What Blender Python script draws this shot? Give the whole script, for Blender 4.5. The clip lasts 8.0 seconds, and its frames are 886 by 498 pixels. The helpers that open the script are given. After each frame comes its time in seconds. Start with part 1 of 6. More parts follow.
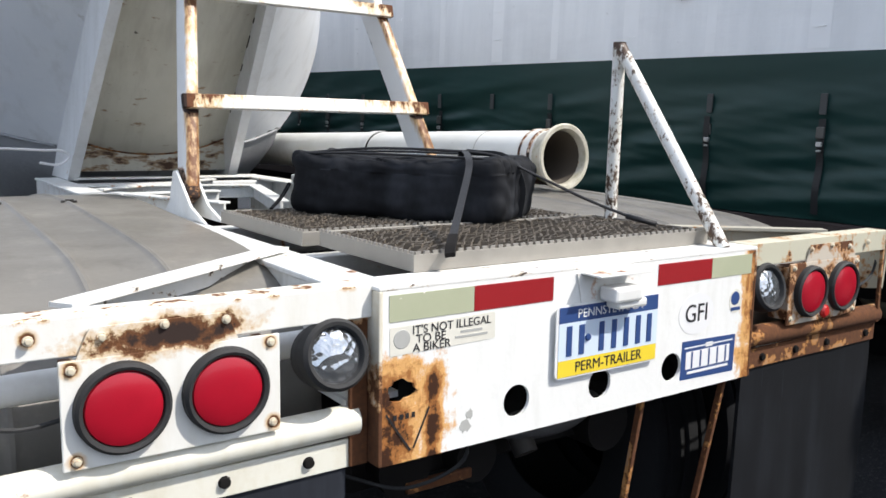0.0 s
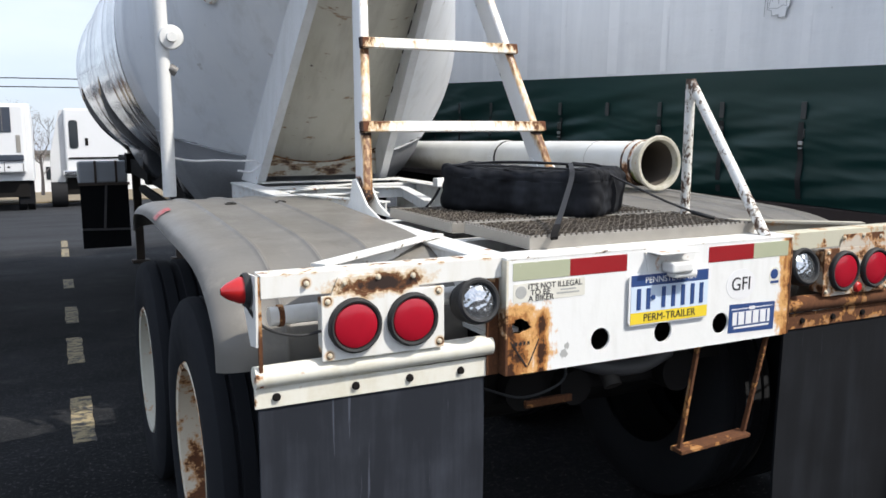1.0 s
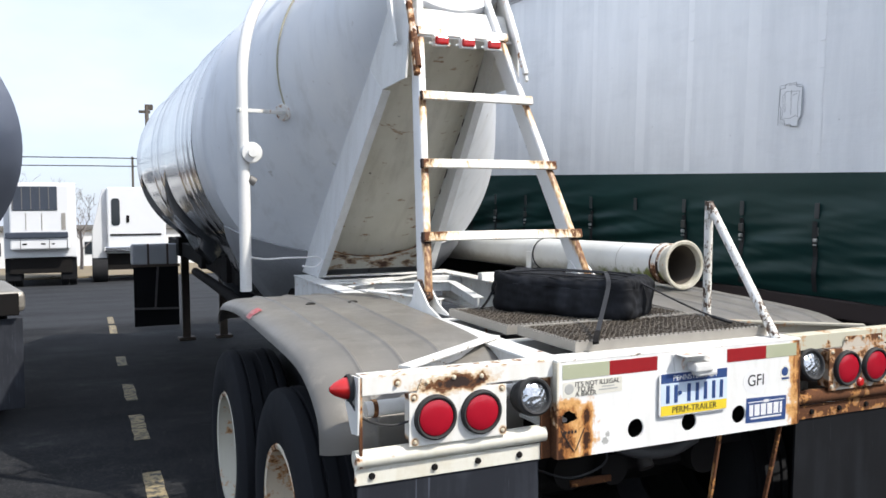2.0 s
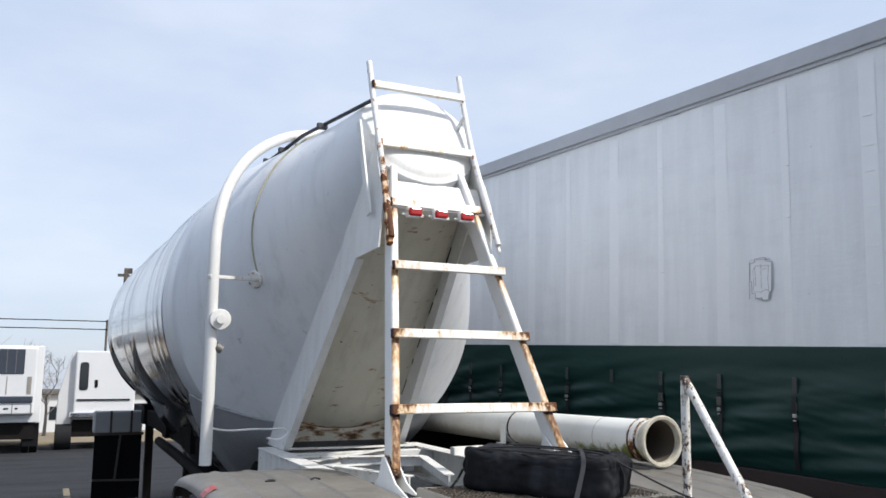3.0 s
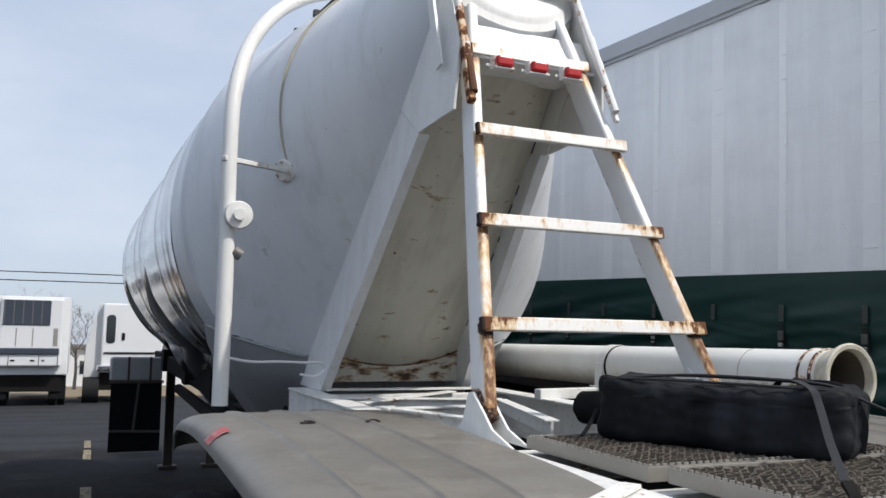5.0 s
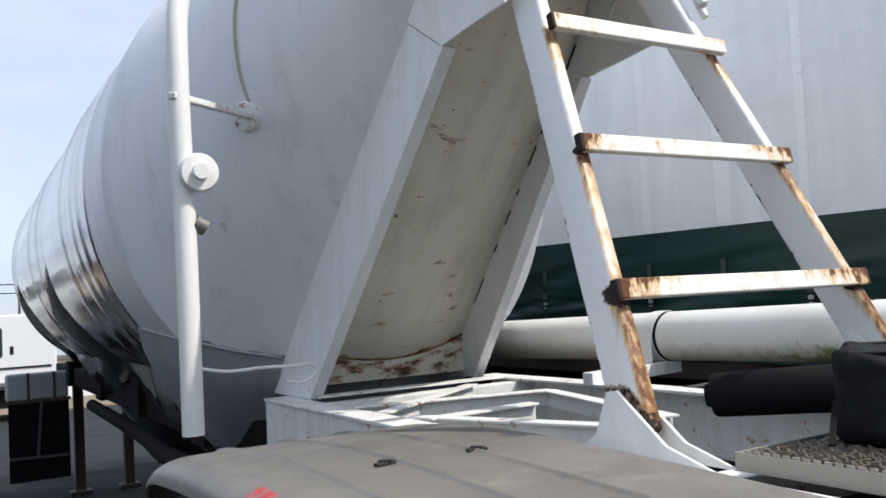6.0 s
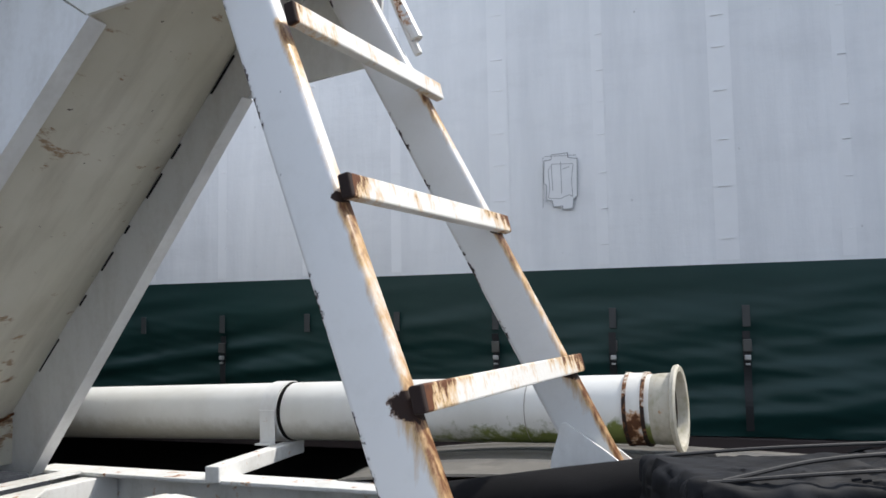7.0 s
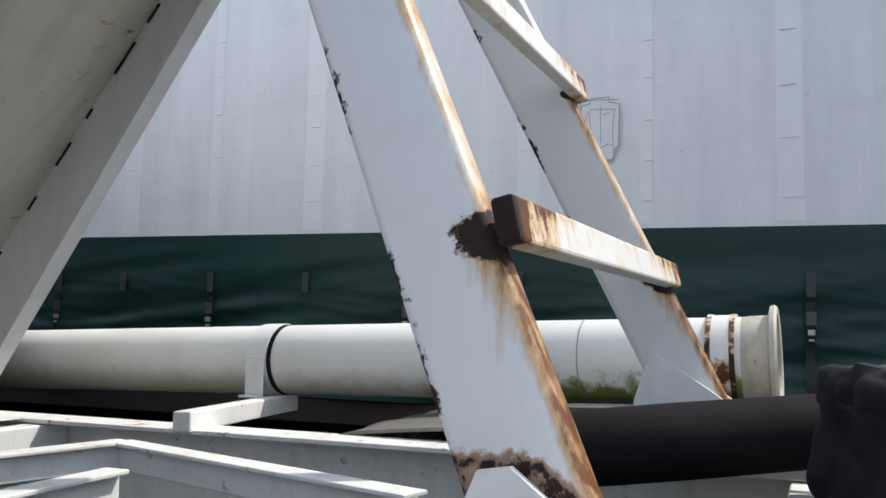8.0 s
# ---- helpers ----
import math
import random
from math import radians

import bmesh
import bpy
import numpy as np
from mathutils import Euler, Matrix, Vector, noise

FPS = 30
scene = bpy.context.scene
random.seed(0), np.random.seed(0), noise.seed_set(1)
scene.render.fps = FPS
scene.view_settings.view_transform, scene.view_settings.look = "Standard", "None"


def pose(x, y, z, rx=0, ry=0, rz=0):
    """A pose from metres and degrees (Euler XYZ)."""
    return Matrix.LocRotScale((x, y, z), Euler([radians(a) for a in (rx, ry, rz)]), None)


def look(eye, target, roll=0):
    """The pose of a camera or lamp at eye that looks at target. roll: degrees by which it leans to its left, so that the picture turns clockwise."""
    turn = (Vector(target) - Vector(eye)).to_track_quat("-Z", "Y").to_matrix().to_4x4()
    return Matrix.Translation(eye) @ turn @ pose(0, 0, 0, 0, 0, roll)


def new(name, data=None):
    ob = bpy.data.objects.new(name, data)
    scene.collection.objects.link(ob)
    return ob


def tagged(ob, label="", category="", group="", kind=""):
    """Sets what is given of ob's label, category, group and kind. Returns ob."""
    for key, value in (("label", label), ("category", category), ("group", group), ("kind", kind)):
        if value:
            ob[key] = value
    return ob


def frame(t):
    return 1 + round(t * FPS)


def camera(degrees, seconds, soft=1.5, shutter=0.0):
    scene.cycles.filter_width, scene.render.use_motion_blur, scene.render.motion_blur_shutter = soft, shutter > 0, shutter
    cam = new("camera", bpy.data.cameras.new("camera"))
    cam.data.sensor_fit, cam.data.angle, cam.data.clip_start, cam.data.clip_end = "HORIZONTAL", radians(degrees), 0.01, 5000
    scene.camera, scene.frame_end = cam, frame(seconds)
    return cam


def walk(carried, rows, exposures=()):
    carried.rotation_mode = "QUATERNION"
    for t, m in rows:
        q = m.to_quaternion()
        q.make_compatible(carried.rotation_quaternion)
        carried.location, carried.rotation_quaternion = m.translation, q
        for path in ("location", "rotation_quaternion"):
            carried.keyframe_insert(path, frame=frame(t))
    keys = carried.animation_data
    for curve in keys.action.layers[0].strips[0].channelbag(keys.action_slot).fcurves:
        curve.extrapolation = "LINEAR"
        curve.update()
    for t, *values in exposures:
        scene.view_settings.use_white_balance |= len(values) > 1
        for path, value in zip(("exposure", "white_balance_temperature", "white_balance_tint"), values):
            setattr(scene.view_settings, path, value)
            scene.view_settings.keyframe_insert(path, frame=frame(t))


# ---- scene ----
cam = camera(56.5, 8.0, 1.6)
PATH = [
    (0, (-1.239, -1.233, 1.412), (-0.112, 0.407, 1.207), -0.7),
    (0.5, (-1.45, -1.591, 1.434), (-0.482, 0.144, 1.209), -1.4),
    (0.7, (-1.536, -1.733, 1.442), (-0.614, 0.028, 1.215), -1.3),
    (1, (-1.637, -1.907, 1.459), (-0.772, -0.116, 1.251), -1.3),
    (1.2, (-1.698, -2.024, 1.474), (-0.872, -0.212, 1.292), -1.6),
    (2.3, (-1.984, -2.318, 1.637), (-1.148, -0.503, 1.716), -1.3),
    (2.5, (-1.978, -2.285, 1.61), (-1.125, -0.485, 1.787), -1.3),
    (3, (-1.888, -2.247, 1.634), (-1.034, -0.477, 2.004), -0.7),
    (3.2, (-1.835, -2.19, 1.657), (-0.982, -0.424, 2.049), -0.4),
    (3.5, (-1.747, -2.084, 1.651), (-0.898, -0.305, 1.994), -0.5),
    (3.8, (-1.693, -1.954, 1.63), (-0.851, -0.151, 1.829), -1.6),
    (4, (-1.708, -1.853, 1.589), (-0.86, -0.048, 1.736), -1.4),
    (4.2, (-1.659, -1.69, 1.552), (-0.83, 0.124, 1.707), -1.5),
    (4.5, (-1.621, -1.444, 1.52), (-0.804, 0.368, 1.741), -0.5),
    (4.7, (-1.611, -1.299, 1.485), (-0.807, 0.512, 1.761), 0.2),
    (5, (-1.606, -1.018, 1.483), (-0.805, 0.794, 1.763), 0.0),
    (5.2, (-1.618, -0.832, 1.435), (-0.825, 0.984, 1.708), -0.6),
    (6.3, (-1.663, 0.246, 1.592), (-0.45, 1.825, 1.777), -6.7),
    (6.5, (-1.636, 0.4, 1.63), (-0.226, 1.809, 1.795), -6.3),
    (6.8, (-1.631, 0.635, 1.676), (0.062, 1.684, 1.855), -5.8),
    (7, (-1.577, 0.727, 1.705), (0.23, 1.559, 1.917), -4.8),
    (7.2, (-1.478, 0.834, 1.702), (0.386, 1.506, 1.974), -4.0),
    (7.4, (-1.381, 0.875, 1.67), (0.477, 1.556, 1.965), -3.2),
    (7.5, (-1.332, 0.911, 1.653), (0.516, 1.623, 1.939), -2.7),
    (7.8, (-1.222, 1.018, 1.566), (0.593, 1.824, 1.805), -2.1),
    (8, (-1.131, 1.062, 1.506), (0.677, 1.887, 1.735), -2.5),
]
EXPOSURES = [(0, 0.64), (0.5, 0.56), (1.2, 0.54), (2.3, 0.67), (2.5, 0.67), (3.0, 0.31), (3.5, 0.12), (4.0, 0.06), (4.5, 0.07), (5.2, 0.13), (6.3, 0.43), (7.0, 0.40), (8.0, 0.34)]
walk(cam, [(t, look(eye, target, roll)) for t, eye, target, roll in PATH], EXPOSURES)

# ---- light: hazy sun from behind and to the right ----
SUN_ELEV, SUN_AZ = 48.0, 140.0      # azimuth clockwise from +y
world = bpy.data.worlds.new("world")
scene.world = world
world.use_nodes = True
wn = world.node_tree
wn.nodes.clear()
sky = wn.nodes.new("ShaderNodeTexSky")
sky.sky_type, sky.sun_disc = "NISHITA", False
sky.sun_elevation, sky.sun_rotation = radians(SUN_ELEV), radians(SUN_AZ)
sky.air_density, sky.dust_density, sky.ozone_density = 1.2, 3.0, 1.5
# thin bright haze and cloud veil over the blue
wco = wn.nodes.new("ShaderNodeTexCoord")
wmap = wn.nodes.new("ShaderNodeMapping")
wmap.inputs["Scale"].default_value = (1.6, 1.6, 4.5)
wnoise = wn.nodes.new("ShaderNodeTexNoise")
wnoise.inputs["Scale"].default_value, wnoise.inputs["Detail"].default_value, wnoise.inputs["Roughness"].default_value = 1.3, 5.0, 0.5
wramp = wn.nodes.new("ShaderNodeMapRange")
wramp.inputs["From Min"].default_value, wramp.inputs["From Max"].default_value = 0.35, 0.70
wramp.inputs["To Min"].default_value, wramp.inputs["To Max"].default_value = 0.66, 0.92
wmix = wn.nodes.new("ShaderNodeMix")
wmix.data_type = "RGBA"
wcloud = wn.nodes.new("ShaderNodeTexNoise")
wcloud.inputs["Scale"].default_value, wcloud.inputs["Detail"].default_value, wcloud.inputs["Roughness"].default_value = 2.1, 6.0, 0.55
wveil = wn.nodes.new("ShaderNodeMix")
wveil.data_type = "RGBA"
wveil.inputs[6].default_value, wveil.inputs[7].default_value = (3.7, 4.25, 5.3, 1), (4.55, 4.95, 5.75, 1)
wband = wn.nodes.new("ShaderNodeMapRange")
wband.inputs["From Min"].default_value, wband.inputs["From Max"].default_value = 0.36, 0.74
wn.links.new(wmap.outputs[0], wcloud.inputs["Vector"])
wn.links.new(wcloud.outputs["Fac"], wband.inputs["Value"])
wn.links.new(wband.outputs[0], wveil.inputs[0])
wn.links.new(wveil.outputs[2], wmix.inputs[7])
wn.links.new(wco.outputs["Generated"], wmap.inputs["Vector"])
wn.links.new(wmap.outputs[0], wnoise.inputs["Vector"])
wn.links.new(wnoise.outputs["Fac"], wramp.inputs["Value"])
wn.links.new(wramp.outputs[0], wmix.inputs[0])
wn.links.new(sky.outputs[0], wmix.inputs[6])
bg = wn.nodes.new("ShaderNodeBackground")
bg.inputs["Strength"].default_value = 0.15
wo = wn.nodes.new("ShaderNodeOutputWorld")
wn.links.new(wmix.outputs[2], bg.inputs["Color"])
wn.links.new(bg.outputs[0], wo.inputs["Surface"])
sun_data = bpy.data.lights.new("sun", "SUN")
sun_data.energy, sun_data.angle, sun_data.color = 3.4, radians(0.6), (1.0, 0.95, 0.88)
sun = new("sun", sun_data)
az, el = radians(SUN_AZ), radians(SUN_ELEV)
sun.matrix_world = look((20 * math.sin(az) * math.cos(el), 20 * math.cos(az) * math.cos(el), 20 * math.sin(el)), (0, 0, 0))


# ---- materials ----
class Mat:
    """A small builder for node materials in object coordinates (metres)."""

    def __init__(self, name, rough=0.5, metal=0.0, spec=0.5):
        self.m = bpy.data.materials.new(name)
        self.m.use_nodes = True
        self.t = self.m.node_tree
        self.b = self.t.nodes["Principled BSDF"]
        self.b.inputs["Roughness"].default_value = rough
        self.b.inputs["Metallic"].default_value = metal
        self.b.inputs["Specular IOR Level"].default_value = spec
        self.co = self.t.nodes.new("ShaderNodeTexCoord").outputs["Object"]

    def node(self, kind, **kw):
        n = self.t.nodes.new(kind)
        for k, v in kw.items():
            n.inputs[k.replace("_", " ")].default_value = v
        return n

    def link(self, a, b):
        self.t.links.new(a, b)

    def stretch(self, scale, shift=(0, 0, 0)):
        n = self.node("ShaderNodeMapping")
        n.inputs["Scale"].default_value, n.inputs["Location"].default_value = scale, shift
        self.link(self.co, n.inputs["Vector"])
        return n.outputs[0]

    def noise(self, scale, detail=4.0, rough=0.55, co=None, warp=0.0):
        n = self.node("ShaderNodeTexNoise", Scale=scale, Detail=detail, Roughness=rough, Distortion=warp)
        self.link(co if co is not None else self.co, n.inputs["Vector"])
        return n.outputs["Fac"]

    def ramp(self, fac, lo, hi, a=0.0, b=1.0):
        n = self.t.nodes.new("ShaderNodeMapRange")
        n.inputs["From Min"].default_value, n.inputs["From Max"].default_value = lo, hi
        n.inputs["To Min"].default_value, n.inputs["To Max"].default_value = a, b
        self.link(fac, n.inputs["Value"])
        return n.outputs[0]

    def math(self, op, a, b):
        n = self.t.nodes.new("ShaderNodeMath")
        n.operation = op
        for i, v in enumerate((a, b)):
            if isinstance(v, (int, float)):
                n.inputs[i].default_value = v
            else:
                self.link(v, n.inputs[i])
        return n.outputs[0]

    def mix(self, fac, a, b):
        n = self.t.nodes.new("ShaderNodeMix")
        n.data_type = "RGBA"
        if isinstance(fac, (int, float)):
            n.inputs[0].default_value = fac
        else:
            self.link(fac, n.inputs[0])
        for i, v in ((6, a), (7, b)):
            if isinstance(v, tuple):
                n.inputs[i].default_value = (*v, 1)
            else:
                self.link(v, n.inputs[i])
        return n.outputs[2]

    def axis(self, i):
        n = self.t.nodes.new("ShaderNodeSeparateXYZ")
        self.link(self.co, n.inputs[0])
        return n.outputs[i]

    def color(self, c):
        if isinstance(c, tuple):
            self.b.inputs["Base Color"].default_value = (*c, 1)
        else:
            self.link(c, self.b.inputs["Base Color"])
        return self

    def rough(self, r):
        self.link(r, self.b.inputs["Roughness"])
        return self

    def bump(self, h, strength=0.3, dist=0.002):
        n = self.node("ShaderNodeBump", Strength=strength, Distance=dist)
        self.link(h, n.inputs["Height"])
        self.link(n.outputs[0], self.b.inputs["Normal"])
        return self


RUST_D = (0.045, 0.018, 0.009)


def painted(name, base, rust=0.3, rough=0.42, streak=(14, 14, 3), dirt=(0.42, 0.40, 0.35), dirt_amt=0.35, ends=None, low=None, seed=0.0, grain=7.0):
    """Worn paint: dirt in streaks, orange rust stain, dark rust cores. rust 0..1. ends: (axis, half length, reach) rusts the ends too; low: (axis, from, to) rusts towards there."""
    m = Mat(name, rough)
    fine, wide = m.noise(60, 5), m.noise(grain, 6, 0.6, m.stretch((1, 1, 1), (seed, seed, seed)))
    runs = m.noise(1.0, 5, 0.6, m.stretch(streak, (seed, 0, 0)))
    grime = m.ramp(m.math("ADD", m.math("MULTIPLY", runs, 0.7), m.math("MULTIPLY", fine, 0.3)), 0.45, 0.75, 0.0, dirt_amt)
    col = m.mix(grime, base, dirt)
    mask = m.math("ADD", m.math("MULTIPLY", wide, 0.75), m.math("MULTIPLY", m.noise(40, 6, 0.7), 0.34))
    if ends:
        a, half, reach = ends
        e = m.ramp(m.math("ABSOLUTE", m.axis(a), 0.0), half - reach, half, 0.0, 0.26)
        mask = m.math("ADD", mask, e)
    if low:
        a, p, q = low
        mask = m.math("ADD", mask, m.ramp(m.axis(a), p, q, 0.0, 0.28))
    edge = 0.80 - 0.30 * rust
    stain = m.ramp(mask, edge - 0.055, edge, 0.0, 0.85)
    core = m.ramp(mask, edge + 0.005, edge + 0.03)
    col = m.mix(stain, col, m.mix(fine, (0.50, 0.24, 0.05), (0.36, 0.13, 0.03)))
    col = m.mix(core, col, m.mix(m.noise(90, 4), RUST_D, (0.16, 0.06, 0.02)))
    m.color(col)
    m.rough(m.math("ADD", m.math("MULTIPLY", core, 0.4), m.ramp(fine, 0, 1, rough - 0.06, rough + 0.1)))
    m.bump(m.math("ADD", m.math("MULTIPLY", fine, 0.25), m.math("MULTIPLY", core, -0.8)), 0.35, 0.002)
    return m.m


WHITE = (0.78, 0.78, 0.76)
white = painted("white_paint", WHITE, 0.10)
white_worn = painted("white_paint_worn", WHITE, 0.42, seed=3.0)
beam_white = painted("beam_white_paint", (0.77, 0.775, 0.77), 0.15, 0.4, seed=9.0)
edge_chips = painted("chipped_edge_paint", WHITE, 0.46, grain=22.0, seed=6.0)

ch = Mat("chipped_white_paint", 0.5)
ch1, ch2, ch3 = ch.noise(70, 6, 0.7, ch.stretch((1, 1, 0.55))), ch.noise(9, 4), ch.noise(120, 4)
ch_m = ch.math("ADD", ch.math("MULTIPLY", ch1, 0.75), ch.math("ADD", ch.math("MULTIPLY", ch2, 0.3), ch.math("ADD", ch.ramp(ch.axis(2), 1.42, 1.22, 0.0, 0.09), ch.ramp(ch.axis(2), 1.66, 1.71, 0.0, 0.16))))
ch_c = ch.mix(ch.ramp(ch2, 0.45, 0.75, 0, 0.4), (0.74, 0.74, 0.71), (0.52, 0.47, 0.34))
ch_c = ch.mix(ch.ramp(ch_m, 0.55, 0.59, 0, 0.55), ch_c, (0.34, 0.25, 0.15))
ch.color(ch.mix(ch.ramp(ch_m, 0.585, 0.62), ch_c, ch.mix(ch3, (0.025, 0.016, 0.012), (0.11, 0.055, 0.028))))
ch.bump(ch.ramp(ch_m, 0.56, 0.6), -0.5, 0.002)
chipped = ch.m
# white paint with black chips down to the steel
dc = Mat("black_chipped_paint", 0.45)
dc1, dc2, dc3 = dc.noise(48, 5, 0.7, dc.stretch((0.5, 1, 1))), dc.noise(6, 4), dc.noise(1.0, 5, 0.6, dc.stretch((9, 9, 9)))
dc_c = dc.mix(dc.ramp(dc3, 0.45, 0.75, 0, 0.35), (0.79, 0.785, 0.76), (0.58, 0.54, 0.44))
dc_m = dc.math("ADD", dc.math("MULTIPLY", dc1, 0.8), dc.math("MULTIPLY", dc2, 0.25))
dc_c = dc.mix(dc.ramp(dc_m, 0.60, 0.635, 0, 0.6), dc_c, (0.48, 0.30, 0.12))
dc.color(dc.mix(dc.ramp(dc_m, 0.63, 0.65), dc_c, (0.03, 0.02, 0.014))).bump(dc.ramp(dc_m, 0.62, 0.65), -0.5, 0.002)
black_chips = dc.m


def rung_material(name, amount, half):
    """Rung paint: flaked rust blotches with runs below them, dark rust round both ends, the end caps eaten black."""
    m = Mat(name, 0.42)
    shift = (half * 37.0, 0, 0)
    fine, wide = m.noise(80, 5, 0.6, m.stretch((1, 1, 1), shift)), m.noise(5, 3, 0.5, m.stretch((1, 1, 1), shift))
    blot = m.noise(34, 6, 0.72, m.stretch((1, 1, 0.45), shift))
    top = m.ramp(m.axis(2), -0.01, 0.0225, 0.0, 0.055)
    ax = m.math("ABSOLUTE", m.axis(0), 0.0)
    ends = m.math("ADD", m.ramp(ax, 0.35 * half, half, 0.0, 0.10), m.ramp(ax, half - 0.06, half, 0.0, 0.09))
    cap = m.ramp(m.axis(0), -half + 0.013, -half + 0.001, 0.0, 0.5)
    mask = m.math("ADD", m.math("ADD", m.math("MULTIPLY", blot, 0.6), m.math("MULTIPLY", wide, 0.5)), m.math("ADD", m.math("MULTIPLY", m.math("ADD", ends, top), amount), cap))
    col = m.mix(m.ramp(fine, 0.4, 0.8, 0, 0.25), (0.80, 0.79, 0.76), (0.55, 0.50, 0.40))
    col = m.mix(m.ramp(mask, 0.60, 0.69, 0, 0.75), col, m.mix(fine, (0.68, 0.45, 0.12), (0.50, 0.23, 0.04)))
    col = m.mix(m.ramp(mask, 0.69, 0.73), col, m.mix(fine, (0.17, 0.055, 0.015), (0.055, 0.019, 0.008)))
    col = m.mix(m.ramp(mask, 0.83, 0.90), col, (0.018, 0.008, 0.006))
    m.color(col)
    m.rough(m.ramp(mask, 0.66, 0.74, 0.4, 0.85))
    m.bump(m.math("ADD", m.math("MULTIPLY", fine, 0.3), m.math("MULTIPLY", m.ramp(mask, 0.69, 0.73), -0.9)), 0.45, 0.002)
    return m.m


foot_paint = painted("foot_paint", WHITE, 0.32, seed=8.0)


def stile_material(y_foot, lean):
    """Ladder stile paint: rust runs down the rear edge below each rung, dark rust at the joints, chips along the front edge."""
    m = Mat("stile_paint", 0.4)
    z, y = m.axis(2), m.axis(1)
    depth = m.math("SUBTRACT", m.math("SUBTRACT", y, y_foot), m.math("MULTIPLY", m.math("SUBTRACT", z, 1.235), lean))
    fine, wide = m.noise(60, 5), m.noise(16, 6, 0.7)
    runs = m.noise(1.0, 5, 0.65, m.stretch((60, 60, 9)))
    flake = m.noise(42, 6, 0.75)
    rear = m.ramp(depth, -0.044, -0.057)
    total, joint = None, None
    for zr, reach in ((1.532, 0.62), (1.883, 0.36), (2.239, 0.22), (2.603, 0.16)):
        saw = m.math("MULTIPLY", m.ramp(z, zr - reach, zr - 0.02), m.ramp(z, zr + 0.02, zr))
        total = saw if total is None else m.math("MAXIMUM", total, saw)
        near = m.ramp(m.math("ABSOLUTE", m.math("SUBTRACT", z, zr), 0.0), 0.044 if zr < 1.6 else 0.020, 0.0)
        near = m.math("MULTIPLY", near, m.ramp(depth, 0.01, -0.05) if zr < 1.6 else m.ramp(depth, -0.030, -0.055))
        if zr < 2.0:
            joint = near if joint is None else m.math("MAXIMUM", joint, near)
    # the rear face is stained all the way down, worst under the lowest rung
    zone = m.math("ADD", m.ramp(z, 1.62, 1.50, 0, 0.30), m.math("ADD", m.ramp(z, 2.0, 1.86, 0, 0.30), m.ramp(z, 2.35, 2.2, 0, 0.16)))
    foot = m.ramp(z, 1.36, 1.26)
    drip = m.math("MULTIPLY", m.math("MULTIPLY", m.ramp(z, 1.39, 1.51), m.ramp(z, 1.56, 1.54)), m.ramp(depth, -0.012, -0.05))
    total = m.math("MULTIPLY", rear, m.math("MAXIMUM", zone, m.math("MULTIPLY", total, 0.8)))
    total = m.math("MAXIMUM", m.math("MAXIMUM", total, m.math("MULTIPLY", drip, 0.75)), m.math("MULTIPLY", foot, m.ramp(depth, -0.01, -0.055, 0.0, 1.0)))
    chip = m.math("MULTIPLY", m.ramp(m.math("ADD", depth, m.math("MULTIPLY", m.math("SUBTRACT", flake, 0.5), 0.060)), 0.0515, 0.0550), m.ramp(m.noise(1.0, 4, 0.6, m.stretch((4, 4, 12))), 0.53, 0.56))
    dots = m.ramp(m.noise(24, 3, 0.5), 0.745, 0.77)
    amount = m.math("ADD", m.math("MULTIPLY", total, 0.75), m.math("MULTIPLY", m.math("SUBTRACT", runs, 0.5), 0.8))
    col = m.mix(m.ramp(wide, 0.5, 0.8, 0, 0.2), (0.80, 0.80, 0.79), (0.58, 0.57, 0.52))
    col = m.mix(m.ramp(amount, 0.14, 0.44, 0, 0.82), col, m.mix(fine, (0.62, 0.38, 0.09), (0.46, 0.21, 0.035)))
    col = m.mix(m.ramp(amount, 0.44, 0.62, 0, 0.95), col, (0.13, 0.040, 0.009))
    # rust along the weld over the foot plate, which rises towards the front edge
    weld = m.math("MINIMUM", m.math("ADD", m.math("MULTIPLY", m.math("SUBTRACT", y, 1.19), 0.8), 1.245), 1.340)
    weld = m.math("SUBTRACT", z, weld)
    weld = m.math("ADD", m.ramp(weld, 0.014, -0.006, 0, 0.5), m.math("MULTIPLY", flake, 0.9))
    col = m.mix(m.ramp(weld, 0.72, 0.84, 0, 0.85), col, m.mix(fine, (0.42, 0.20, 0.05), (0.15, 0.05, 0.014)))
    chip = m.math("MAXIMUM", chip, m.ramp(weld, 0.89, 0.95))
    col = m.mix(m.ramp(m.math("ADD", m.math("MULTIPLY", joint, 0.9), m.math("MULTIPLY", flake, 1.1)), 0.92, 1.0, 0, 0.9), col, m.mix(fine, (0.30, 0.12, 0.025), (0.075, 0.024, 0.009)))
    dark = m.math("MAXIMUM", m.math("MAXIMUM", chip, dots), m.ramp(m.math("ADD", m.math("MULTIPLY", joint, 1.0), m.math("MULTIPLY", flake, 1.0)), 0.96, 1.02))
    col = m.mix(dark, col, m.mix(fine, (0.010, 0.006, 0.005), (0.036, 0.013, 0.007)))
    m.color(col)
    m.rough(m.math("ADD", m.math("MULTIPLY", dark, 0.4), m.ramp(fine, 0, 1, 0.33, 0.48)))
    m.bump(m.math("ADD", m.math("MULTIPLY", fine, 0.25), m.math("MULTIPLY", dark, -0.8)), 0.4, 0.002)
    return m.m


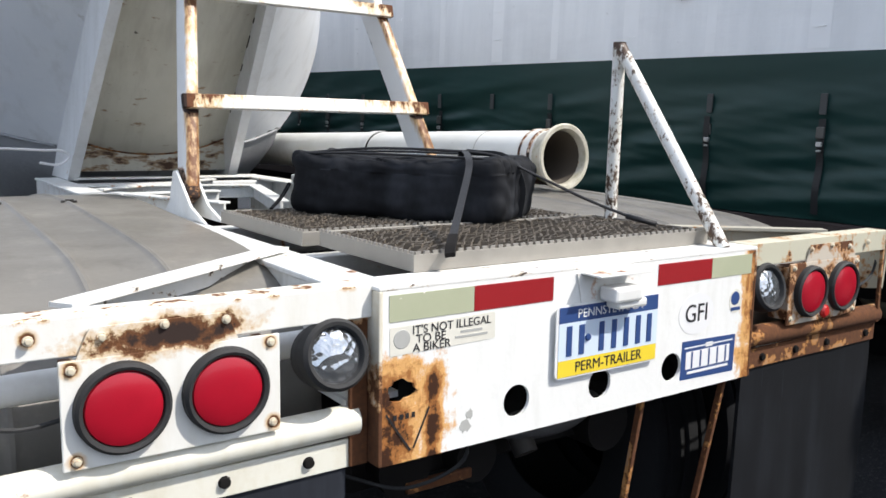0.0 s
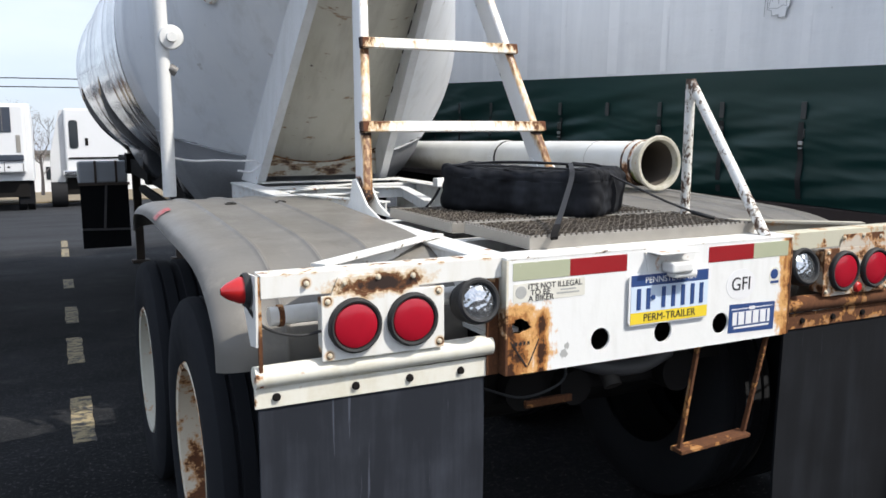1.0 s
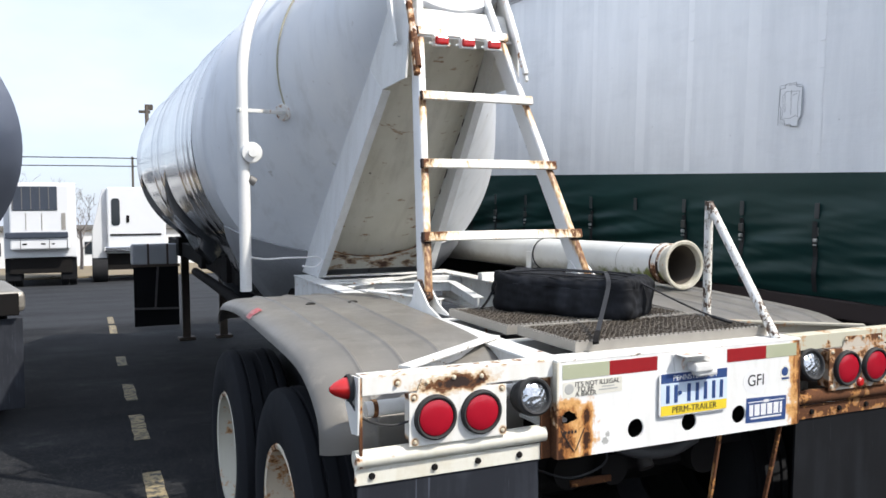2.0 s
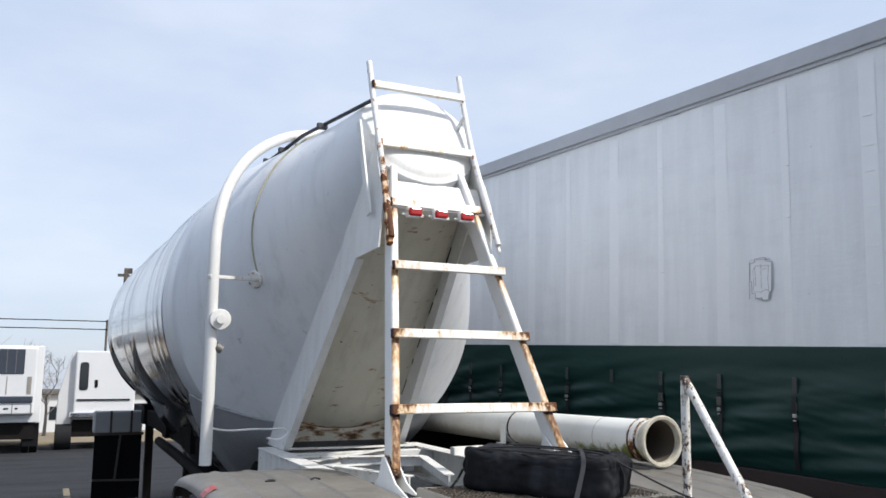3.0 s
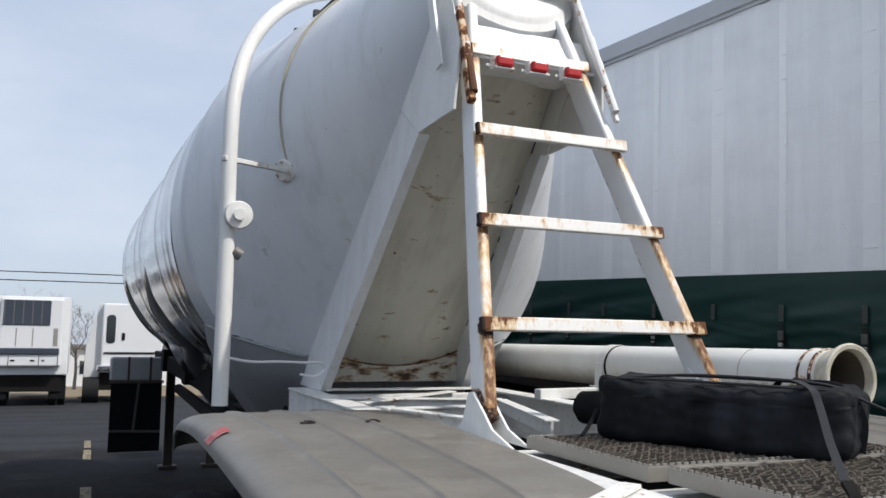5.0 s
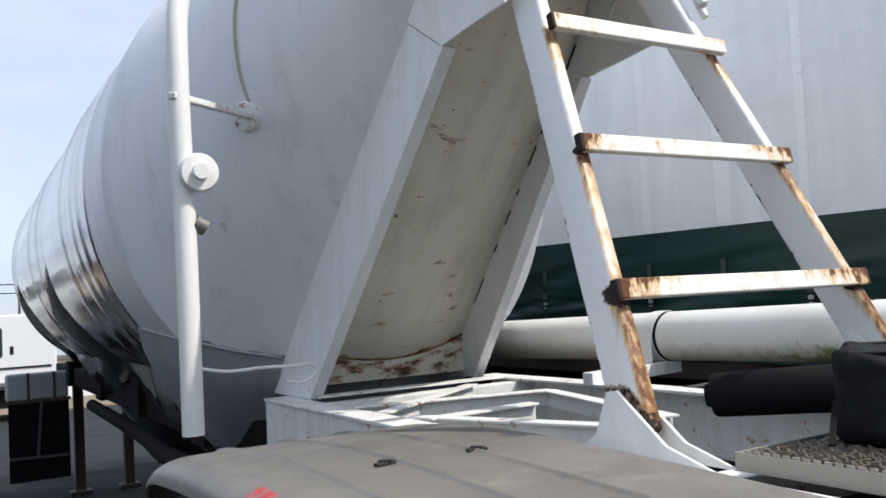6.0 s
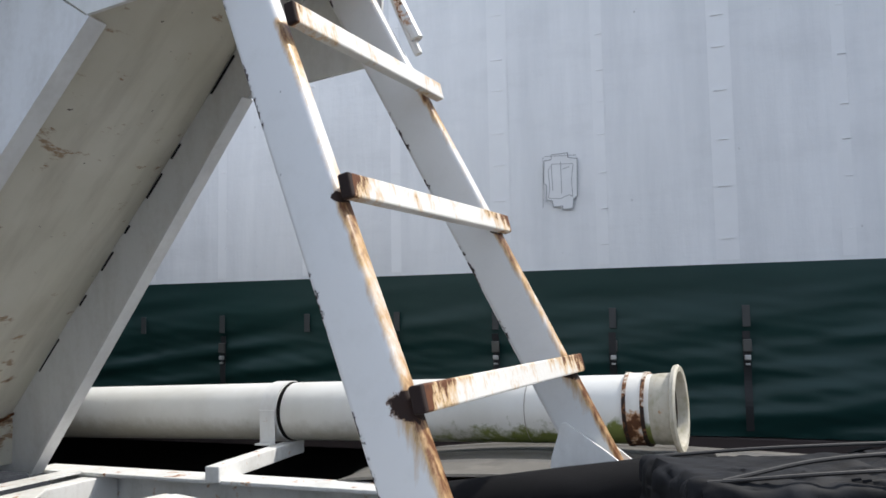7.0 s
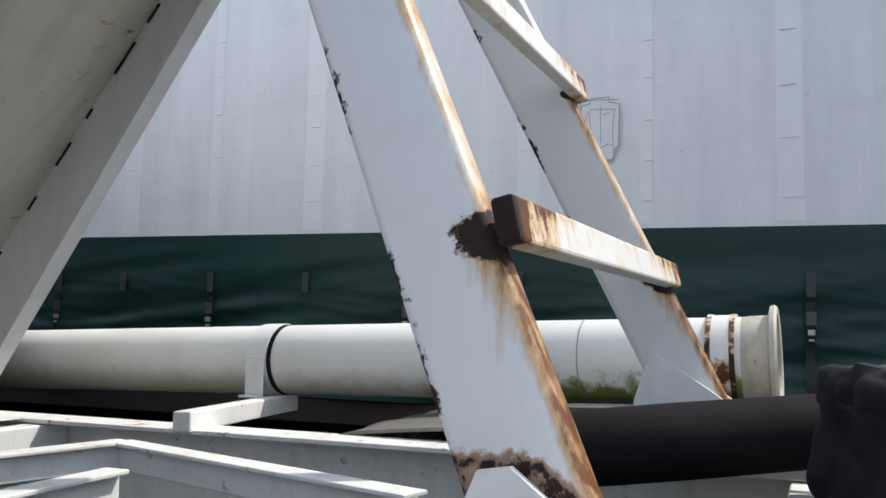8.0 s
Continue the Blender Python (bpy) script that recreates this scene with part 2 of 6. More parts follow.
bolt_paint = painted("bolt_paint", (0.62, 0.55, 0.42), 0.5, 0.6, seed=23.0)
end_paint = painted("end_paint", (0.60, 0.56, 0.46), 0.62, 0.6, seed=27.0, low=(2, 1.18, 1.02), grain=14.0)
left_end = painted("left_end_paint", (0.74, 0.71, 0.62), 0.26, 0.5, seed=75.0, grain=12.0, low=(2, 1.16, 0.95), streak=(20, 20, 3), dirt=(0.55, 0.42, 0.20), dirt_amt=0.7)
bar_paint = painted("bar_paint", (0.75, 0.73, 0.64), 0.20, 0.45, seed=37.0, grain=20.0, ends=(0, 1.24, 0.06), dirt=(0.50, 0.42, 0.24), dirt_amt=0.5)
rusty_old = painted("rusted_iron", (0.45, 0.36, 0.26), 0.92, 0.7, seed=11.0)
rust_bar = painted("rusted_bar", (0.34, 0.2, 0.11), 1.0, 0.8, seed=13.0)


def underside_material():
    """Cream paint under the cone: runs of dirt, dark specks, brown rust bleeding down from the weld seam."""
    m = Mat("cream_paint", 0.5)
    y = m.axis(1)
    fine, cloud, runs = m.noise(60, 5), m.noise(3, 6, 0.6), m.noise(1.0, 5, 0.6, m.stretch((12, 2.5, 2.5)))
    col = m.mix(m.ramp(cloud, 0.35, 0.7), (0.68, 0.655, 0.57), (0.60, 0.575, 0.48))
    col = m.mix(m.ramp(runs, 0.48, 0.75, 0, 0.5), col, (0.40, 0.37, 0.30))
    blot = m.noise(1.0, 5, 0.65, m.stretch((8, 20, 20)))
    below = m.math("MULTIPLY", m.ramp(y, 3.340, 3.352), m.ramp(y, 3.46, 3.36, 0.45, 1.0))
    rust = m.math("ADD", m.math("MULTIPLY", below, 0.145), m.math("SUBTRACT", blot, 0.62))
    spots = m.ramp(m.noise(9, 5, 0.65), 0.755, 0.785)
    col = m.mix(m.math("MAXIMUM", m.ramp(rust, 0.0, 0.06, 0, 0.8), m.math("MULTIPLY", spots, 0.7)), col, m.mix(fine, (0.36, 0.22, 0.10), (0.22, 0.11, 0.04)))
    col = m.mix(m.ramp(rust, 0.08, 0.14), col, m.mix(fine, (0.11, 0.05, 0.025), (0.05, 0.022, 0.012)))
    col = m.mix(m.ramp(m.noise(38, 3), 0.72, 0.75, 0, 0.85), col, (0.06, 0.045, 0.03))
    m.color(col)
    m.bump(m.math("ADD", m.math("MULTIPLY", fine, 0.3), m.ramp(rust, 0.0, 0.1)), 0.25, 0.002)
    return m.m


cream = underside_material()


def hull_material():
    """Glossy white tank paint: cloudy fading, faint runs of dirt, slightly wavy sheet."""
    m = Mat("tank_white_paint", 0.33)
    cloud, runs, fine = m.noise(1.6, 6, 0.6, warp=0.6), m.noise(1.0, 6, 0.65, m.stretch((9, 9, 1.1))), m.noise(45, 5)
    col = m.mix(m.ramp(cloud, 0.3, 0.7), (0.70, 0.73, 0.77), (0.80, 0.815, 0.83))
    col = m.mix(m.ramp(runs, 0.52, 0.78, 0, 0.45), col, (0.47, 0.47, 0.45))
    col = m.mix(m.ramp(m.noise(13, 4), 0.70, 0.76, 0, 0.5), col, (0.36, 0.34, 0.30))
    m.color(col)
    m.rough(m.ramp(m.math("ADD", cloud, m.math("MULTIPLY", fine, 0.3)), 0.4, 0.9, 0.26, 0.46))
    m.bump(m.math("ADD", m.noise(2.2, 3, 0.5), m.math("MULTIPLY", fine, 0.02)), 0.5, 0.02)
    return m.m


tank_white = hull_material()
# hopper: much darker than the white cone above the seam
hopper_grey = painted("hopper_dark_grey", (0.30, 0.31, 0.325), 0.10, 0.5, streak=(3, 3, 0.8), dirt=(0.16, 0.16, 0.16), dirt_amt=0.6, seed=14.0)
pipe_white = painted("pipe_white_paint", (0.74, 0.74, 0.72), 0.14, 0.4, seed=4.0)


def tube_material():
    """White painted tube with dirt runs, green moss along its lower side near the open end."""
    m = Mat("tube_white_paint", 0.4)
    y, z = m.axis(1), m.axis(2)
    fine, wide, runs = m.noise(60, 5), m.noise(18, 6, 0.7), m.noise(1.0, 5, 0.6, m.stretch((8, 3, 2)))
    col = m.mix(m.ramp(runs, 0.42, 0.75, 0, 0.4), (0.75, 0.75, 0.72), (0.46, 0.44, 0.37))
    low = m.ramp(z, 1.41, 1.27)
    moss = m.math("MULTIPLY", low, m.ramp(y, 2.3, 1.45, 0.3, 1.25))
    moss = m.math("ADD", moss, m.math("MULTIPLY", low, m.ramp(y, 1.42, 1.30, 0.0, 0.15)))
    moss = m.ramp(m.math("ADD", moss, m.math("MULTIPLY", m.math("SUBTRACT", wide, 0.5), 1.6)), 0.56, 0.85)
    # patchily browner towards the tube's lowest part, over its whole length
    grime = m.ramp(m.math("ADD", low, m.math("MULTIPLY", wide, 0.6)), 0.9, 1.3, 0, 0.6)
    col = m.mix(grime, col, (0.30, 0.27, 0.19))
    col = m.mix(moss, col, m.mix(fine, (0.13, 0.16, 0.03), (0.22, 0.25, 0.07)))
    rust = m.ramp(m.math("ADD", wide, m.ramp(y, 1.30, 1.22, 0, 0.06)), 0.70, 0.74)
    m.color(m.mix(rust, col, (0.20, 0.08, 0.025)))
    m.rough(m.ramp(fine, 0, 1, 0.33, 0.5))
    m.bump(m.math("ADD", m.math("MULTIPLY", fine, 0.3), moss), 0.3, 0.003)
    return m.m


tube_white = tube_material()
frame_white = painted("frame_white_paint", (0.72, 0.72, 0.70), 0.36, 0.5, seed=17.0, grain=18.0, dirt=(0.34, 0.33, 0.27), dirt_amt=0.5)


def plain(name, base, rough=0.5, metal=0.0, scale=30.0, vary=0.25, bump=0.2, spec=0.5, dist=0.002):
    m = Mat(name, rough, metal, spec)
    a, b = m.noise(scale, 6), m.noise(scale * 0.12, 4)
    dark = tuple(c * (1 - vary) for c in base)
    lite = tuple(min(1, c * (1 + vary)) for c in base)
    m.color(m.mix(m.math("ADD", m.math("MULTIPLY", a, 0.5), m.math("MULTIPLY", b, 0.5)), dark, lite))
    m.rough(m.ramp(a, 0.2, 0.8, max(0.03, rough - 0.1), min(1, rough + 0.12)))
    m.bump(a, bump, dist)
    return m.m


steel = Mat("polished_aluminium", 0.16, 1.0)
steel_n = steel.noise(1.0, 5, 0.6, steel.stretch((6, 0.5, 6)))
steel.color(steel.mix(steel_n, (0.31, 0.325, 0.34), (0.50, 0.51, 0.52)))
steel.rough(steel.ramp(steel_n, 0.3, 0.7, 0.07, 0.20)).bump(steel.noise(2.5, 3, 0.5), 0.25, 0.02)
steel = steel.m
galv = plain("galvanised_steel", (0.12, 0.098, 0.074), 0.6, 0.15, 45, 0.65)
galv_side = plain("galvanised_edge", (0.34, 0.32, 0.285), 0.45, 0.5, 25, 0.35)
fender_grey = Mat("fender_plastic", 0.52)
fg = fender_grey.noise(1.0, 6, 0.6, fender_grey.stretch((1.2, 6, 6)))
fg2 = fender_grey.noise(70, 4)
fc = fender_grey.mix(fg, (0.115, 0.107, 0.094), (0.205, 0.192, 0.170))
fc = fender_grey.mix(fender_grey.ramp(fender_grey.noise(7, 6, 0.7), 0.55, 0.72, 0, 0.5), fc, (0.27, 0.25, 0.215))
fender_grey.color(fender_grey.mix(fender_grey.ramp(fender_grey.noise(4, 5, 0.7), 0.56, 0.70, 0, 0.55), fc, (0.075, 0.068, 0.058)))
fg3 = fender_grey.noise(2.6, 6, 0.65)
fender_grey.rough(fender_grey.math("ADD", fender_grey.ramp(fg3, 0.35, 0.65, 0.30, 0.46), fender_grey.math("MULTIPLY", fg2, 0.1))).bump(fender_grey.math("ADD", fg2, fender_grey.math("MULTIPLY", fg3, 8.0)), 0.14, 0.002)
fender_grey = fender_grey.m
rubber = plain("black_rubber", (0.022, 0.022, 0.023), 0.75, 0, 40, 0.4)
tyre_rubber = plain("tyre_rubber", (0.018, 0.0185, 0.020), 0.85, 0, 25, 0.4, spec=0.15)


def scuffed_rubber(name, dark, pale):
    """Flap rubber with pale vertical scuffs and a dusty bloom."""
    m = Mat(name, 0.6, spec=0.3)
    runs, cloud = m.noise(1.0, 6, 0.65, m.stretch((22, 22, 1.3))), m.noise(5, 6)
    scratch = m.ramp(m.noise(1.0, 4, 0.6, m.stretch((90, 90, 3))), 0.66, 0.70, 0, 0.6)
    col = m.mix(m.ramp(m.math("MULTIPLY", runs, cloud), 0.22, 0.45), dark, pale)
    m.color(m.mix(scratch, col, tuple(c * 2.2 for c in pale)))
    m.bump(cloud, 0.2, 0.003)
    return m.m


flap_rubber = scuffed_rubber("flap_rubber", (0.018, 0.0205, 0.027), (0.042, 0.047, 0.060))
# right flap: darker copy, its shade put into the colour
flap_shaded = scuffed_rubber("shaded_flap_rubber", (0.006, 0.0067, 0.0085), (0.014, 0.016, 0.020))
flap_dark = plain("dark_flap_rubber", (0.009, 0.0095, 0.011), 0.8, 0, 6, 0.5, 0.2, 0.12)
tyre_dusty = plain("dusty_tyre_rubber", (0.014, 0.0152, 0.018), 0.85, 0, 12, 0.45, 0.3, 0.15)
canvas_black = Mat("black_canvas", 0.85, spec=0.15)
cb = canvas_black.noise(420, 2)
cb2 = canvas_black.noise(6, 5)
cb3 = canvas_black.noise(1.0, 5, 0.6, canvas_black.stretch((5, 5, 14)))
canvas_black.color(canvas_black.mix(cb3, (0.0035, 0.0035, 0.004), (0.013, 0.013, 0.0145)))
canvas_black.bump(canvas_black.math("ADD", cb, canvas_black.math("MULTIPLY", cb2, 6.0)), 0.35, 0.003)
canvas_black = canvas_black.m
bag_cloth = Mat("charcoal_canvas", 0.7, spec=0.15)
bc1, bc2 = bag_cloth.noise(1.0, 6, 0.65, bag_cloth.stretch((10, 10, 4))), bag_cloth.noise(9, 6)
bag_cloth.color(bag_cloth.mix(bag_cloth.ramp(bag_cloth.math("MULTIPLY", bc1, bc2), 0.18, 0.42), (0.0065, 0.007, 0.0085), (0.027, 0.029, 0.034)))
bc3 = bag_cloth.noise(1.0, 4, 0.55, bag_cloth.stretch((26, 16, 26)))
bag_cloth.bump(bag_cloth.math("ADD", bag_cloth.math("MULTIPLY", bag_cloth.noise(300, 2), 0.2), bag_cloth.math("ADD", bc2, bag_cloth.math("MULTIPLY", bc3, 0.15))), 0.14, 0.006)
bag_cloth = bag_cloth.m
webbing = plain("nylon_webbing", (0.012, 0.012, 0.0135), 0.6, 0, 300, 0.3)
chrome = plain("chrome", (0.78, 0.78, 0.78), 0.12, 1.0, 20, 0.05, 0.02)
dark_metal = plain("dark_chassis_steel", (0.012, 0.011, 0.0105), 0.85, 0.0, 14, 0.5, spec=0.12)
black_hole = plain("gap_black", (0.012, 0.012, 0.012), 0.9, 0, 12, 0.3)
wheel_white = painted("wheel_white_paint", (0.52, 0.50, 0.42), 0.46, 0.5, seed=31.0)
wheel_rust = painted("wheel_rust_paint", (0.60, 0.54, 0.42), 0.78, 0.6, seed=33.0)


def lens(name, base, rough=0.22):
    m = Mat(name, rough)
    v = m.t.nodes.new("ShaderNodeTexVoronoi")
    v.inputs["Scale"].default_value = 260
    m.link(m.co, v.inputs["Vector"])
    m.color(m.mix(m.noise(25, 4), tuple(c * 0.75 for c in base), base))
    m.bump(v.outputs["Distance"], 0.06, 0.001)
    m.b.inputs["Coat Weight"].default_value = 0.4
    return m.m


red_lens = lens("red_lens", (0.42, 0.006, 0.022), 0.3)
red_marker = lens("red_marker_lens", (0.55, 0.02, 0.02))
clear_lens = Mat("clear_lamp_glass", 0.08)
clear_lens.b.inputs["Metallic"].default_value = 0.9
cw = clear_lens.t.nodes.new("ShaderNodeTexVoronoi")
cw.inputs["Scale"].default_value = 75
clear_lens.link(clear_lens.co, cw.inputs["Vector"])
clear_lens.color(clear_lens.mix(clear_lens.noise(30, 3), (0.40, 0.43, 0.47), (0.74, 0.76, 0.78))).bump(cw.outputs["Distance"], 0.5, 0.006)
clear_lens = clear_lens.m
tape_red = plain("red_reflective_tape", (0.30, 0.014, 0.018), 0.35, 0, 60, 0.15, 0.05)
tape_pale = Mat("pale_reflective_tape", 0.4)
tp1 = tape_pale.noise(30, 4, 0.6)
tp_c = tape_pale.mix(tape_pale.noise(12, 5), (0.37, 0.40, 0.27), (0.47, 0.48, 0.34))
tape_pale.color(tape_pale.mix(tape_pale.ramp(tp1, 0.69, 0.71), tp_c, (0.78, 0.76, 0.70))).bump(tape_pale.ramp(tp1, 0.69, 0.71), -0.3, 0.001)
tape_pale = tape_pale.m
ink_black = plain("black_ink", (0.02, 0.02, 0.022), 0.5, 0, 60, 0.2, 0)
ink_blue = plain("blue_ink", (0.028, 0.065, 0.20), 0.45, 0, 40, 0.15, 0)
ink_white = plain("white_ink", (0.78, 0.78, 0.78), 0.45, 0, 40, 0.05, 0)
ink_grey = plain("faded_ink", (0.42, 0.42, 0.40), 0.5, 0, 60, 0.2, 0)
ink_yellow = plain("yellow_ink", (0.80, 0.60, 0.04), 0.45, 0, 40, 0.06, 0)
ink_pale_blue = plain("pale_blue_ink", (0.62, 0.72, 0.84), 0.4, 0, 40, 0.05, 0)
old_paper = plain("weathered_sticker", (0.70, 0.68, 0.60), 0.5, 0, 30, 0.15, 0.05)


# ---- mesh helpers ----
def box(bm, x0, x1, y0, y1, z0, z1, bevel=0.0):
    r = bmesh.ops.create_cube(bm, size=1.0, matrix=Matrix.Translation(((x0 + x1) / 2, (y0 + y1) / 2, (z0 + z1) / 2)) @ Matrix.Diagonal((x1 - x0, y1 - y0, z1 - z0, 1)))
    if bevel:
        es = list({e for v in r["verts"] for e in v.link_edges})
        bmesh.ops.bevel(bm, geom=es, offset=bevel, segments=2, profile=0.5, affect="EDGES")
    return bm


def axes_to(a, b, up=(0, 0, 1)):
    d = (Vector(b) - Vector(a)).normalized()
    u = Vector(up)
    if abs(d.dot(u)) > 0.98:
        u = Vector((0, 1, 0))
    s = d.cross(u).normalized()
    return d, s, s.cross(d).normalized()


def beam(bm, a, b, w, h, up=(0, 0, 1), bevel=0.0, w2=None, h2=None):
    """A bar of section w (across) by h (along up), from a to b, tapering to w2, h2."""
    d, s, u = axes_to(a, b, up)
    rings = []
    for p, ww, hh in ((Vector(a), w, h), (Vector(b), w2 or w, h2 or h)):
        rings.append([bm.verts.new(p + s * (i * ww / 2) + u * (j * hh / 2)) for i, j in ((-1, -1), (1, -1), (1, 1), (-1, 1))])
    fs = [bm.faces.new(rings[0][::-1]), bm.faces.new(rings[1])]
    for i in range(4):
        j = (i + 1) % 4
        fs.append(bm.faces.new((rings[0][i], rings[0][j], rings[1][j], rings[1][i])))
    bmesh.ops.recalc_face_normals(bm, faces=fs)
    if bevel:
        bmesh.ops.bevel(bm, geom=list({e for f in fs for e in f.edges}), offset=bevel, segments=2, profile=0.5, affect="EDGES")
    return bm


def tube(bm, pts, r, n=14, caps=True, r_end=None):
    """A round bar along a row of points."""
    pts = [Vector(p) for p in pts]
    rings, prev = [], None
    for i, p in enumerate(pts):
        a, b = pts[max(i - 1, 0)], pts[min(i + 1, len(pts) - 1)]
        d = (b - a).normalized()
        if prev is None:
            prev = d.orthogonal().normalized()
        prev = (prev - d * prev.dot(d)).normalized()
        q = d.cross(prev)
        rr = r if r_end is None else r + (r_end - r) * i / (len(pts) - 1)
        rings.append([bm.verts.new(p + (prev * math.cos(2 * math.pi * k / n) + q * math.sin(2 * math.pi * k / n)) * rr) for k in range(n)])
    for i in range(len(rings) - 1):
        for k in range(n):
            f = bm.faces.new((rings[i][k], rings[i][(k + 1) % n], rings[i + 1][(k + 1) % n], rings[i + 1][k]))
            f.smooth = True
    if caps:
        bm.faces.new(rings[0][::-1])
        bm.faces.new(rings[-1])
    return bm


def bend(pts, steps=8):
    """A smooth path through points (Catmull-Rom)."""
    p = [Vector(q) for q in pts]
    p = [p[0] * 2 - p[1]] + p + [p[-1] * 2 - p[-2]]
    out = []
    for i in range(1, len(p) - 2):
        for k in range(steps):
            t = k / steps
            out.append(0.5 * ((2 * p[i]) + (p[i + 1] - p[i - 1]) * t + (2 * p[i - 1] - 5 * p[i] + 4 * p[i + 1] - p[i + 2]) * t * t + (3 * p[i] - p[i - 1] - 3 * p[i + 1] + p[i + 2]) * t ** 3))
    return out + [p[-2]]


def lathe(bm, profile, m=None, n=32, closed=False):
    """Turns a profile of (radius, height) about local z; m places it."""
    m = m or Matrix()
    rings = []
    for r, h in profile:
        if r < 1e-5:
            rings.append([bm.verts.new(m @ Vector((0, 0, h)))])
        else:
            rings.append([bm.verts.new(m @ Vector((r * math.cos(2 * math.pi * k / n), r * math.sin(2 * math.pi * k / n), h))) for k in range(n)])
    fs = []
    for a, b in zip(rings, rings[1:]):
        for k in range(n):
            j = (k + 1) % n
            if len(a) == 1 and len(b) == 1:
                continue
            if len(a) == 1:
                f = bm.faces.new((a[0], b[j], b[k]))
            elif len(b) == 1:
                f = bm.faces.new((a[k], a[j], b[0]))
            else:
                f = bm.faces.new((a[k], a[j], b[j], b[k]))
            f.smooth = True
            fs.append(f)
    bmesh.ops.recalc_face_normals(bm, faces=fs)
    return bm


def prism(bm, outline, depth, m=None):
    """An outline of (x, z) drawn on the plane y = 0 and made depth thick towards +y; m places it."""
    m = m or Matrix()
    a = [bm.verts.new(m @ Vector((x, 0, z))) for x, z in outline]
    b = [bm.verts.new(m @ Vector((x, depth, z))) for x, z in outline]
    fs = [bm.faces.new(a), bm.faces.new(b[::-1])]
    for i in range(len(a)):
        j = (i + 1) % len(a)
        fs.append(bm.faces.new((a[j], a[i], b[i], b[j])))
    bmesh.ops.recalc_face_normals(bm, faces=fs)
    return bm


def sharpen(me, angle=35.0):
    """Flat across sharp edges, smooth across soft ones."""
    bm = bmesh.new()
    bm.from_mesh(me)
    for e in bm.edges:
        e.smooth = not (len(e.link_faces) == 2 and e.calc_face_angle(0) > radians(angle))
    bm.to_mesh(me)
    bm.free()


def mesh_of(bm, name, material):
    me = bpy.data.meshes.new(name)
    bm.to_mesh(me)
    bm.free()
    for m in material if isinstance(material, (list, tuple)) else (material,):
        me.materials.append(m)
    if any(p.use_smooth for p in me.polygons):
        sharpen(me)
    return me


def part(name, bm, material, parent, label=""):
    ob = new(name, mesh_of(bm, name, material))
    ob.parent = parent
    return tagged(ob, label) if label else ob


def thing(name, label, category, m=None, group="", kind=""):
    ob = new(name)
    ob.empty_display_size = 0.2
    if m is not None:
        ob.matrix_world = m
    return tagged(ob, label, category, group, kind)


def single(name, bm, material, label, category, m=None, group="", kind=""):
    ob = new(name, mesh_of(bm, name, material))
    if m is not None:
        ob.matrix_world = m
    return tagged(ob, label, category, group, kind)


def words(name, text, size, m, material, parent, squeeze=1.0, align="CENTER"):
    """Lettering as a thin mesh; m places its plane (x along the line, y up the letters)."""
    cu = bpy.data.curves.new(name, "FONT")
    cu.body, cu.size, cu.align_x, cu.align_y, cu.extrude = text, size, align, "CENTER", 0.0004
    tmp = bpy.data.objects.new(name, cu)
    scene.collection.objects.link(tmp)
    me = bpy.data.meshes.new_from_object(tmp.evaluated_get(bpy.context.evaluated_depsgraph_get()))
    bpy.data.objects.remove(tmp)
    bpy.data.curves.remove(cu)
    me.transform(m @ Matrix.Diagonal((squeeze, 1, 1, 1)))
    me.materials.clear()
    me.materials.append(material)
    ob = new(name, me)
    ob.parent = parent
    return ob


UPRIGHT = Matrix.Rotation(radians(90), 4, "X")      # lettering that faces -y
REARWARD = Matrix.Rotation(radians(90), 4, "X")     # lathe axis towards -y


def at(x, y, z):
    return Matrix.Translation((x, y, z))


# ---- ground ----
asphalt = Mat("asphalt", 0.9, spec=0.12)
g1, g2, g3 = asphalt.noise(42, 6, 0.85), asphalt.noise(0.7, 6, 0.65), asphalt.noise(5, 6, 0.7)
base = asphalt.mix(asphalt.ramp(g2, 0.35, 0.65), (0.006, 0.0066, 0.0076), (0.020, 0.021, 0.0235))
base = asphalt.mix(asphalt.ramp(g1, 0.56, 0.64), base, (0.13, 0.13, 0.128))
base = asphalt.mix(asphalt.ramp(asphalt.math("MULTIPLY", g3, g2), 0.30, 0.42, 0, 0.4), base, (0.09, 0.088, 0.082))
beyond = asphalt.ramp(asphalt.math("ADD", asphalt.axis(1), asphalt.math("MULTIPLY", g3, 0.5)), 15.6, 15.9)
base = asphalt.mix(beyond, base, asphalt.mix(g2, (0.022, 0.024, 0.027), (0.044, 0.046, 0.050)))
streaks = asphalt.noise(1.0, 5, 0.6, asphalt.stretch((0.12, 1.1, 1)))
base = asphalt.mix(asphalt.ramp(streaks, 0.45, 0.68, 0, 0.55), base, (0.0055, 0.006, 0.007))
asphalt.color(base).bump(asphalt.math("ADD", g1, g3), 0.6, 0.01)
asphalt = asphalt.m
bm = bmesh.new()
bmesh.ops.create_grid(bm, x_segments=40, y_segments=40, size=1500)
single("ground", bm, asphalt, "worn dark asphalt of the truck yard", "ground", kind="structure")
yellow_line = Mat("worn_yellow_paint", 0.75)
y1 = yellow_line.noise(14, 6, 0.7)
yellow_line.color(yellow_line.mix(yellow_line.ramp(y1, 0.46, 0.56), (0.30, 0.24, 0.13), (0.05, 0.047, 0.042)))
yellow_line = yellow_line.m
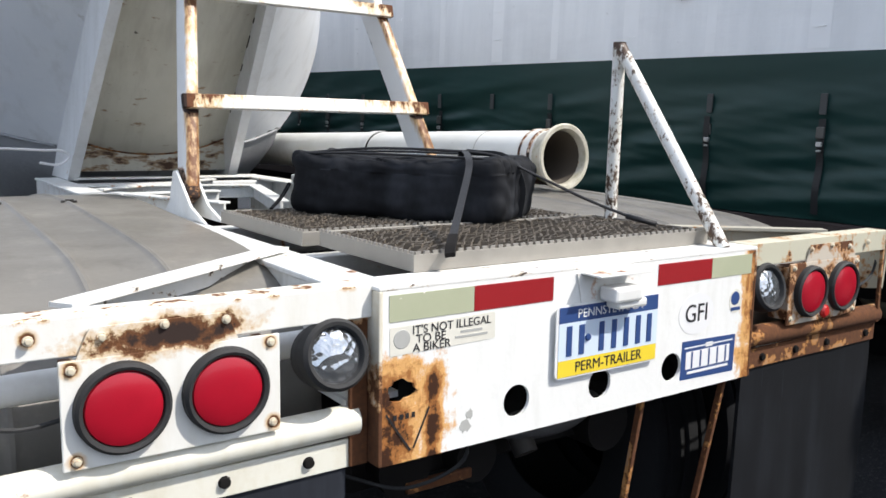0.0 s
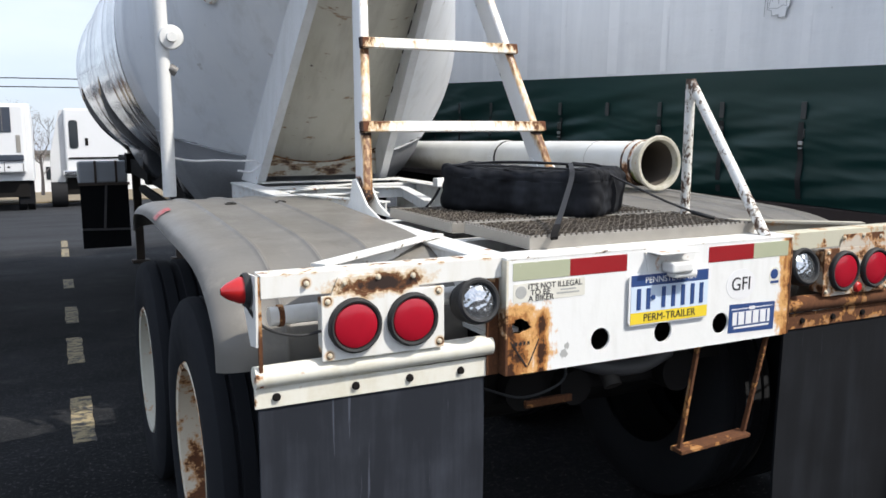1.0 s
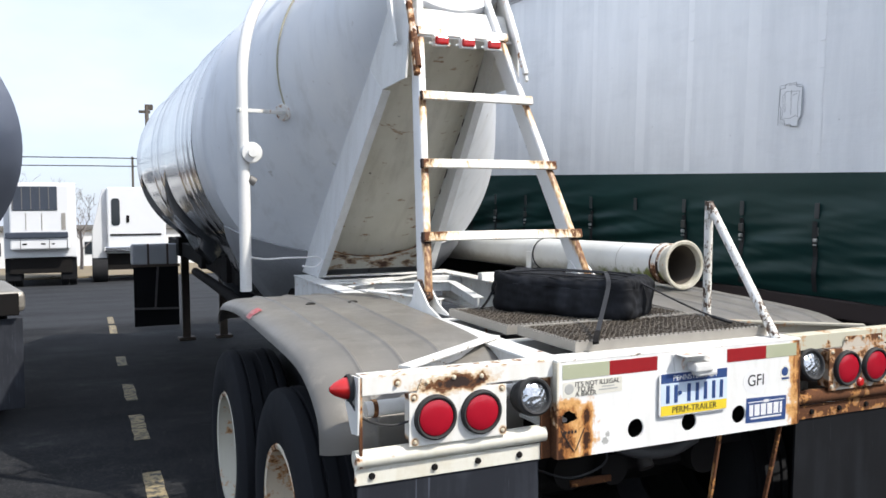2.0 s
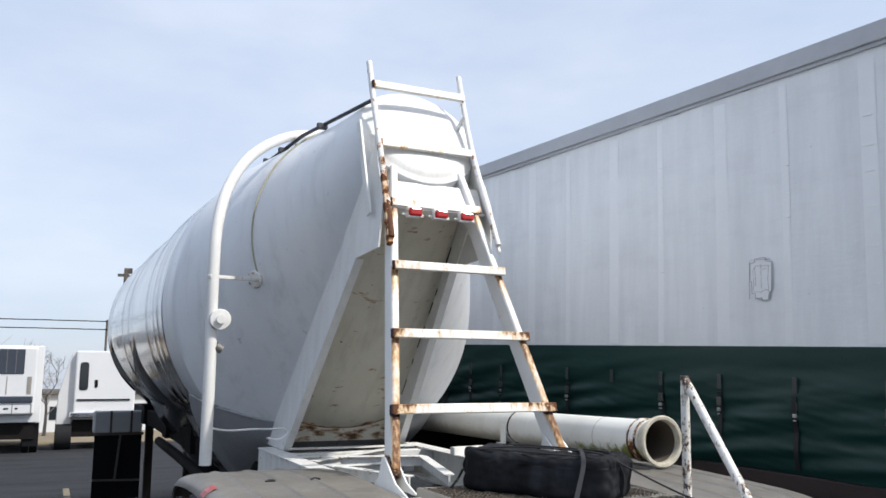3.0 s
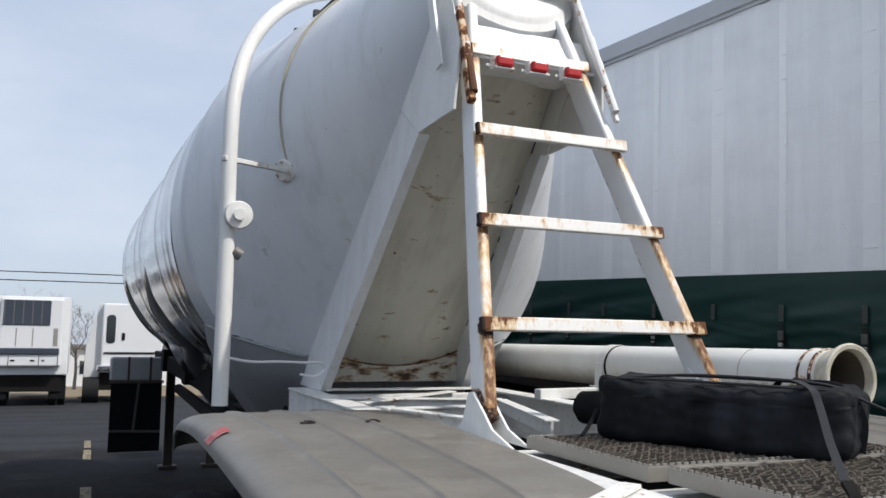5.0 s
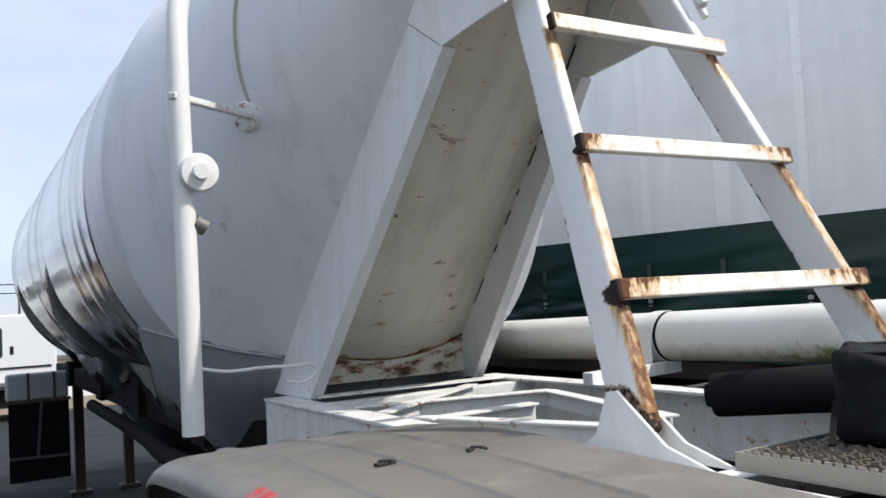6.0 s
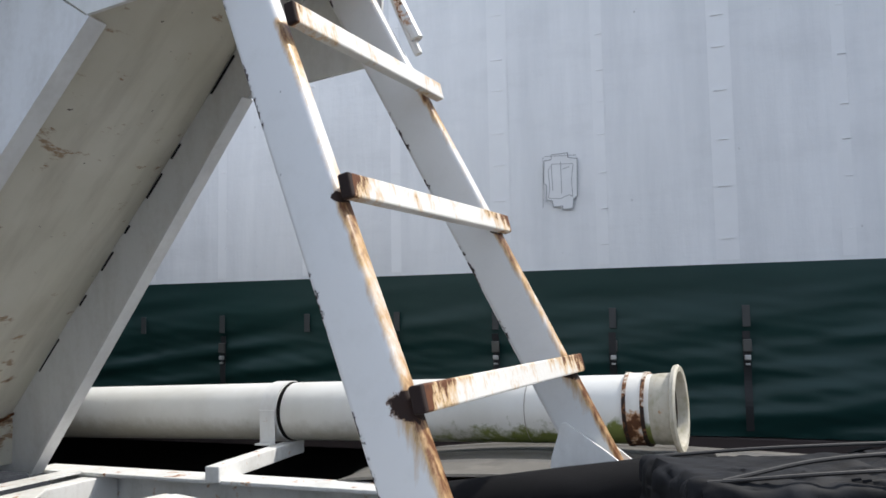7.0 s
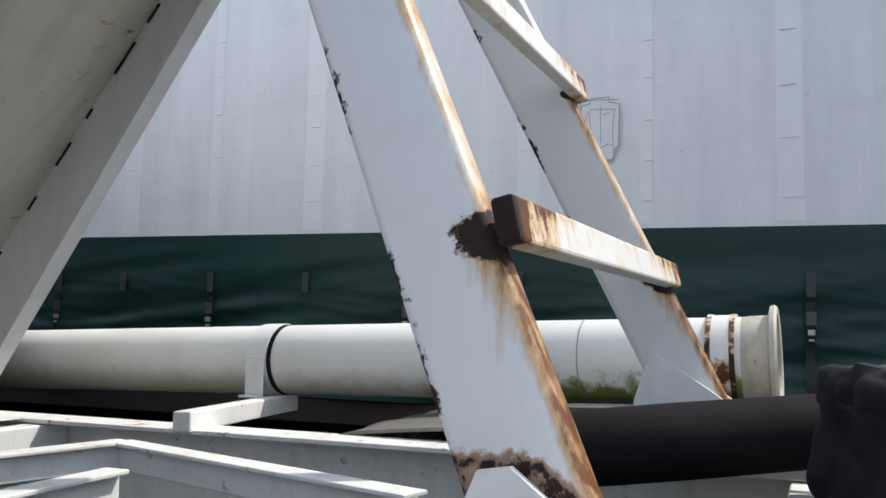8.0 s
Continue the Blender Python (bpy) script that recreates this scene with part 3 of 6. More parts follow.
for k, (ya, yb) in enumerate(((2.84, 3.82), (4.87, 5.94), (6.71, 7.78), (9.35, 10.3), (13.6, 15.2), (15.6, 17.2))):
    bm = bmesh.new()
    n = 9
    rng = random.Random(k)
    lo = [bm.verts.new((-1.625 + 0.016 * (ya + (yb - ya) * i / n) + rng.uniform(-0.006, 0.006), ya + (yb - ya) * i / n, 0.004)) for i in range(n + 1)]
    hi = [bm.verts.new((-1.505 + 0.016 * (ya + (yb - ya) * i / n) + rng.uniform(-0.006, 0.006), ya + (yb - ya) * i / n, 0.004)) for i in range(n + 1)]
    for i in range(n):
        bm.faces.new((lo[i], hi[i], hi[i + 1], lo[i + 1]))
    single("parking_line", bm, yellow_line, "worn yellow paint dash on the asphalt", "road marking", group="stall line dashes", kind="structure")
gravel_strip = plain("dry_grass", (0.20, 0.16, 0.10), 0.95, 0, 3, 0.4, 0.6, dist=0.03)
bm = bmesh.new()
box(bm, -60, 60, 41, 120, -0.3, 0.06)
single("verge", bm, gravel_strip, "dry brown grass verge behind the yard", "verge", kind="structure")

# ---- the tank trailer, nose a little up ----
NOSE_UP = 3.0
T = at(0, 0.05, 0) @ pose(0, 0, 0, NOSE_UP)
trailer = thing("tank_trailer", "white dry bulk tank trailer with polished barrel and rusty rear", "trailer", T)

# tank: oblique rear cone growing into the barrel
R_TANK, Z_TANK = 1.128, 2.20
R_HEAD, Z_HEAD, Y_HEAD, Y_CONE, Y_NOSE = 0.36, 2.98, 2.10, 3.60, 10.0


def lean_head(verts):
    """Tips the small rear end of the cone back so that its head looks up a little."""
    for v in verts:
        f = (v.co.y - Y_HEAD) / (Y_CONE - Y_HEAD)
        if f < 1:
            k = (1 - max(0.0, f)) ** 4
            dz = v.co.z - ring_at(v.co.y)[1]
            v.co.y += k * dz * math.sin(HEAD_LEAN)
            v.co.z += k * (0.09 - dz * (1 - math.cos(HEAD_LEAN)))


HEAD_LEAN = radians(30)


def ring_at(y):
    f = min(1.0, max(0.0, (y - Y_HEAD) / (Y_CONE - Y_HEAD)))
    return R_HEAD + (R_TANK - R_HEAD) * f, Z_HEAD + (Z_TANK - Z_HEAD) * f


def loft(bm, stations, n=96):
    rings = []
    for y, r, zc in stations:
        rings.append([bm.verts.new((r * math.sin(2 * math.pi * k / n), y, zc + r * math.cos(2 * math.pi * k / n))) for k in range(n)])
    fs = []
    for a, b in zip(rings, rings[1:]):
        for k in range(n):
            f = bm.faces.new((a[k], a[(k + 1) % n], b[(k + 1) % n], b[k]))
            f.smooth = True
            fs.append(f)
    bmesh.ops.recalc_face_normals(bm, faces=fs)
    return rings


bm = bmesh.new()
loft(bm, [(Y_HEAD + (Y_CONE - Y_HEAD) * i / 40, *ring_at(Y_HEAD + (Y_CONE - Y_HEAD) * i / 40)) for i in range(41)] + [(3.7 + 0.05 * i, R_TANK, Z_TANK) for i in range(11)], 192)
# below the seam plane the hull gives way to the hopper
Y_SEAM, Y_HOPPER = 3.355, 4.72


def seam_z(y):
    return 1.305 + 0.68 * (y - Y_SEAM) if y < 3.585 else 1.461 + 0.09 * (y - 3.585)


def seam_point(y):
    """Where the hopper's seam plane meets the hull at y."""
    r, zc = ring_at(y)
    z = seam_z(y)
    return Vector((math.sqrt(max(0.0, r * r - (zc - z) ** 2)), y, z))


def turn_under(verts):
    for v in verts:
        under = seam_z(v.co.y) - v.co.z
        if 0 < under < 0.05:
            zc = ring_at(v.co.y)[1]
            r2 = v.co.x ** 2 + (v.co.z - zc) ** 2
            v.co.z += under
            v.co.x = math.copysign(math.sqrt(max(0.0, r2 - (v.co.z - zc) ** 2)), v.co.x)
        elif under > 0:
            v.co.x *= max(0.2, 1 - 1.2 * under)
            v.co.z += under


turn_under(bm.verts)
lean_head(bm.verts)
part("tank_cone", bm, tank_white, trailer, "white painted sloping rear cone of the tank")
# polished barrel in courses; below, each course runs down into its own hopper cone, with a valley between the cones
HOPPERS = ((4.88, 0.92, 2.0), (7.93, 0.78, 2.15), (10.98, 0.80, 2.2))


def course_radius(y):
    for ya, yb, beads in ((4.20, 6.40, (4.48, 4.72, 5.15)), (6.40, 9.45, (6.85, 7.5)), (9.45, Y_NOSE, (9.7,))):
        if ya <= y <= yb:
            f = (y - ya) / (yb - ya)
            return R_TANK + 0.002 + 0.012 * 4 * f * (1 - f) + sum(0.007 * math.exp(-((y - b) / 0.035) ** 2) for b in beads)
    return R_TANK


def barrel_radius(y, a):
    """Distance of the skin from the barrel's axis at y, at the angle a up from straight below."""
    yc, slope, long = min(HOPPERS, key=lambda h: abs(y - h[0]))
    full = course_radius(y)
    lo, hi = 0.0, 1.75

    def inside(r):
        wide = 0.17 + slope * (Z_TANK - r * math.cos(a) - 0.5)
        return wide > 0 and ((y - yc) / (wide * long)) ** 2 + (r * math.sin(a) / wide) ** 2 < 1
    for _ in range(22):
        mid = (lo + hi) / 2
        lo, hi = (mid, hi) if inside(mid) else (lo, mid)
    # down the middle the cone reaches below the round of the barrel
    return min(lo, full) if a > 0.62 else min(lo, full + (0.62 - a) * 1.2)


bm = bmesh.new()
ys = [4.19] + [4.20 + 0.05 * k for k in range(44)] + [6.395, 6.405] + [6.45 + 0.05 * k for k in range(60)] + [9.445, 9.455] + [9.5 + 0.05 * k for k in range(11)]
na = 160
rings = []
for y in ys:
    ring = []
    for k in range(na):
        a = 2 * math.pi * k / na
        up = math.pi - abs(a - math.pi)
        r = barrel_radius(y, up)
        ring.append(bm.verts.new((-r * math.sin(a), y, Z_TANK - r * math.cos(a))))
    rings.append(ring)
for y, r, zc in ((Y_NOSE + 0.03, R_TANK, Z_TANK), (Y_NOSE + 1.5, 0.50, Z_TANK + 0.5), (Y_NOSE + 1.6, 0.3, Z_TANK + 0.5)):
    rings.append([bm.verts.new((-r * math.sin(2 * math.pi * k / na), y, zc - r * math.cos(2 * math.pi * k / na))) for k in range(na)])
for ra, rb in zip(rings, rings[1:]):
    for k in range(na):
        f = bm.faces.new((ra[k], ra[(k + 1) % na], rb[(k + 1) % na], rb[k]))
        f.smooth = True
bmesh.ops.recalc_face_normals(bm, faces=bm.faces[:])
part("tank_barrel", bm, steel, trailer, "polished aluminium tank barrel running down into hoppers")
# dished rear head with a rim
bm = bmesh.new()
head_m = at(0, Y_HEAD, Z_HEAD + 0.09) @ Matrix.Rotation(-HEAD_LEAN, 4, "X") @ REARWARD
lathe(bm, [(R_HEAD, -0.03), (R_HEAD, 0.0), (R_HEAD - 0.03, 0.012), (0.325, 0.014), (0.315, 0.022), (0.28, 0.034), (0.20, 0.044), (0, 0.050)], head_m, 48)
part("rear_head", bm, white, trailer, "white dished head at the end of the tank")
# rear hopper under the white cone, running down to its outlet
half = [seam_point(Y_SEAM + (4.24 - Y_SEAM) * math.sin(math.pi / 2 * k / 16) ** 2) for k in range(17)]
rear = [Vector((-p.x * 1.002, p.y - Y_HOPPER, p.z)) for p in half[::-1]] + [Vector((p.x * 1.002, p.y - Y_HOPPER, p.z)) for p in half[1:]]
bm = bmesh.new()
rings = []
for f in (0.0, 0.12, 0.25, 0.4, 0.55, 0.75, 1.0):
    g = f ** 1.5
    rings.append([bm.verts.new((p.x * (1 - g) + 0.17 * g * p.x / max(0.2, math.hypot(p.x, p.y)), Y_HOPPER + p.y * (1 - g) + 0.17 * g * p.y / max(0.2, math.hypot(p.x, p.y)), p.z * (1 - f) + 0.52 * f)) for p in rear])
for a, b in zip(rings, rings[1:]):
    for k in range(len(rear) - 1):
        f = bm.faces.new((a[k], a[k + 1], b[k + 1], b[k]))
        f.smooth = True
bmesh.ops.recalc_face_normals(bm, faces=bm.faces[:])
part("hopper", bm, hopper_grey, trailer, "dark grey hopper cone under the hull")
for sx in (-1, 1):
    bm = bmesh.new()
    tube(bm, [(sx * p.x * 1.003, p.y - 0.003, p.z - 0.004) for p in half if p.x > 0.40 and p.y < 4.2], 0.008, 8)
    part("hull_seam", bm, hopper_grey, trailer)
bm = bmesh.new()
ring = [(-(ring_at(2.90)[0] + 0.003) * math.sin(a), 2.90 - 0.004, ring_at(2.90)[1] + (ring_at(2.90)[0] + 0.003) * math.cos(a)) for a in [0.35 + 0.04 * k for k in range(40)]]
tube(bm, ring, 0.006, 6)
part("weld_bead", bm, plain("yellowed_sealant", (0.42, 0.40, 0.30), 0.6), trailer, "yellowed sealant line round the cone")


# cream underside of the cone between the two support beams, with its seam
def cone_patch(y0, y1, half, lift, ny=14, nx=14):
    bm = bmesh.new()
    rows = []
    for i in range(ny + 1):
        y = y0 + (y1 - y0) * i / ny
        r, zc = ring_at(y)
        r += lift
        w = half if isinstance(half, float) else half[0] + (half[1] - half[0]) * i / ny
        rows.append([bm.verts.new((r * math.sin(a), y - lift * 0.7, zc - r * math.cos(a))) for a in [math.asin(max(-0.99, min(0.99, w / r))) * (2 * k / nx - 1) for k in range(nx + 1)]])
    for a, b in zip(rows, rows[1:]):
        for k in range(nx):
            f = bm.faces.new((a[k], b[k], b[k + 1], a[k + 1]))
            f.smooth = True
    bmesh.ops.recalc_face_normals(bm, faces=bm.faces[:])
    lean_head(bm.verts)
    return bm


part("cone_underside", cone_patch(2.12, 3.45, (0.30, 0.44), 0.008), cream, trailer, "cream painted underside of the cone with rust spots")
bm = bmesh.new()
seam = []
for k in range(15):
    x = -0.43 + 0.86 * k / 14
    r, zc = ring_at(3.36)
    seam.append((x, 3.345, zc - math.sqrt(r * r - x * x) - 0.010))
tube(bm, seam, 0.0045, 6)
part("weld_seam", bm, painted("seam_rust", (0.17, 0.12, 0.08), 0.75, 0.7, seed=47.0), trailer, "rusty weld seam")
# the cream sheet goes on below the seam as a short skirt in front of the hopper
bm = bmesh.new()
rows = [[], [], []]
for k in range(25):
    x = -0.425 + 0.85 * k / 24
    r, zc = ring_at(3.36)
    top = zc - math.sqrt(r * r - x * x) - 0.008
    for row, f in zip(rows, (0.0, 0.5, 1.0)):
        row.append(bm.verts.new((x, 3.3525 + 0.016 * f, top + (1.222 - top) * f)))
for a, b in zip(rows, rows[1:]):
    for k in range(24):
        f = bm.faces.new((a[k], b[k], b[k + 1], a[k + 1]))
        f.smooth = True
bmesh.ops.recalc_face_normals(bm, faces=bm.faces[:])
bmesh.ops.solidify(bm, geom=bm.faces[:], thickness=0.004)
part("underside_skirt", bm, cream, trailer, "rust-stained cream sheet below the weld seam")
# support beams either side of the cone
for sx in (-1, 1):
    bm = bmesh.new()

    def side(pts, th):
        a = [bm.verts.new((sx * x, y, z)) for x, y, z in pts]
        b = [bm.verts.new((sx * (x - th), y, z)) for x, y, z in pts]
        fs = [bm.faces.new(a), bm.faces.new(b)]
        for i in range(len(a)):
            j = (i + 1) % len(a)
            fs.append(bm.faces.new((a[i], a[j], b[j], b[i])))
        bmesh.ops.recalc_face_normals(bm, faces=fs)

    fx0, fy0, fx1, fy1 = (0.462, 3.12, 0.352, 2.145) if sx < 0 else (0.425, 3.24, 0.350, 2.27)
    crown = [(fx1, fy1, 2.33), (fx1, fy1 + 0.34, 2.56)] if sx < 0 else [(fx1, fy1, 2.33), (0.334, 2.04, 2.60), (0.334, 2.42, 2.74)]
    side([(fx0, fy0, 1.195)] + crown + [(fx0, fy0 + 0.45, 1.195)], 0.012)
    beam(bm, (sx * (fx0 - 0.022), fy0 - 0.002, 1.195), (sx * (fx1 - 0.022), fy1 - 0.002, 2.33), 0.05, 0.01, (0, -1, -0.88))
    part("support_beam", bm, beam_white, trailer)
    bm = bmesh.new()
    side([(fx1 + 0.002, fy1, 2.335), (0.342, 1.82, 2.36), (0.33, 1.80, 2.62), (0.31, 2.0, 3.02), (0.325, 2.14, 3.06), (fx1 + 0.004, fy1 + 0.335, 2.565)], 0.01)
    part("gusset_plate", bm, white, trailer)
    if sx < 0:
        bm = bmesh.new()
        beam(bm, (-0.38, 2.06, 3.10), (-0.36, 1.92, 2.55), 0.012, 0.05, (0, -1, 0.3))
        part("stiffener_strip", bm, white, trailer)
# open gaps in the weld between cone and beam, drawn as near-black bars
for ya, yb in ((2.41, 2.49), (2.60, 2.635), (2.67, 2.73), (2.80, 2.82), (2.87, 2.92), (2.99, 3.02), (3.12, 3.22)):
    bm = bmesh.new()
    gap = []
    for k in range(4):
        y = ya + (yb - ya) * k / 3
        x = 0.350 + 0.075 * (y - 2.27) / 0.97 - 0.033
        r, zc = ring_at(y)
        gap.append((x, y - 0.012, zc - math.sqrt(r * r - x * x) - 0.012))
    tube(bm, gap, 0.0032, 6)
    lean_head(bm.verts)
    part("weld_gap", bm, black_hole, trailer)
# rear cross plate behind the fourth rung, with three marker lamps
bm = bmesh.new()
beam(bm, (0, 1.86, 2.590), (0, 1.936, 2.750), 0.61, 0.010, (0, 1, -0.27))
part("rear_cross_plate", bm, white, trailer)
bm = bmesh.new()
beam(bm, (0, 1.83, 2.588), (0, 2.128, 2.606), 0.60, 0.012)
part("lamp_shelf", bm, white, trailer)
for x in (-0.155, 0.0, 0.155):
    bm = bmesh.new()
    box(bm, x - 0.040, x + 0.040, 1.777, 1.81, 2.530, 2.586, 0.005)
    for q in (-0.062, 0.040):
        box(bm, x + q, x + q + 0.022, 1.795, 1.803, 2.540, 2.552, 0.002)
    box(bm, x - 0.044, x + 0.044, 1.755, 1.79, 2.526, 2.533, 0.002)
    lamp = part("marker_lamp", bm, white_worn, trailer)
    bm = bmesh.new()
    box(bm, x - 0.036, x + 0.036, 1.746, 1.778, 2.534, 2.578, 0.010)
    part("lens", bm, red_marker, lamp, "red lens")

# ---- ladder ----
rail_rust = painted("rusty_rail_paint", WHITE, 0.40, grain=18.0, seed=71.0, low=(2, 3.05, 2.45))
clamp_rust = painted("clamp_rust_paint", (0.56, 0.44, 0.32), 0.88, 0.6, seed=29.0, grain=16.0)
LAD = [(0.426, 1.352, 1.549), (0.365, 1.508, 1.903), (0.305, 1.656, 2.255), (0.253, 1.842, 2.617)]
bm = bmesh.new()
ladder = part("ladder", box(bm, -0.26, 0.26, 1.96, 1.975, 2.952, 2.998, 0.003), white, trailer, "white steel ladder with rusty rungs")
for sx in (-1, 1):
    bm = bmesh.new()
    y_foot = 1.292 if sx < 0 else 1.274
    lo, hi = Vector((sx * 0.452, y_foot, 1.235)), Vector((sx * 0.205, 2.000, 2.83))
    beam(bm, lo, hi, 0.042, 0.112, (0, 1, -0.459))
    bmesh.ops.bevel(bm, geom=bm.edges[:], offset=0.013, segments=4, profile=0.5, affect="EDGES")
    for f in bm.faces:
        f.smooth = True
    part("stile", bm, stile_material(y_foot, (2.0 - y_foot) / 1.595), ladder)
    # flared foot plate
    bm = bmesh.new()
    foot = [(1.07, 1.197), (1.46, 1.197), (1.40, 1.24), (1.36, 1.33), (1.33, 1.335), (1.20, 1.235)]
    if sx > 0:
        foot = [(1.07, 1.197), (1.46, 1.197), (1.42, 1.25), (1.41, 1.32), (1.381, 1.402), (1.369, 1.402), (1.27, 1.335), (1.16, 1.25)]
    for x in (-0.425, -0.478) if sx < 0 else (0.393, 0.478):
        prism(bm, [(-y, z) for y, z in foot], 0.008, at(x, 0, 0) @ Matrix.Rotation(radians(-90), 4, "Z"))
    part("foot_plate", bm, foot_paint, ladder)
    # thin upper rails
    bm = bmesh.new()
    up = [(sx * 0.315, 1.70, 2.40), (sx * 0.305, 1.80, 2.62), (sx * 0.292, 1.97, 2.98), (sx * 0.292, 2.09, 3.29), (sx * 0.292, 2.16, 3.50)]
    tube(bm, bend(up, 4), 0.017, 10)
    part("upper_rail", bm, rail_rust if sx < 0 else edge_chips, ladder)
    bm = bmesh.new()
    beam(bm, (sx * 0.322, 1.70, 2.36), (sx * 0.306, 1.86, 2.76), 0.03 if sx < 0 else 0.02, 0.035 if sx < 0 else 0.022, (0, 1, -0.4), 0.006)
    part("rusty_clamp" if sx < 0 else "clamp_bar", bm, clamp_rust if sx < 0 else edge_chips, ladder, "rust-streaked clamp bar" if sx < 0 else "")
    bm = bmesh.new()
    tube(bm, bend([(sx * 0.285, 2.06, 3.22), (sx * 0.25, 2.12, 3.12), (sx * 0.24, 2.16, 3.02)], 4), 0.014, 8)
    part("grab_loop", bm, white, ladder)
for i, (x, y, z) in enumerate(LAD + [(0.262, 1.975, 2.975), (0.272, 2.10, 3.35)]):
    bm = bmesh.new()
    over = 0.022 if i < 4 else 0.025
    back = 0.006 if i < 4 else 0.01
    box(bm, -x - over, x + over, -0.013, 0.013 if i > 3 else 0.010, -0.0225, 0.0225, 0.004)
    ob = part("rung", bm, rung_material("rung_paint", (1.15, 0.95, 0.45, 0.6, 0.35, 0.35)[i], x + over), ladder)
    ob.location = (0, y - back, z - 0.004)
    ob.rotation_euler = (radians(-12), 0, 0)
# handrail along the top of the tank
bm = bmesh.new()
tube(bm, [(-0.30, 2.10, 3.245), (-0.45, 2.95, 3.235), (-0.60, 3.77, 3.13)], 0.012, 8)
for x, y in ((-0.47, 3.05), (-0.575, 3.62)):
    tube(bm, [(x, y, 3.20 if y < 3.3 else 3.145), (x + 0.05, y + 0.02, 3.06)], 0.012, 8)
for x, y, z in ((-0.40, 2.66, 3.238), (-0.50, 3.22, 3.20), (-0.545, 3.46, 3.17)):
    box(bm, x - 0.045, x + 0.02, y - 0.018, y + 0.018, z - 0.03, z + 0.006, 0.004)
part("handrail", bm, plain("weathered_rail_steel", (0.065, 0.068, 0.078), 0.6, 0.3, 30, 0.4), trailer, "dark grey steel handrail on the tank top")

# ---- vent pipe up the flank ----
bm = bmesh.new()
tube(bm, bend([(-1.037, 2.62, 1.18), (-1.037, 2.625, 1.8), (-1.042, 2.63, 2.27), (-1.024, 2.665, 2.56), (-0.940, 2.78, 2.83), (-0.77, 2.93, 3.07), (-0.51, 3.06, 3.245), (-0.2, 3.18, 3.325)], 8), 0.034, 14)
vent = part("vent_pipe", bm, pipe_white, trailer, "white vent pipe with bracket and valve")
bm = bmesh.new()
lathe(bm, [(0, 0.03), (0.024, 0.03), (0.026, 0.012), (0.056, 0.01), (0.062, 0.0), (0.062, -0.02), (0.03, -0.03), (0.03, -0.06)], at(-1.000, 2.575, 1.99) @ REARWARD, 24)
part("valve_cap", bm, pipe_white, vent)
bm = bmesh.new()
beam(bm, (-1.072, 2.60, 2.235), (-0.725, 2.905, 2.262), 0.028, 0.022, bevel=0.004)
part("bracket", bm, frame_white, vent)
bm = bmesh.new()
lathe(bm, [(0, 0.006), (0.050, 0.006), (0.055, 0.0), (0.055, -0.02)], at(-0.739, 2.917, 2.263) @ Vector((-0.93, -0.713, -0.365)).to_track_quat("Z", "Y").to_matrix().to_4x4(), 28)
part("bracket_pad", bm, painted("pad_paint", (0.74, 0.74, 0.72), 0.52, 0.5, seed=81.0, grain=24.0), vent, "round pad with rust at its rim")
dark_fitting = plain("dull_grey_fitting", (0.16, 0.155, 0.15), 0.6, 0.4, 40, 0.4)
bm = bmesh.new()
tube(bm, [(-1.01, 2.62, 1.84), (-0.975, 2.62, 1.82)], 0.026, 12)
part("elbow_plug", bm, dark_fitting, vent)
bm = bmesh.new()
cord = bend([(-1.03, 2.60, 1.385), (-0.90, 2.70, 1.36), (-0.75, 2.82, 1.355), (-0.6, 2.93, 1.345), (-0.5, 3.0, 1.34), (-0.47, 3.02, 1.31), (-0.52, 3.02, 1.275), (-0.60, 3.0, 1.285)], 6)
tube(bm, cord, 0.006, 8)
part("cord", bm, ink_white, trailer, "white cord tied along the flank")

# ---- deck frame ----
DECK = 1.195
for sx in (-1, 1):
    bm = bmesh.new()
    x0, x1 = sorted((sx * 0.465, sx * 0.575))
    box(bm, x0, x1, 0.048, 3.35, DECK - 0.012, DECK, 0.003)
    box(bm, min(sx * 0.555, sx * 0.567), max(sx * 0.555, sx * 0.567), 0.048, 3.35, DECK - 0.20, DECK - 0.012)
    box(bm, x0, x1, 0.048, 3.35, DECK - 0.212, DECK - 0.20)
    part("frame_rail", bm, frame_white, trailer)
for y, w in ((0.07, 0.06), (0.52, 0.06), (1.12, 0.07), (3.05, 0.07)):
    bm = bmesh.new()
    box(bm, -0.55, 0.55, y - w / 2, y + w / 2, DECK - 0.10, DECK - 0.015, 0.004)
    part("cross_member", bm, frame_white, trailer)
for a, b in (((-0.46, 2.71), (0.245, 2.49)), ((0.240, 2.50), (0.01, 1.66)), ((-0.44, 2.215), (-0.03, 2.225)), ((-0.46, 2.47), (0.20, 2.97)), ((-0.44, 2.30), (-0.20, 1.68))):
    bm = bmesh.new()
    beam(bm, (a[0], a[1], DECK - 0.028), (b[0], b[1], DECK - 0.026), 0.012, 0.062, bevel=0.003)
    beam(bm, (a[0], a[1], DECK - 0.001), (b[0], b[1], DECK + 0.001), 0.055, 0.008, bevel=0.002)
    part("deck_brace", bm, frame_white, trailer)
bm = bmesh.new()
beam(bm, (-0.44, 3.12, DECK + 0.006), (0.44, 3.10, DECK + 0.006), 0.07, 0.008)
part("deck_strip", bm, frame_white, trailer)

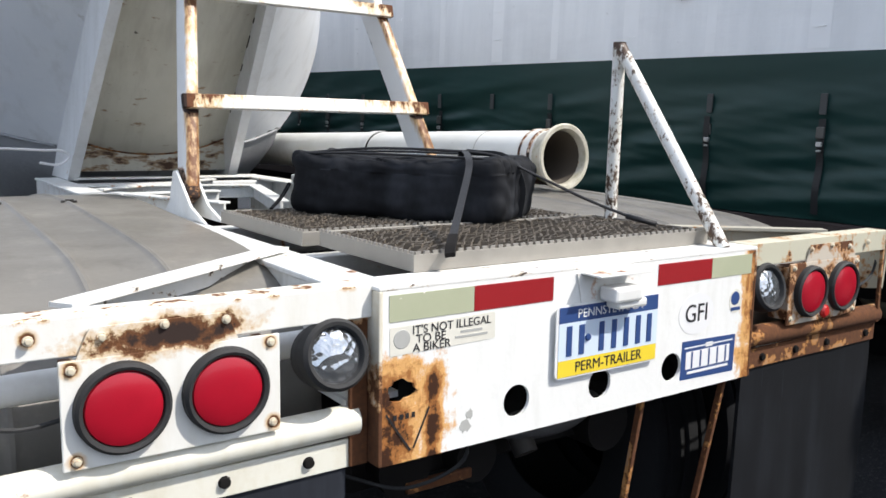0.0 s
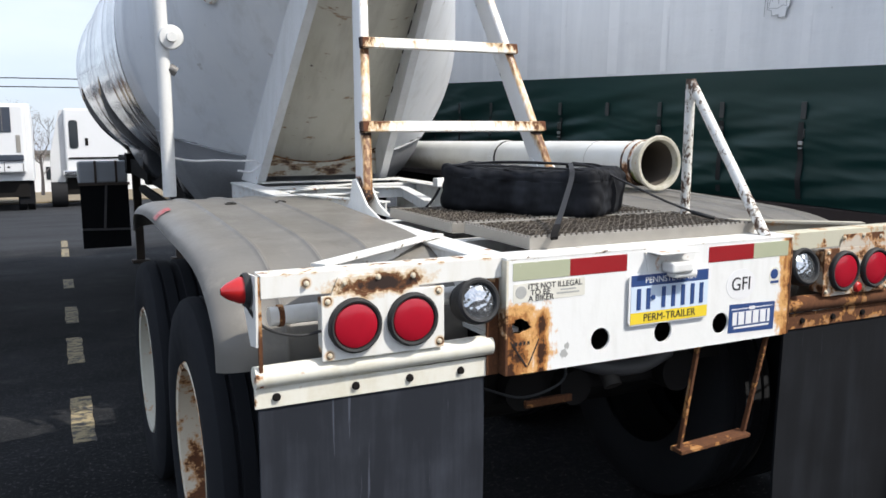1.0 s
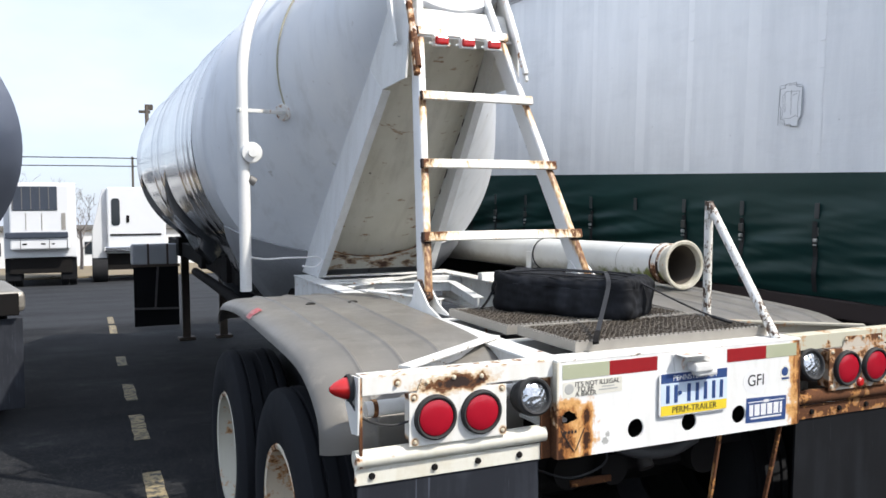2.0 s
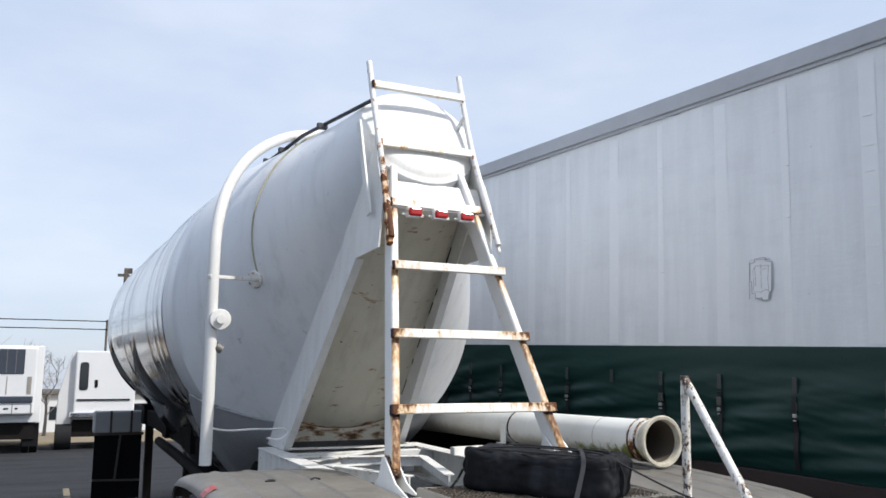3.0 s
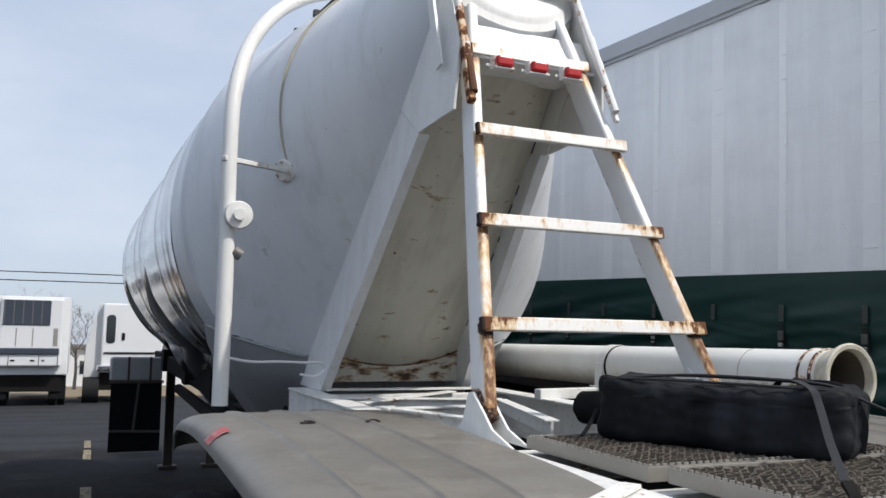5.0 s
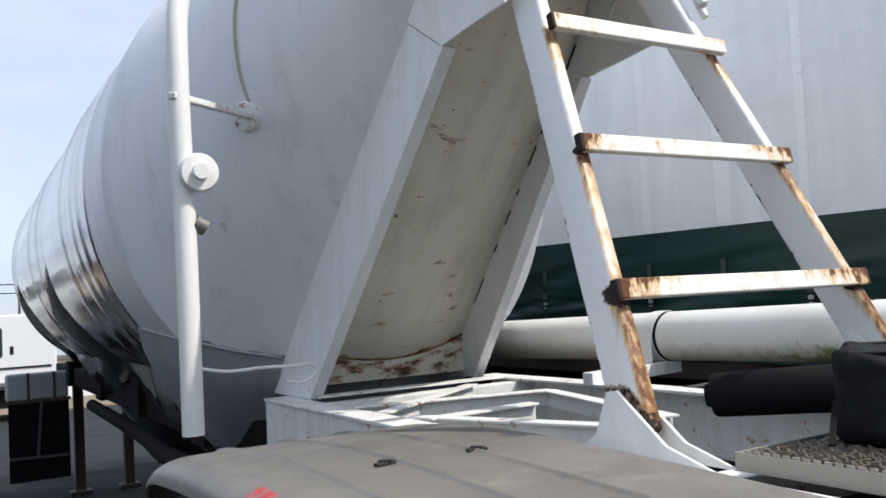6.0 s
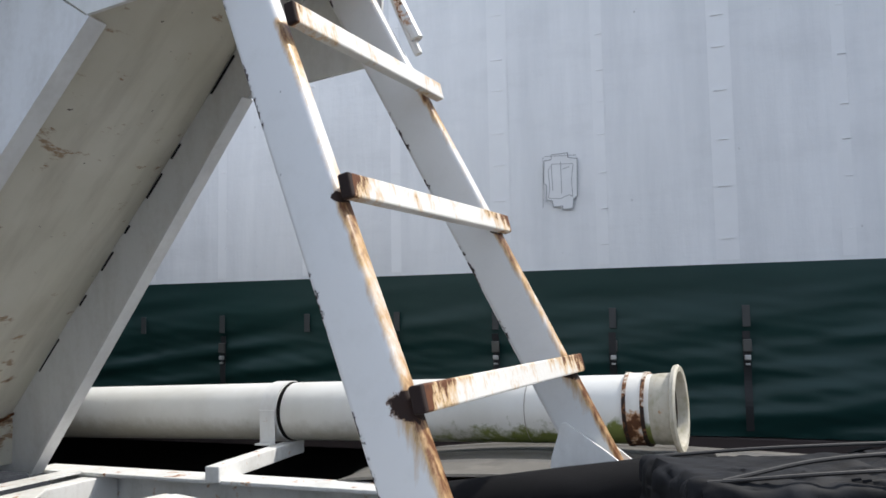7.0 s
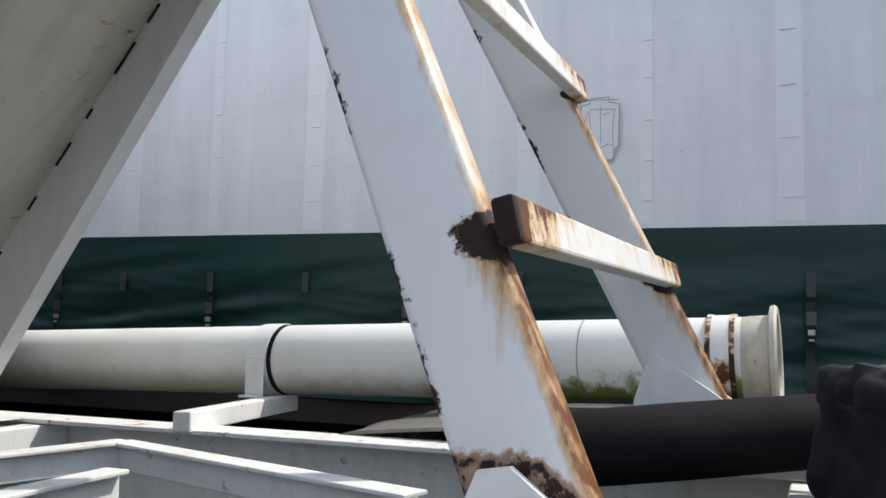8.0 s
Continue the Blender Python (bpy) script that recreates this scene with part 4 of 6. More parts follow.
# ---- rear bumper panel with holes ----
HOLES = [(-0.219, 0.945, 0.033), (0.011, 0.942, 0.033), (0.240, 0.943, 0.033)]
PX0, PX1, PZ0, PZ1 = -0.527, 0.530, 0.876, 1.195
bm = bmesh.new()
outline = [bm.verts.new((x, 0, z)) for x, z in ((PX0, PZ0), (PX1, PZ0), (PX1, PZ1), (PX0, PZ1))]
loops = [[bm.edges.new((outline[i], outline[(i + 1) % 4])) for i in range(4)]]
rng = random.Random(4)
for hx, hz, hr in HOLES + [(-0.487, 1.012, 0.03)]:
    ragged = hr < 0.032
    vs = []
    for k in range(24):
        a = 2 * math.pi * k / 24
        q = hr * (rng.uniform(0.75, 1.1) if ragged else 1.0)
        vs.append(bm.verts.new((hx + q * math.cos(a) * (1.15 if ragged else 1), 0, hz + q * math.sin(a) * (0.7 if ragged else 1))))
    loops.append([bm.edges.new((vs[k], vs[(k + 1) % 24])) for k in range(24)])
bmesh.ops.triangle_fill(bm, edges=[e for l in loops for e in l], use_beauty=True)
bmesh.ops.recalc_face_normals(bm, faces=bm.faces[:])
ext = bmesh.ops.extrude_face_region(bm, geom=bm.faces[:])
bmesh.ops.translate(bm, verts=[g for g in ext["geom"] if isinstance(g, bmesh.types.BMVert)], vec=(0, 0.007, 0))
bmesh.ops.recalc_face_normals(bm, faces=bm.faces[:])

# white plate that has rusted through along its two ends
pm = Mat("bumper_plate_paint", 0.42)
fine, wide = pm.noise(55, 5), pm.noise(22, 6, 0.75)
runs = pm.noise(1.0, 5, 0.6, pm.stretch((26, 4, 5)))
endl = pm.ramp(pm.axis(0), -0.53, -0.365, 0.62, 0.12)
endl = pm.math("MULTIPLY", endl, pm.ramp(pm.axis(0), -0.34, -0.375))
crack = pm.ramp(pm.math("ABSOLUTE", pm.math("ADD", pm.axis(0), 0.418), 0.0), 0.026, 0.004, 0.0, 0.34)
endl = pm.math("ADD", endl, pm.math("MULTIPLY", crack, pm.ramp(pm.axis(2), 1.06, 1.04)))
low = pm.ramp(pm.axis(2), 1.115, 1.03, 0.0, 1.0)
endr = pm.ramp(pm.axis(0), 0.455, 0.53, 0.0, 0.55)
hole_d = pm.math("MULTIPLY", endl, low)
mask = pm.math("ADD", pm.math("ADD", pm.math("MULTIPLY", pm.math("SUBTRACT", wide, 0.14), 1.1), pm.math("MULTIPLY", pm.math("SUBTRACT", runs, 0.43), 0.75)), pm.math("SUBTRACT", pm.math("ADD", hole_d, endr), pm.ramp(pm.math("ADD", hole_d, endr), 0.0, 0.10, 0.30, 0.0)))
col = pm.mix(pm.ramp(runs, 0.5, 0.8, 0, 0.25), (0.80, 0.80, 0.78), (0.5, 0.48, 0.42))
col = pm.mix(pm.ramp(mask, 0.60, 0.74, 0, 0.9), col, pm.mix(fine, (0.76, 0.42, 0.10), (0.58, 0.24, 0.035)))
col = pm.mix(pm.ramp(mask, 0.80, 0.92, 0, 0.9), col, (0.30, 0.11, 0.03))
col = pm.mix(pm.ramp(mask, 0.97, 1.05), col, RUST_D)
pm.color(col).bump(pm.math("ADD", fine, pm.ramp(mask, 0.72, 0.84)), 0.3, 0.002)
panel = part("bumper_panel", bm, pm.m, trailer, "white bumper plate with stickers, rusted at the ends")
bm = bmesh.new()
box(bm, PX0 - 0.008, PX1 + 0.008, 0.0, 0.10, PZ1, PZ1 + 0.008, 0.002)
part("top_flange", bm, black_chips, panel)
for x0, x1 in ((PX0 - 0.008, PX0), (PX1, PX1 + 0.008)):
    bm = bmesh.new()
    box(bm, x0, x1, -0.001, 0.11, PZ0, PZ1, 0.002)
    part("end_flange", bm, end_paint if x0 > 0 else left_end, panel)
for x0, x1, mat in ((-0.515, -0.330, tape_pale), (-0.330, -0.132, tape_red), (0.178, 0.364, tape_red), (0.364, 0.516, tape_pale)):
    bm = bmesh.new()
    box(bm, x0 + 0.0005, x1 - 0.0005, -0.0012, 0.0, 1.139, 1.187)
    part("reflective_tape", bm, mat, panel, "red reflective tape" if mat is tape_red else "faded pale reflective tape")


def rounded(w, h, r, n=5):
    out = []
    for cx, cz, a0 in ((w / 2 - r, -h / 2 + r, -90), (w / 2 - r, h / 2 - r, 0), (-w / 2 + r, h / 2 - r, 90), (-w / 2 + r, -h / 2 + r, 180)):
        for k in range(n + 1):
            a = radians(a0 + 90 * k / n)
            out.append((cx + r * math.cos(a), cz + r * math.sin(a)))
    return out


def sticker(name, outline, x, z, tilt, mat, label, y=-0.0008, depth=0.0007, parent=None):
    bm = bmesh.new()
    prism(bm, outline, depth, at(x, y, z) @ Matrix.Rotation(radians(-tilt), 4, "Y"))
    return part(name, bm, mat, parent or panel, label)


# number plate: embossed sheet, its number kept as plain bars
LX, LZ = 0.024, 1.050
sticker("license_plate", rounded(0.306, 0.154, 0.014), LX, LZ, 0, ink_white, "white and blue trailer number plate with yellow foot", y=-0.010, depth=0.003)
PLATE_BITS = []


def on_plate(bm, mat):
    PLATE_BITS.append((bm, mat))


for z0, z1, mat in ((0.040, 0.073, ink_blue), (-0.038, 0.040, ink_pale_blue), (-0.073, -0.038, ink_yellow)):
    bm = bmesh.new()
    box(bm, LX - 0.146, LX + 0.146, -0.0112, -0.0100, LZ + z0, LZ + z1)
    on_plate(bm, mat)
for x in (-0.118, -0.083, -0.026, 0.011, 0.048, 0.085, 0.120):
    bm = bmesh.new()
    box(bm, LX + x - 0.0075, LX + x + 0.0075, -0.0126, -0.0113, LZ - 0.030, LZ + 0.033, 0.0005)
    on_plate(bm, ink_blue)
merged = bmesh.new()
mats = []
for bm, mat in PLATE_BITS:
    if mat not in mats:
        mats.append(mat)
    for f in bm.faces:
        f.material_index = mats.index(mat)
    me = bpy.data.meshes.new("bit")
    bm.to_mesh(me)
    bm.free()
    merged.from_mesh(me)
    bpy.data.meshes.remove(me)
part("plate_face", merged, mats, panel, "embossed blue and yellow plate face")
words("plate_text", "PENNSYLVANIA", 0.026, at(LX, -0.0118, LZ + 0.056) @ UPRIGHT, ink_white, panel, 1.05)
words("plate_text", "PERM-TRAILER", 0.031, at(LX, -0.0118, LZ - 0.056) @ UPRIGHT, ink_black, panel, 1.0)
bm = bmesh.new()
lathe(bm, [(0, 0.004), (0.007, 0.003), (0.008, 0)], at(LX - 0.066, -0.012, LZ + 0.004) @ REARWARD, 12)
part("plate_bolt", bm, ink_blue, panel)

# lamp bracket over the plate
bm = bmesh.new()
prism(bm, [(-0.10, 0), (0.10, 0), (0.075, -0.055), (-0.085, -0.065)], 0.003, at(0.03, -0.004, 1.188))
box(bm, -0.06, 0.085, -0.06, 0.0, 1.186, 1.190, 0.001)
part("plate_lamp_bracket", bm, edge_chips, panel)
bm = bmesh.new()
box(bm, -0.012, 0.070, -0.058, -0.008, 1.128, 1.160, 0.007)
box(bm, 0.004, 0.092, -0.050, -0.012, 1.112, 1.132, 0.006)
part("plate_lamp", bm, white, panel, "white plate lamp housing")

sticker("sticker", rounded(0.234, 0.052, 0.004), -0.396, 1.105, 1.0, old_paper, "weathered white bumper sticker")
words("sticker_text", "IT'S NOT ILLEGAL", 0.0225, at(-0.378, -0.0014, 1.119) @ UPRIGHT, ink_black, panel, 1.0)
words("sticker_text", "TO BE", 0.0225, at(-0.426, -0.0014, 1.102) @ UPRIGHT, ink_black, panel, 1.05)
words("sticker_text", "A BIKER", 0.0225, at(-0.424, -0.0014, 1.086) @ UPRIGHT, ink_black, panel, 1.05)
bm = bmesh.new()
for z, w in ((1.104, 0.05), (1.0945, 0.075)):
    box(bm, -0.335 - w / 2, -0.335 + w / 2, -0.0016, -0.0008, z - 0.0022, z + 0.0022)
tagged(part("sticker_print", bm, ink_grey, panel), kind="stuff")
bm = bmesh.new()
lathe(bm, [(0, 0.0008), (0.017, 0.0008), (0.018, 0)], at(-0.488, -0.0008, 1.106) @ REARWARD, 14)
tagged(part("sticker_print", bm, ink_grey, panel), kind="stuff")
oval = [(0.062 * math.cos(2 * math.pi * k / 36), 0.049 * math.sin(2 * math.pi * k / 36)) for k in range(36)]
sticker("sticker", oval, 0.318, 1.060, 0, ink_white, "white oval sticker with black letters")
words("sticker_text", "GFI", 0.060, at(0.318, -0.0014, 1.060) @ UPRIGHT, ink_black, panel, 0.95)
sticker("sticker", rounded(0.196, 0.092, 0.002), 0.371, 0.949, -1.5, ink_blue, "blue campaign sticker with white print")
bm = bmesh.new()
for x0, x1, z0, z1 in ((-0.088, 0.088, 0.030, 0.033), (-0.082, 0.078, -0.020, 0.022), (-0.075, 0.075, -0.032, -0.026), (-0.012, 0.012, 0.026, 0.037)):
    box(bm, 0.371 + x0, 0.371 + x1, -0.0016, -0.0008, 0.949 + z0, 0.949 + z1)
tagged(part("sticker_print", bm, ink_white, panel), kind="stuff")
bm = bmesh.new()
for k in range(5):
    box(bm, 0.371 - 0.064 + k * 0.031, 0.371 - 0.058 + k * 0.031, -0.0020, -0.0017, 0.949 - 0.019, 0.949 + 0.021)
tagged(part("sticker_print", bm, ink_blue, panel), kind="stuff")
sticker("sticker", [(0.024 * math.cos(2 * math.pi * k / 20), 0.03 * math.sin(2 * math.pi * k / 20)) for k in range(20)], 0.462, 1.075, 0, old_paper, "small faded round sticker")
bm = bmesh.new()
lathe(bm, [(0, 0.0008), (0.016, 0.0008), (0.017, 0)], at(0.460, -0.0008, 1.082) @ REARWARD, 14)
box(bm, 0.445, 0.48, -0.0016, -0.0008, 1.052, 1.060)
tagged(part("sticker_print", bm, ink_blue, panel), kind="stuff")
sticker("sticker", [(-0.052, 0.026), (0.045, 0.034), (0.004, -0.052)], -0.470, 0.945, 4, pm.m, "torn and rust-stained warning sticker")
bm = bmesh.new()
for xa, za, xb, zb in ((-0.520, 0.972, -0.468, 0.896), (-0.462, 0.899, -0.428, 0.972)):
    beam(bm, (xa, -0.0014, za), (xb, -0.0014, zb), 0.004, 0.0006, (0, -1, 0))
for k in range(4):
    box(bm, -0.505 + 0.013 * k, -0.498 + 0.013 * k, -0.0018, -0.0008, 0.958, 0.968)
tagged(part("sticker_print", bm, ink_black, panel), kind="stuff")
rng = random.Random(9)
for x, z, s in ((-0.345, 0.918, 0.016), (-0.335, 0.94, 0.011)):
    sticker("sticker_scrap", [(s * rng.uniform(0.5, 1.1) * math.cos(2 * math.pi * k / 19), s * rng.uniform(0.5, 1.1) * math.sin(2 * math.pi * k / 19)) for k in range(19)], x, z, 0, ink_grey, "torn grey sticker scrap")


# ---- light frames either side ----
def lamp_round(name, x, z, y, parent, label):
    bm = bmesh.new()
    lathe(bm, [(0.057, 0.008), (0.059, 0.016), (0.064, 0.018), (0.069, 0.013), (0.070, 0.0), (0.05, 0.0)], at(x, y, z) @ REARWARD, 36)
    lamp = part(name, bm, rubber, parent, label)
    bm = bmesh.new()
    lathe(bm, [(0, 0.019), (0.025, 0.0185), (0.045, 0.0165), (0.055, 0.013), (0.0585, 0.006)], at(x, y, z) @ REARWARD, 36)
    return part(name.replace("lamp", "lens"), bm, red_lens, parent, "red round lens")


def light_frame(sx, rail_mat, box_mat, bar_mat, brace_mat):
    def X(a, b):
        return sorted((sx * a, sx * b))
    y0 = 0.03
    bm = bmesh.new()
    x0, x1 = X(0.535, 1.190)
    box(bm, x0, x1, y0 - 0.006, y0, 1.147, 1.205, 0.002)
    box(bm, x0, x1, y0, y0 + 0.055, 1.199, 1.205, 0.002)
    part("light_rail", bm, rail_mat, trailer, "angle iron rail above the tail lights")
    bm = bmesh.new()
    x0, x1 = X(0.711, 1.044)
    box(bm, x0, x1, y0 - 0.013, y0 - 0.007, 0.978, 1.142, 0.002)
    xa, xb = X(0.80, 1.0)
    prism(bm, [(xa - 0.02, 1.142), (xb + 0.02, 1.142), (xb, 1.187), (xa, 1.187)], 0.003, at(0, y0 - 0.0125, 0))
    box(bm, x0 + 0.01, x1 - 0.01, y0 - 0.007, y0 + 0.05, 0.99, 1.13)
    lb = part("light_box", bm, box_mat, trailer, "steel tail light plate with two round lamps")
    for x in (sx * 0.959, sx * 0.803):
        lamp_round("tail_lamp", x, 1.063, y0 - 0.013, lb, "black rubber lamp grommet")
    rng = random.Random(sx + 5)
    spots = [(1.028, 1.128), (1.025, 0.992), (0.727, 1.130), (0.725, 0.995), (0.985, 1.172), (0.895, 1.180), (0.80, 1.176), (1.08, 1.178)]
    for x, z in spots:
        bm = bmesh.new()
        lathe(bm, [(0, 0.005), (0.004, 0.0045), (0.005, 0.001), (0.007, 0.001), (0.0075, -0.002)], at(sx * x, y0 - 0.0145, z) @ REARWARD, 10)
        part("bolt", bm, bolt_paint, lb)
    # lower pipe and flap bar
    bm = bmesh.new()
    tube(bm, [(sx * 1.207, y0 + 0.02, 0.950), (sx * 0.555, y0 + 0.02, 0.957)], 0.028, 18)
    part("lower_pipe", bm, bar_mat, trailer)
    bm = bmesh.new()
    x0, x1 = X(0.555, 1.208)
    box(bm, x0, x1, y0 + 0.012, y0 + 0.020, 0.872, 0.925, 0.002)
    bar = part("flap_bar", bm, bar_mat, trailer)
    for x in (0.65, 0.80, 0.95, 1.155):
        bm = bmesh.new()
        lathe(bm, [(0, 0.008), (0.009, 0.007), (0.011, 0.0)], at(sx * x, y0 + 0.012, 0.898) @ REARWARD, 10)
        part("bolt", bm, dark_metal, bar)
    # mud flap
    bm = bmesh.new()
    x0, x1 = X(0.575, 1.198)
    n = 16
    g = [[bm.verts.new((x0 + (x1 - x0) * i / n, 0.058 + 0.012 * math.sin(i * 0.7 + j * 0.3) * j / 12, 0.90 - 0.83 * j / 12)) for j in range(13)] for i in range(n + 1)]
    fs = []
    for i in range(n):
        for j in range(12):
            f = bm.faces.new((g[i][j], g[i + 1][j], g[i + 1][j + 1], g[i][j + 1]))
            f.smooth = True
            fs.append(f)
    bmesh.ops.recalc_face_normals(bm, faces=fs)
    bmesh.ops.solidify(bm, geom=fs, thickness=0.010)
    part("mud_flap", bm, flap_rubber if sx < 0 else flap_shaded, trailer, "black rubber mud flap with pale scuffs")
    # end plate and rod
    bm = bmesh.new()
    prism(bm, [(-0.02, 1.205), (-0.13, 1.195), (-0.15, 1.10), (-0.09, 1.02), (-0.03, 1.03)], 0.006, at(sx * 1.203, 0.0, 0) @ Matrix.Rotation(radians(-90), 4, "Z"))
    part("end_plate", bm, rail_mat, trailer)
    bm = bmesh.new()
    beam(bm, (sx * 1.193, y0 + 0.002, 0.93), (sx * 1.193, y0 + 0.002, 1.20), 0.009, 0.009)
    part("end_rod", bm, rusty_old, trailer)
    # backing lamp in a rubber housing
    bm = bmesh.new()
    c = at(sx * 0.612, y0 + 0.02, 1.083) @ Matrix.Rotation(radians(-14), 4, "X") @ REARWARD @ Matrix.Scale(0.88, 4)
    lathe(bm, [(0.054, 0.040), (0.057, 0.056), (0.064, 0.058), (0.071, 0.05), (0.072, 0.02), (0.062, -0.03), (0.04, -0.06), (0, -0.065)], c, 36)
    bl = part("backing_lamp", bm, rubber, trailer, "round clear lamp in a black rubber housing")
    bm = bmesh.new()
    lathe(bm, [(0, 0.056), (0.025, 0.054), (0.045, 0.049), (0.057, 0.040)], c, 32)
    part("lens", bm, clear_lens, bl, "clear ribbed glass lens")
    # diagonal brace to the frame, conduit behind the plate, cable
    bm = bmesh.new()
    beam(bm, (sx * 1.02, y0 + 0.085, 1.203), (sx * 0.50, 0.50, 1.205), 0.045, 0.008)
    beam(bm, (sx * 1.015, y0 + 0.11, 1.182), (sx * 0.495, 0.525, 1.184), 0.006, 0.045)
    part("diagonal_brace", bm, brace_mat, trailer)
    bm = bmesh.new()
    tube(bm, [(sx * 1.150, 0.115, 1.082), (sx * 0.6, 0.115, 1.092)], 0.024, 14)
    part("conduit", bm, pipe_white, trailer)
    bm = bmesh.new()
    tube(bm, [(sx * 1.128, 0.115, 1.083), (sx * 1.115, 0.115, 1.083)], 0.028, 14)
    part("conduit_clamp", bm, rusty_old, trailer)
    bm = bmesh.new()
    tube(bm, bend([(sx * 1.22, 0.06, 1.135), (sx * 1.18, 0.05, 1.075), (sx * 1.10, 0.045, 1.045), (sx * 1.02, 0.05, 1.05)], 6), 0.004, 6)
    part("cable", bm, rubber, trailer)


def lamp_plate_material():
    """White paint with one long rust-eaten patch above the lamps and rust rings at the bolts."""
    m = Mat("lamp_plate_paint", 0.42)
    x, z = m.axis(0), m.axis(2)
    fine, wide, runs = m.noise(70, 5), m.noise(24, 6, 0.7), m.noise(1.0, 5, 0.6, m.stretch((30, 8, 6)))
    dx = m.math("MULTIPLY", m.math("ADD", x, 0.880), 1 / 0.150)
    dz = m.math("MULTIPLY", m.math("ADD", m.math("SUBTRACT", z, 1.163), m.math("MULTIPLY", m.math("ADD", x, 0.885), -0.03)), 1 / 0.033)
    d = m.math("POWER", m.math("ADD", m.math("MULTIPLY", dx, dx), m.math("MULTIPLY", dz, dz)), 0.5)
    amount = m.math("ADD", m.math("SUBTRACT", 0.85, d), m.math("MULTIPLY", m.math("SUBTRACT", wide, 0.5), 2.0))
    for bx, bz in ((-1.028, 1.128), (-1.025, 0.992), (-0.727, 1.130), (-0.725, 0.995), (-1.08, 1.178)):
        ex, ez = m.math("SUBTRACT", x, bx), m.math("SUBTRACT", z, bz)
        r = m.math("POWER", m.math("ADD", m.math("MULTIPLY", ex, ex), m.math("MULTIPLY", ez, ez)), 0.5)
        amount = m.math("MAXIMUM", amount, m.math("ADD", m.ramp(r, 0.022, 0.008, -0.5, 0.25), m.math("MULTIPLY", m.math("SUBTRACT", wide, 0.5), 0.8)))
    edge = m.math("MULTIPLY", m.ramp(z, 1.190, 1.203), m.ramp(wide, 0.48, 0.6, 0.0, 0.7))
    amount = m.math("MAXIMUM", amount, m.math("SUBTRACT", edge, 0.5))
    col = m.mix(m.ramp(runs, 0.45, 0.8, 0, 0.35), (0.79, 0.78, 0.74), (0.60, 0.55, 0.42))
    col = m.mix(m.ramp(amount, -0.25, 0.10, 0, 0.75), col, m.mix(fine, (0.70, 0.50, 0.20), (0.50, 0.24, 0.06)))
    col = m.mix(m.ramp(amount, 0.06, 0.20), col, m.mix(fine, (0.20, 0.075, 0.02), (0.08, 0.03, 0.012)))
    col = m.mix(m.ramp(amount, 0.28, 0.5), col, (0.026, 0.012, 0.008))
    m.color(col)
    m.rough(m.ramp(amount, -0.1, 0.3, 0.4, 0.8))
    m.bump(m.math("ADD", m.math("MULTIPLY", fine, 0.3), m.math("MULTIPLY", m.ramp(amount, 0.08, 0.3), -0.9)), 0.45, 0.003)
    return m.m


lamp_plate = lamp_plate_material()
light_frame(-1, lamp_plate, lamp_plate, bar_paint, black_chips)
light_frame(1, painted("flaking_paint", (0.52, 0.50, 0.39), 0.55, 0.6, seed=41.0, grain=16.0), painted("spotted_plate_paint", (0.54, 0.48, 0.40), 0.80, 0.6, seed=45.0, grain=15.0), rust_bar, painted("dull_brace_paint", (0.40, 0.37, 0.30), 0.5, 0.6, seed=49.0))
bm = bmesh.new()
lathe(bm, [(0, 0.012), (0.012, 0.011), (0.018, 0.006), (0.019, 0.0)], at(0.880, 0.017, 1.000) @ REARWARD, 20)
part("reflector", bm, red_marker, trailer, "small round red reflector")
# upright end plates between the light frames and the bumper plate
for sx, mat in ((-1, end_paint), (1, end_paint)):
    bm = bmesh.new()
    box(bm, min(sx * 0.572, sx * 0.536), max(sx * 0.572, sx * 0.536), 0.036, 0.046, 0.874, 1.193, 0.002)
    part("end_upright", bm, mat, trailer)
bm = bmesh.new()
lathe(bm, [(0, 0.056), (0.008, 0.055), (0.019, 0.042), (0.032, 0.014), (0.034, 0.0)], at(-1.216, 0.085, 1.162) @ Matrix.Rotation(radians(-90), 4, "Y"), 24)
marker = part("side_marker", bm, red_marker, trailer, "red cone-shaped side marker lamp")
bm = bmesh.new()
lathe(bm, [(0.038, 0.006), (0.042, 0.0), (0.042, -0.008), (0, -0.008)], at(-1.214, 0.085, 1.162) @ Matrix.Rotation(radians(-90), 4, "Y"), 24)
part("rubber_base", bm, rubber, marker)

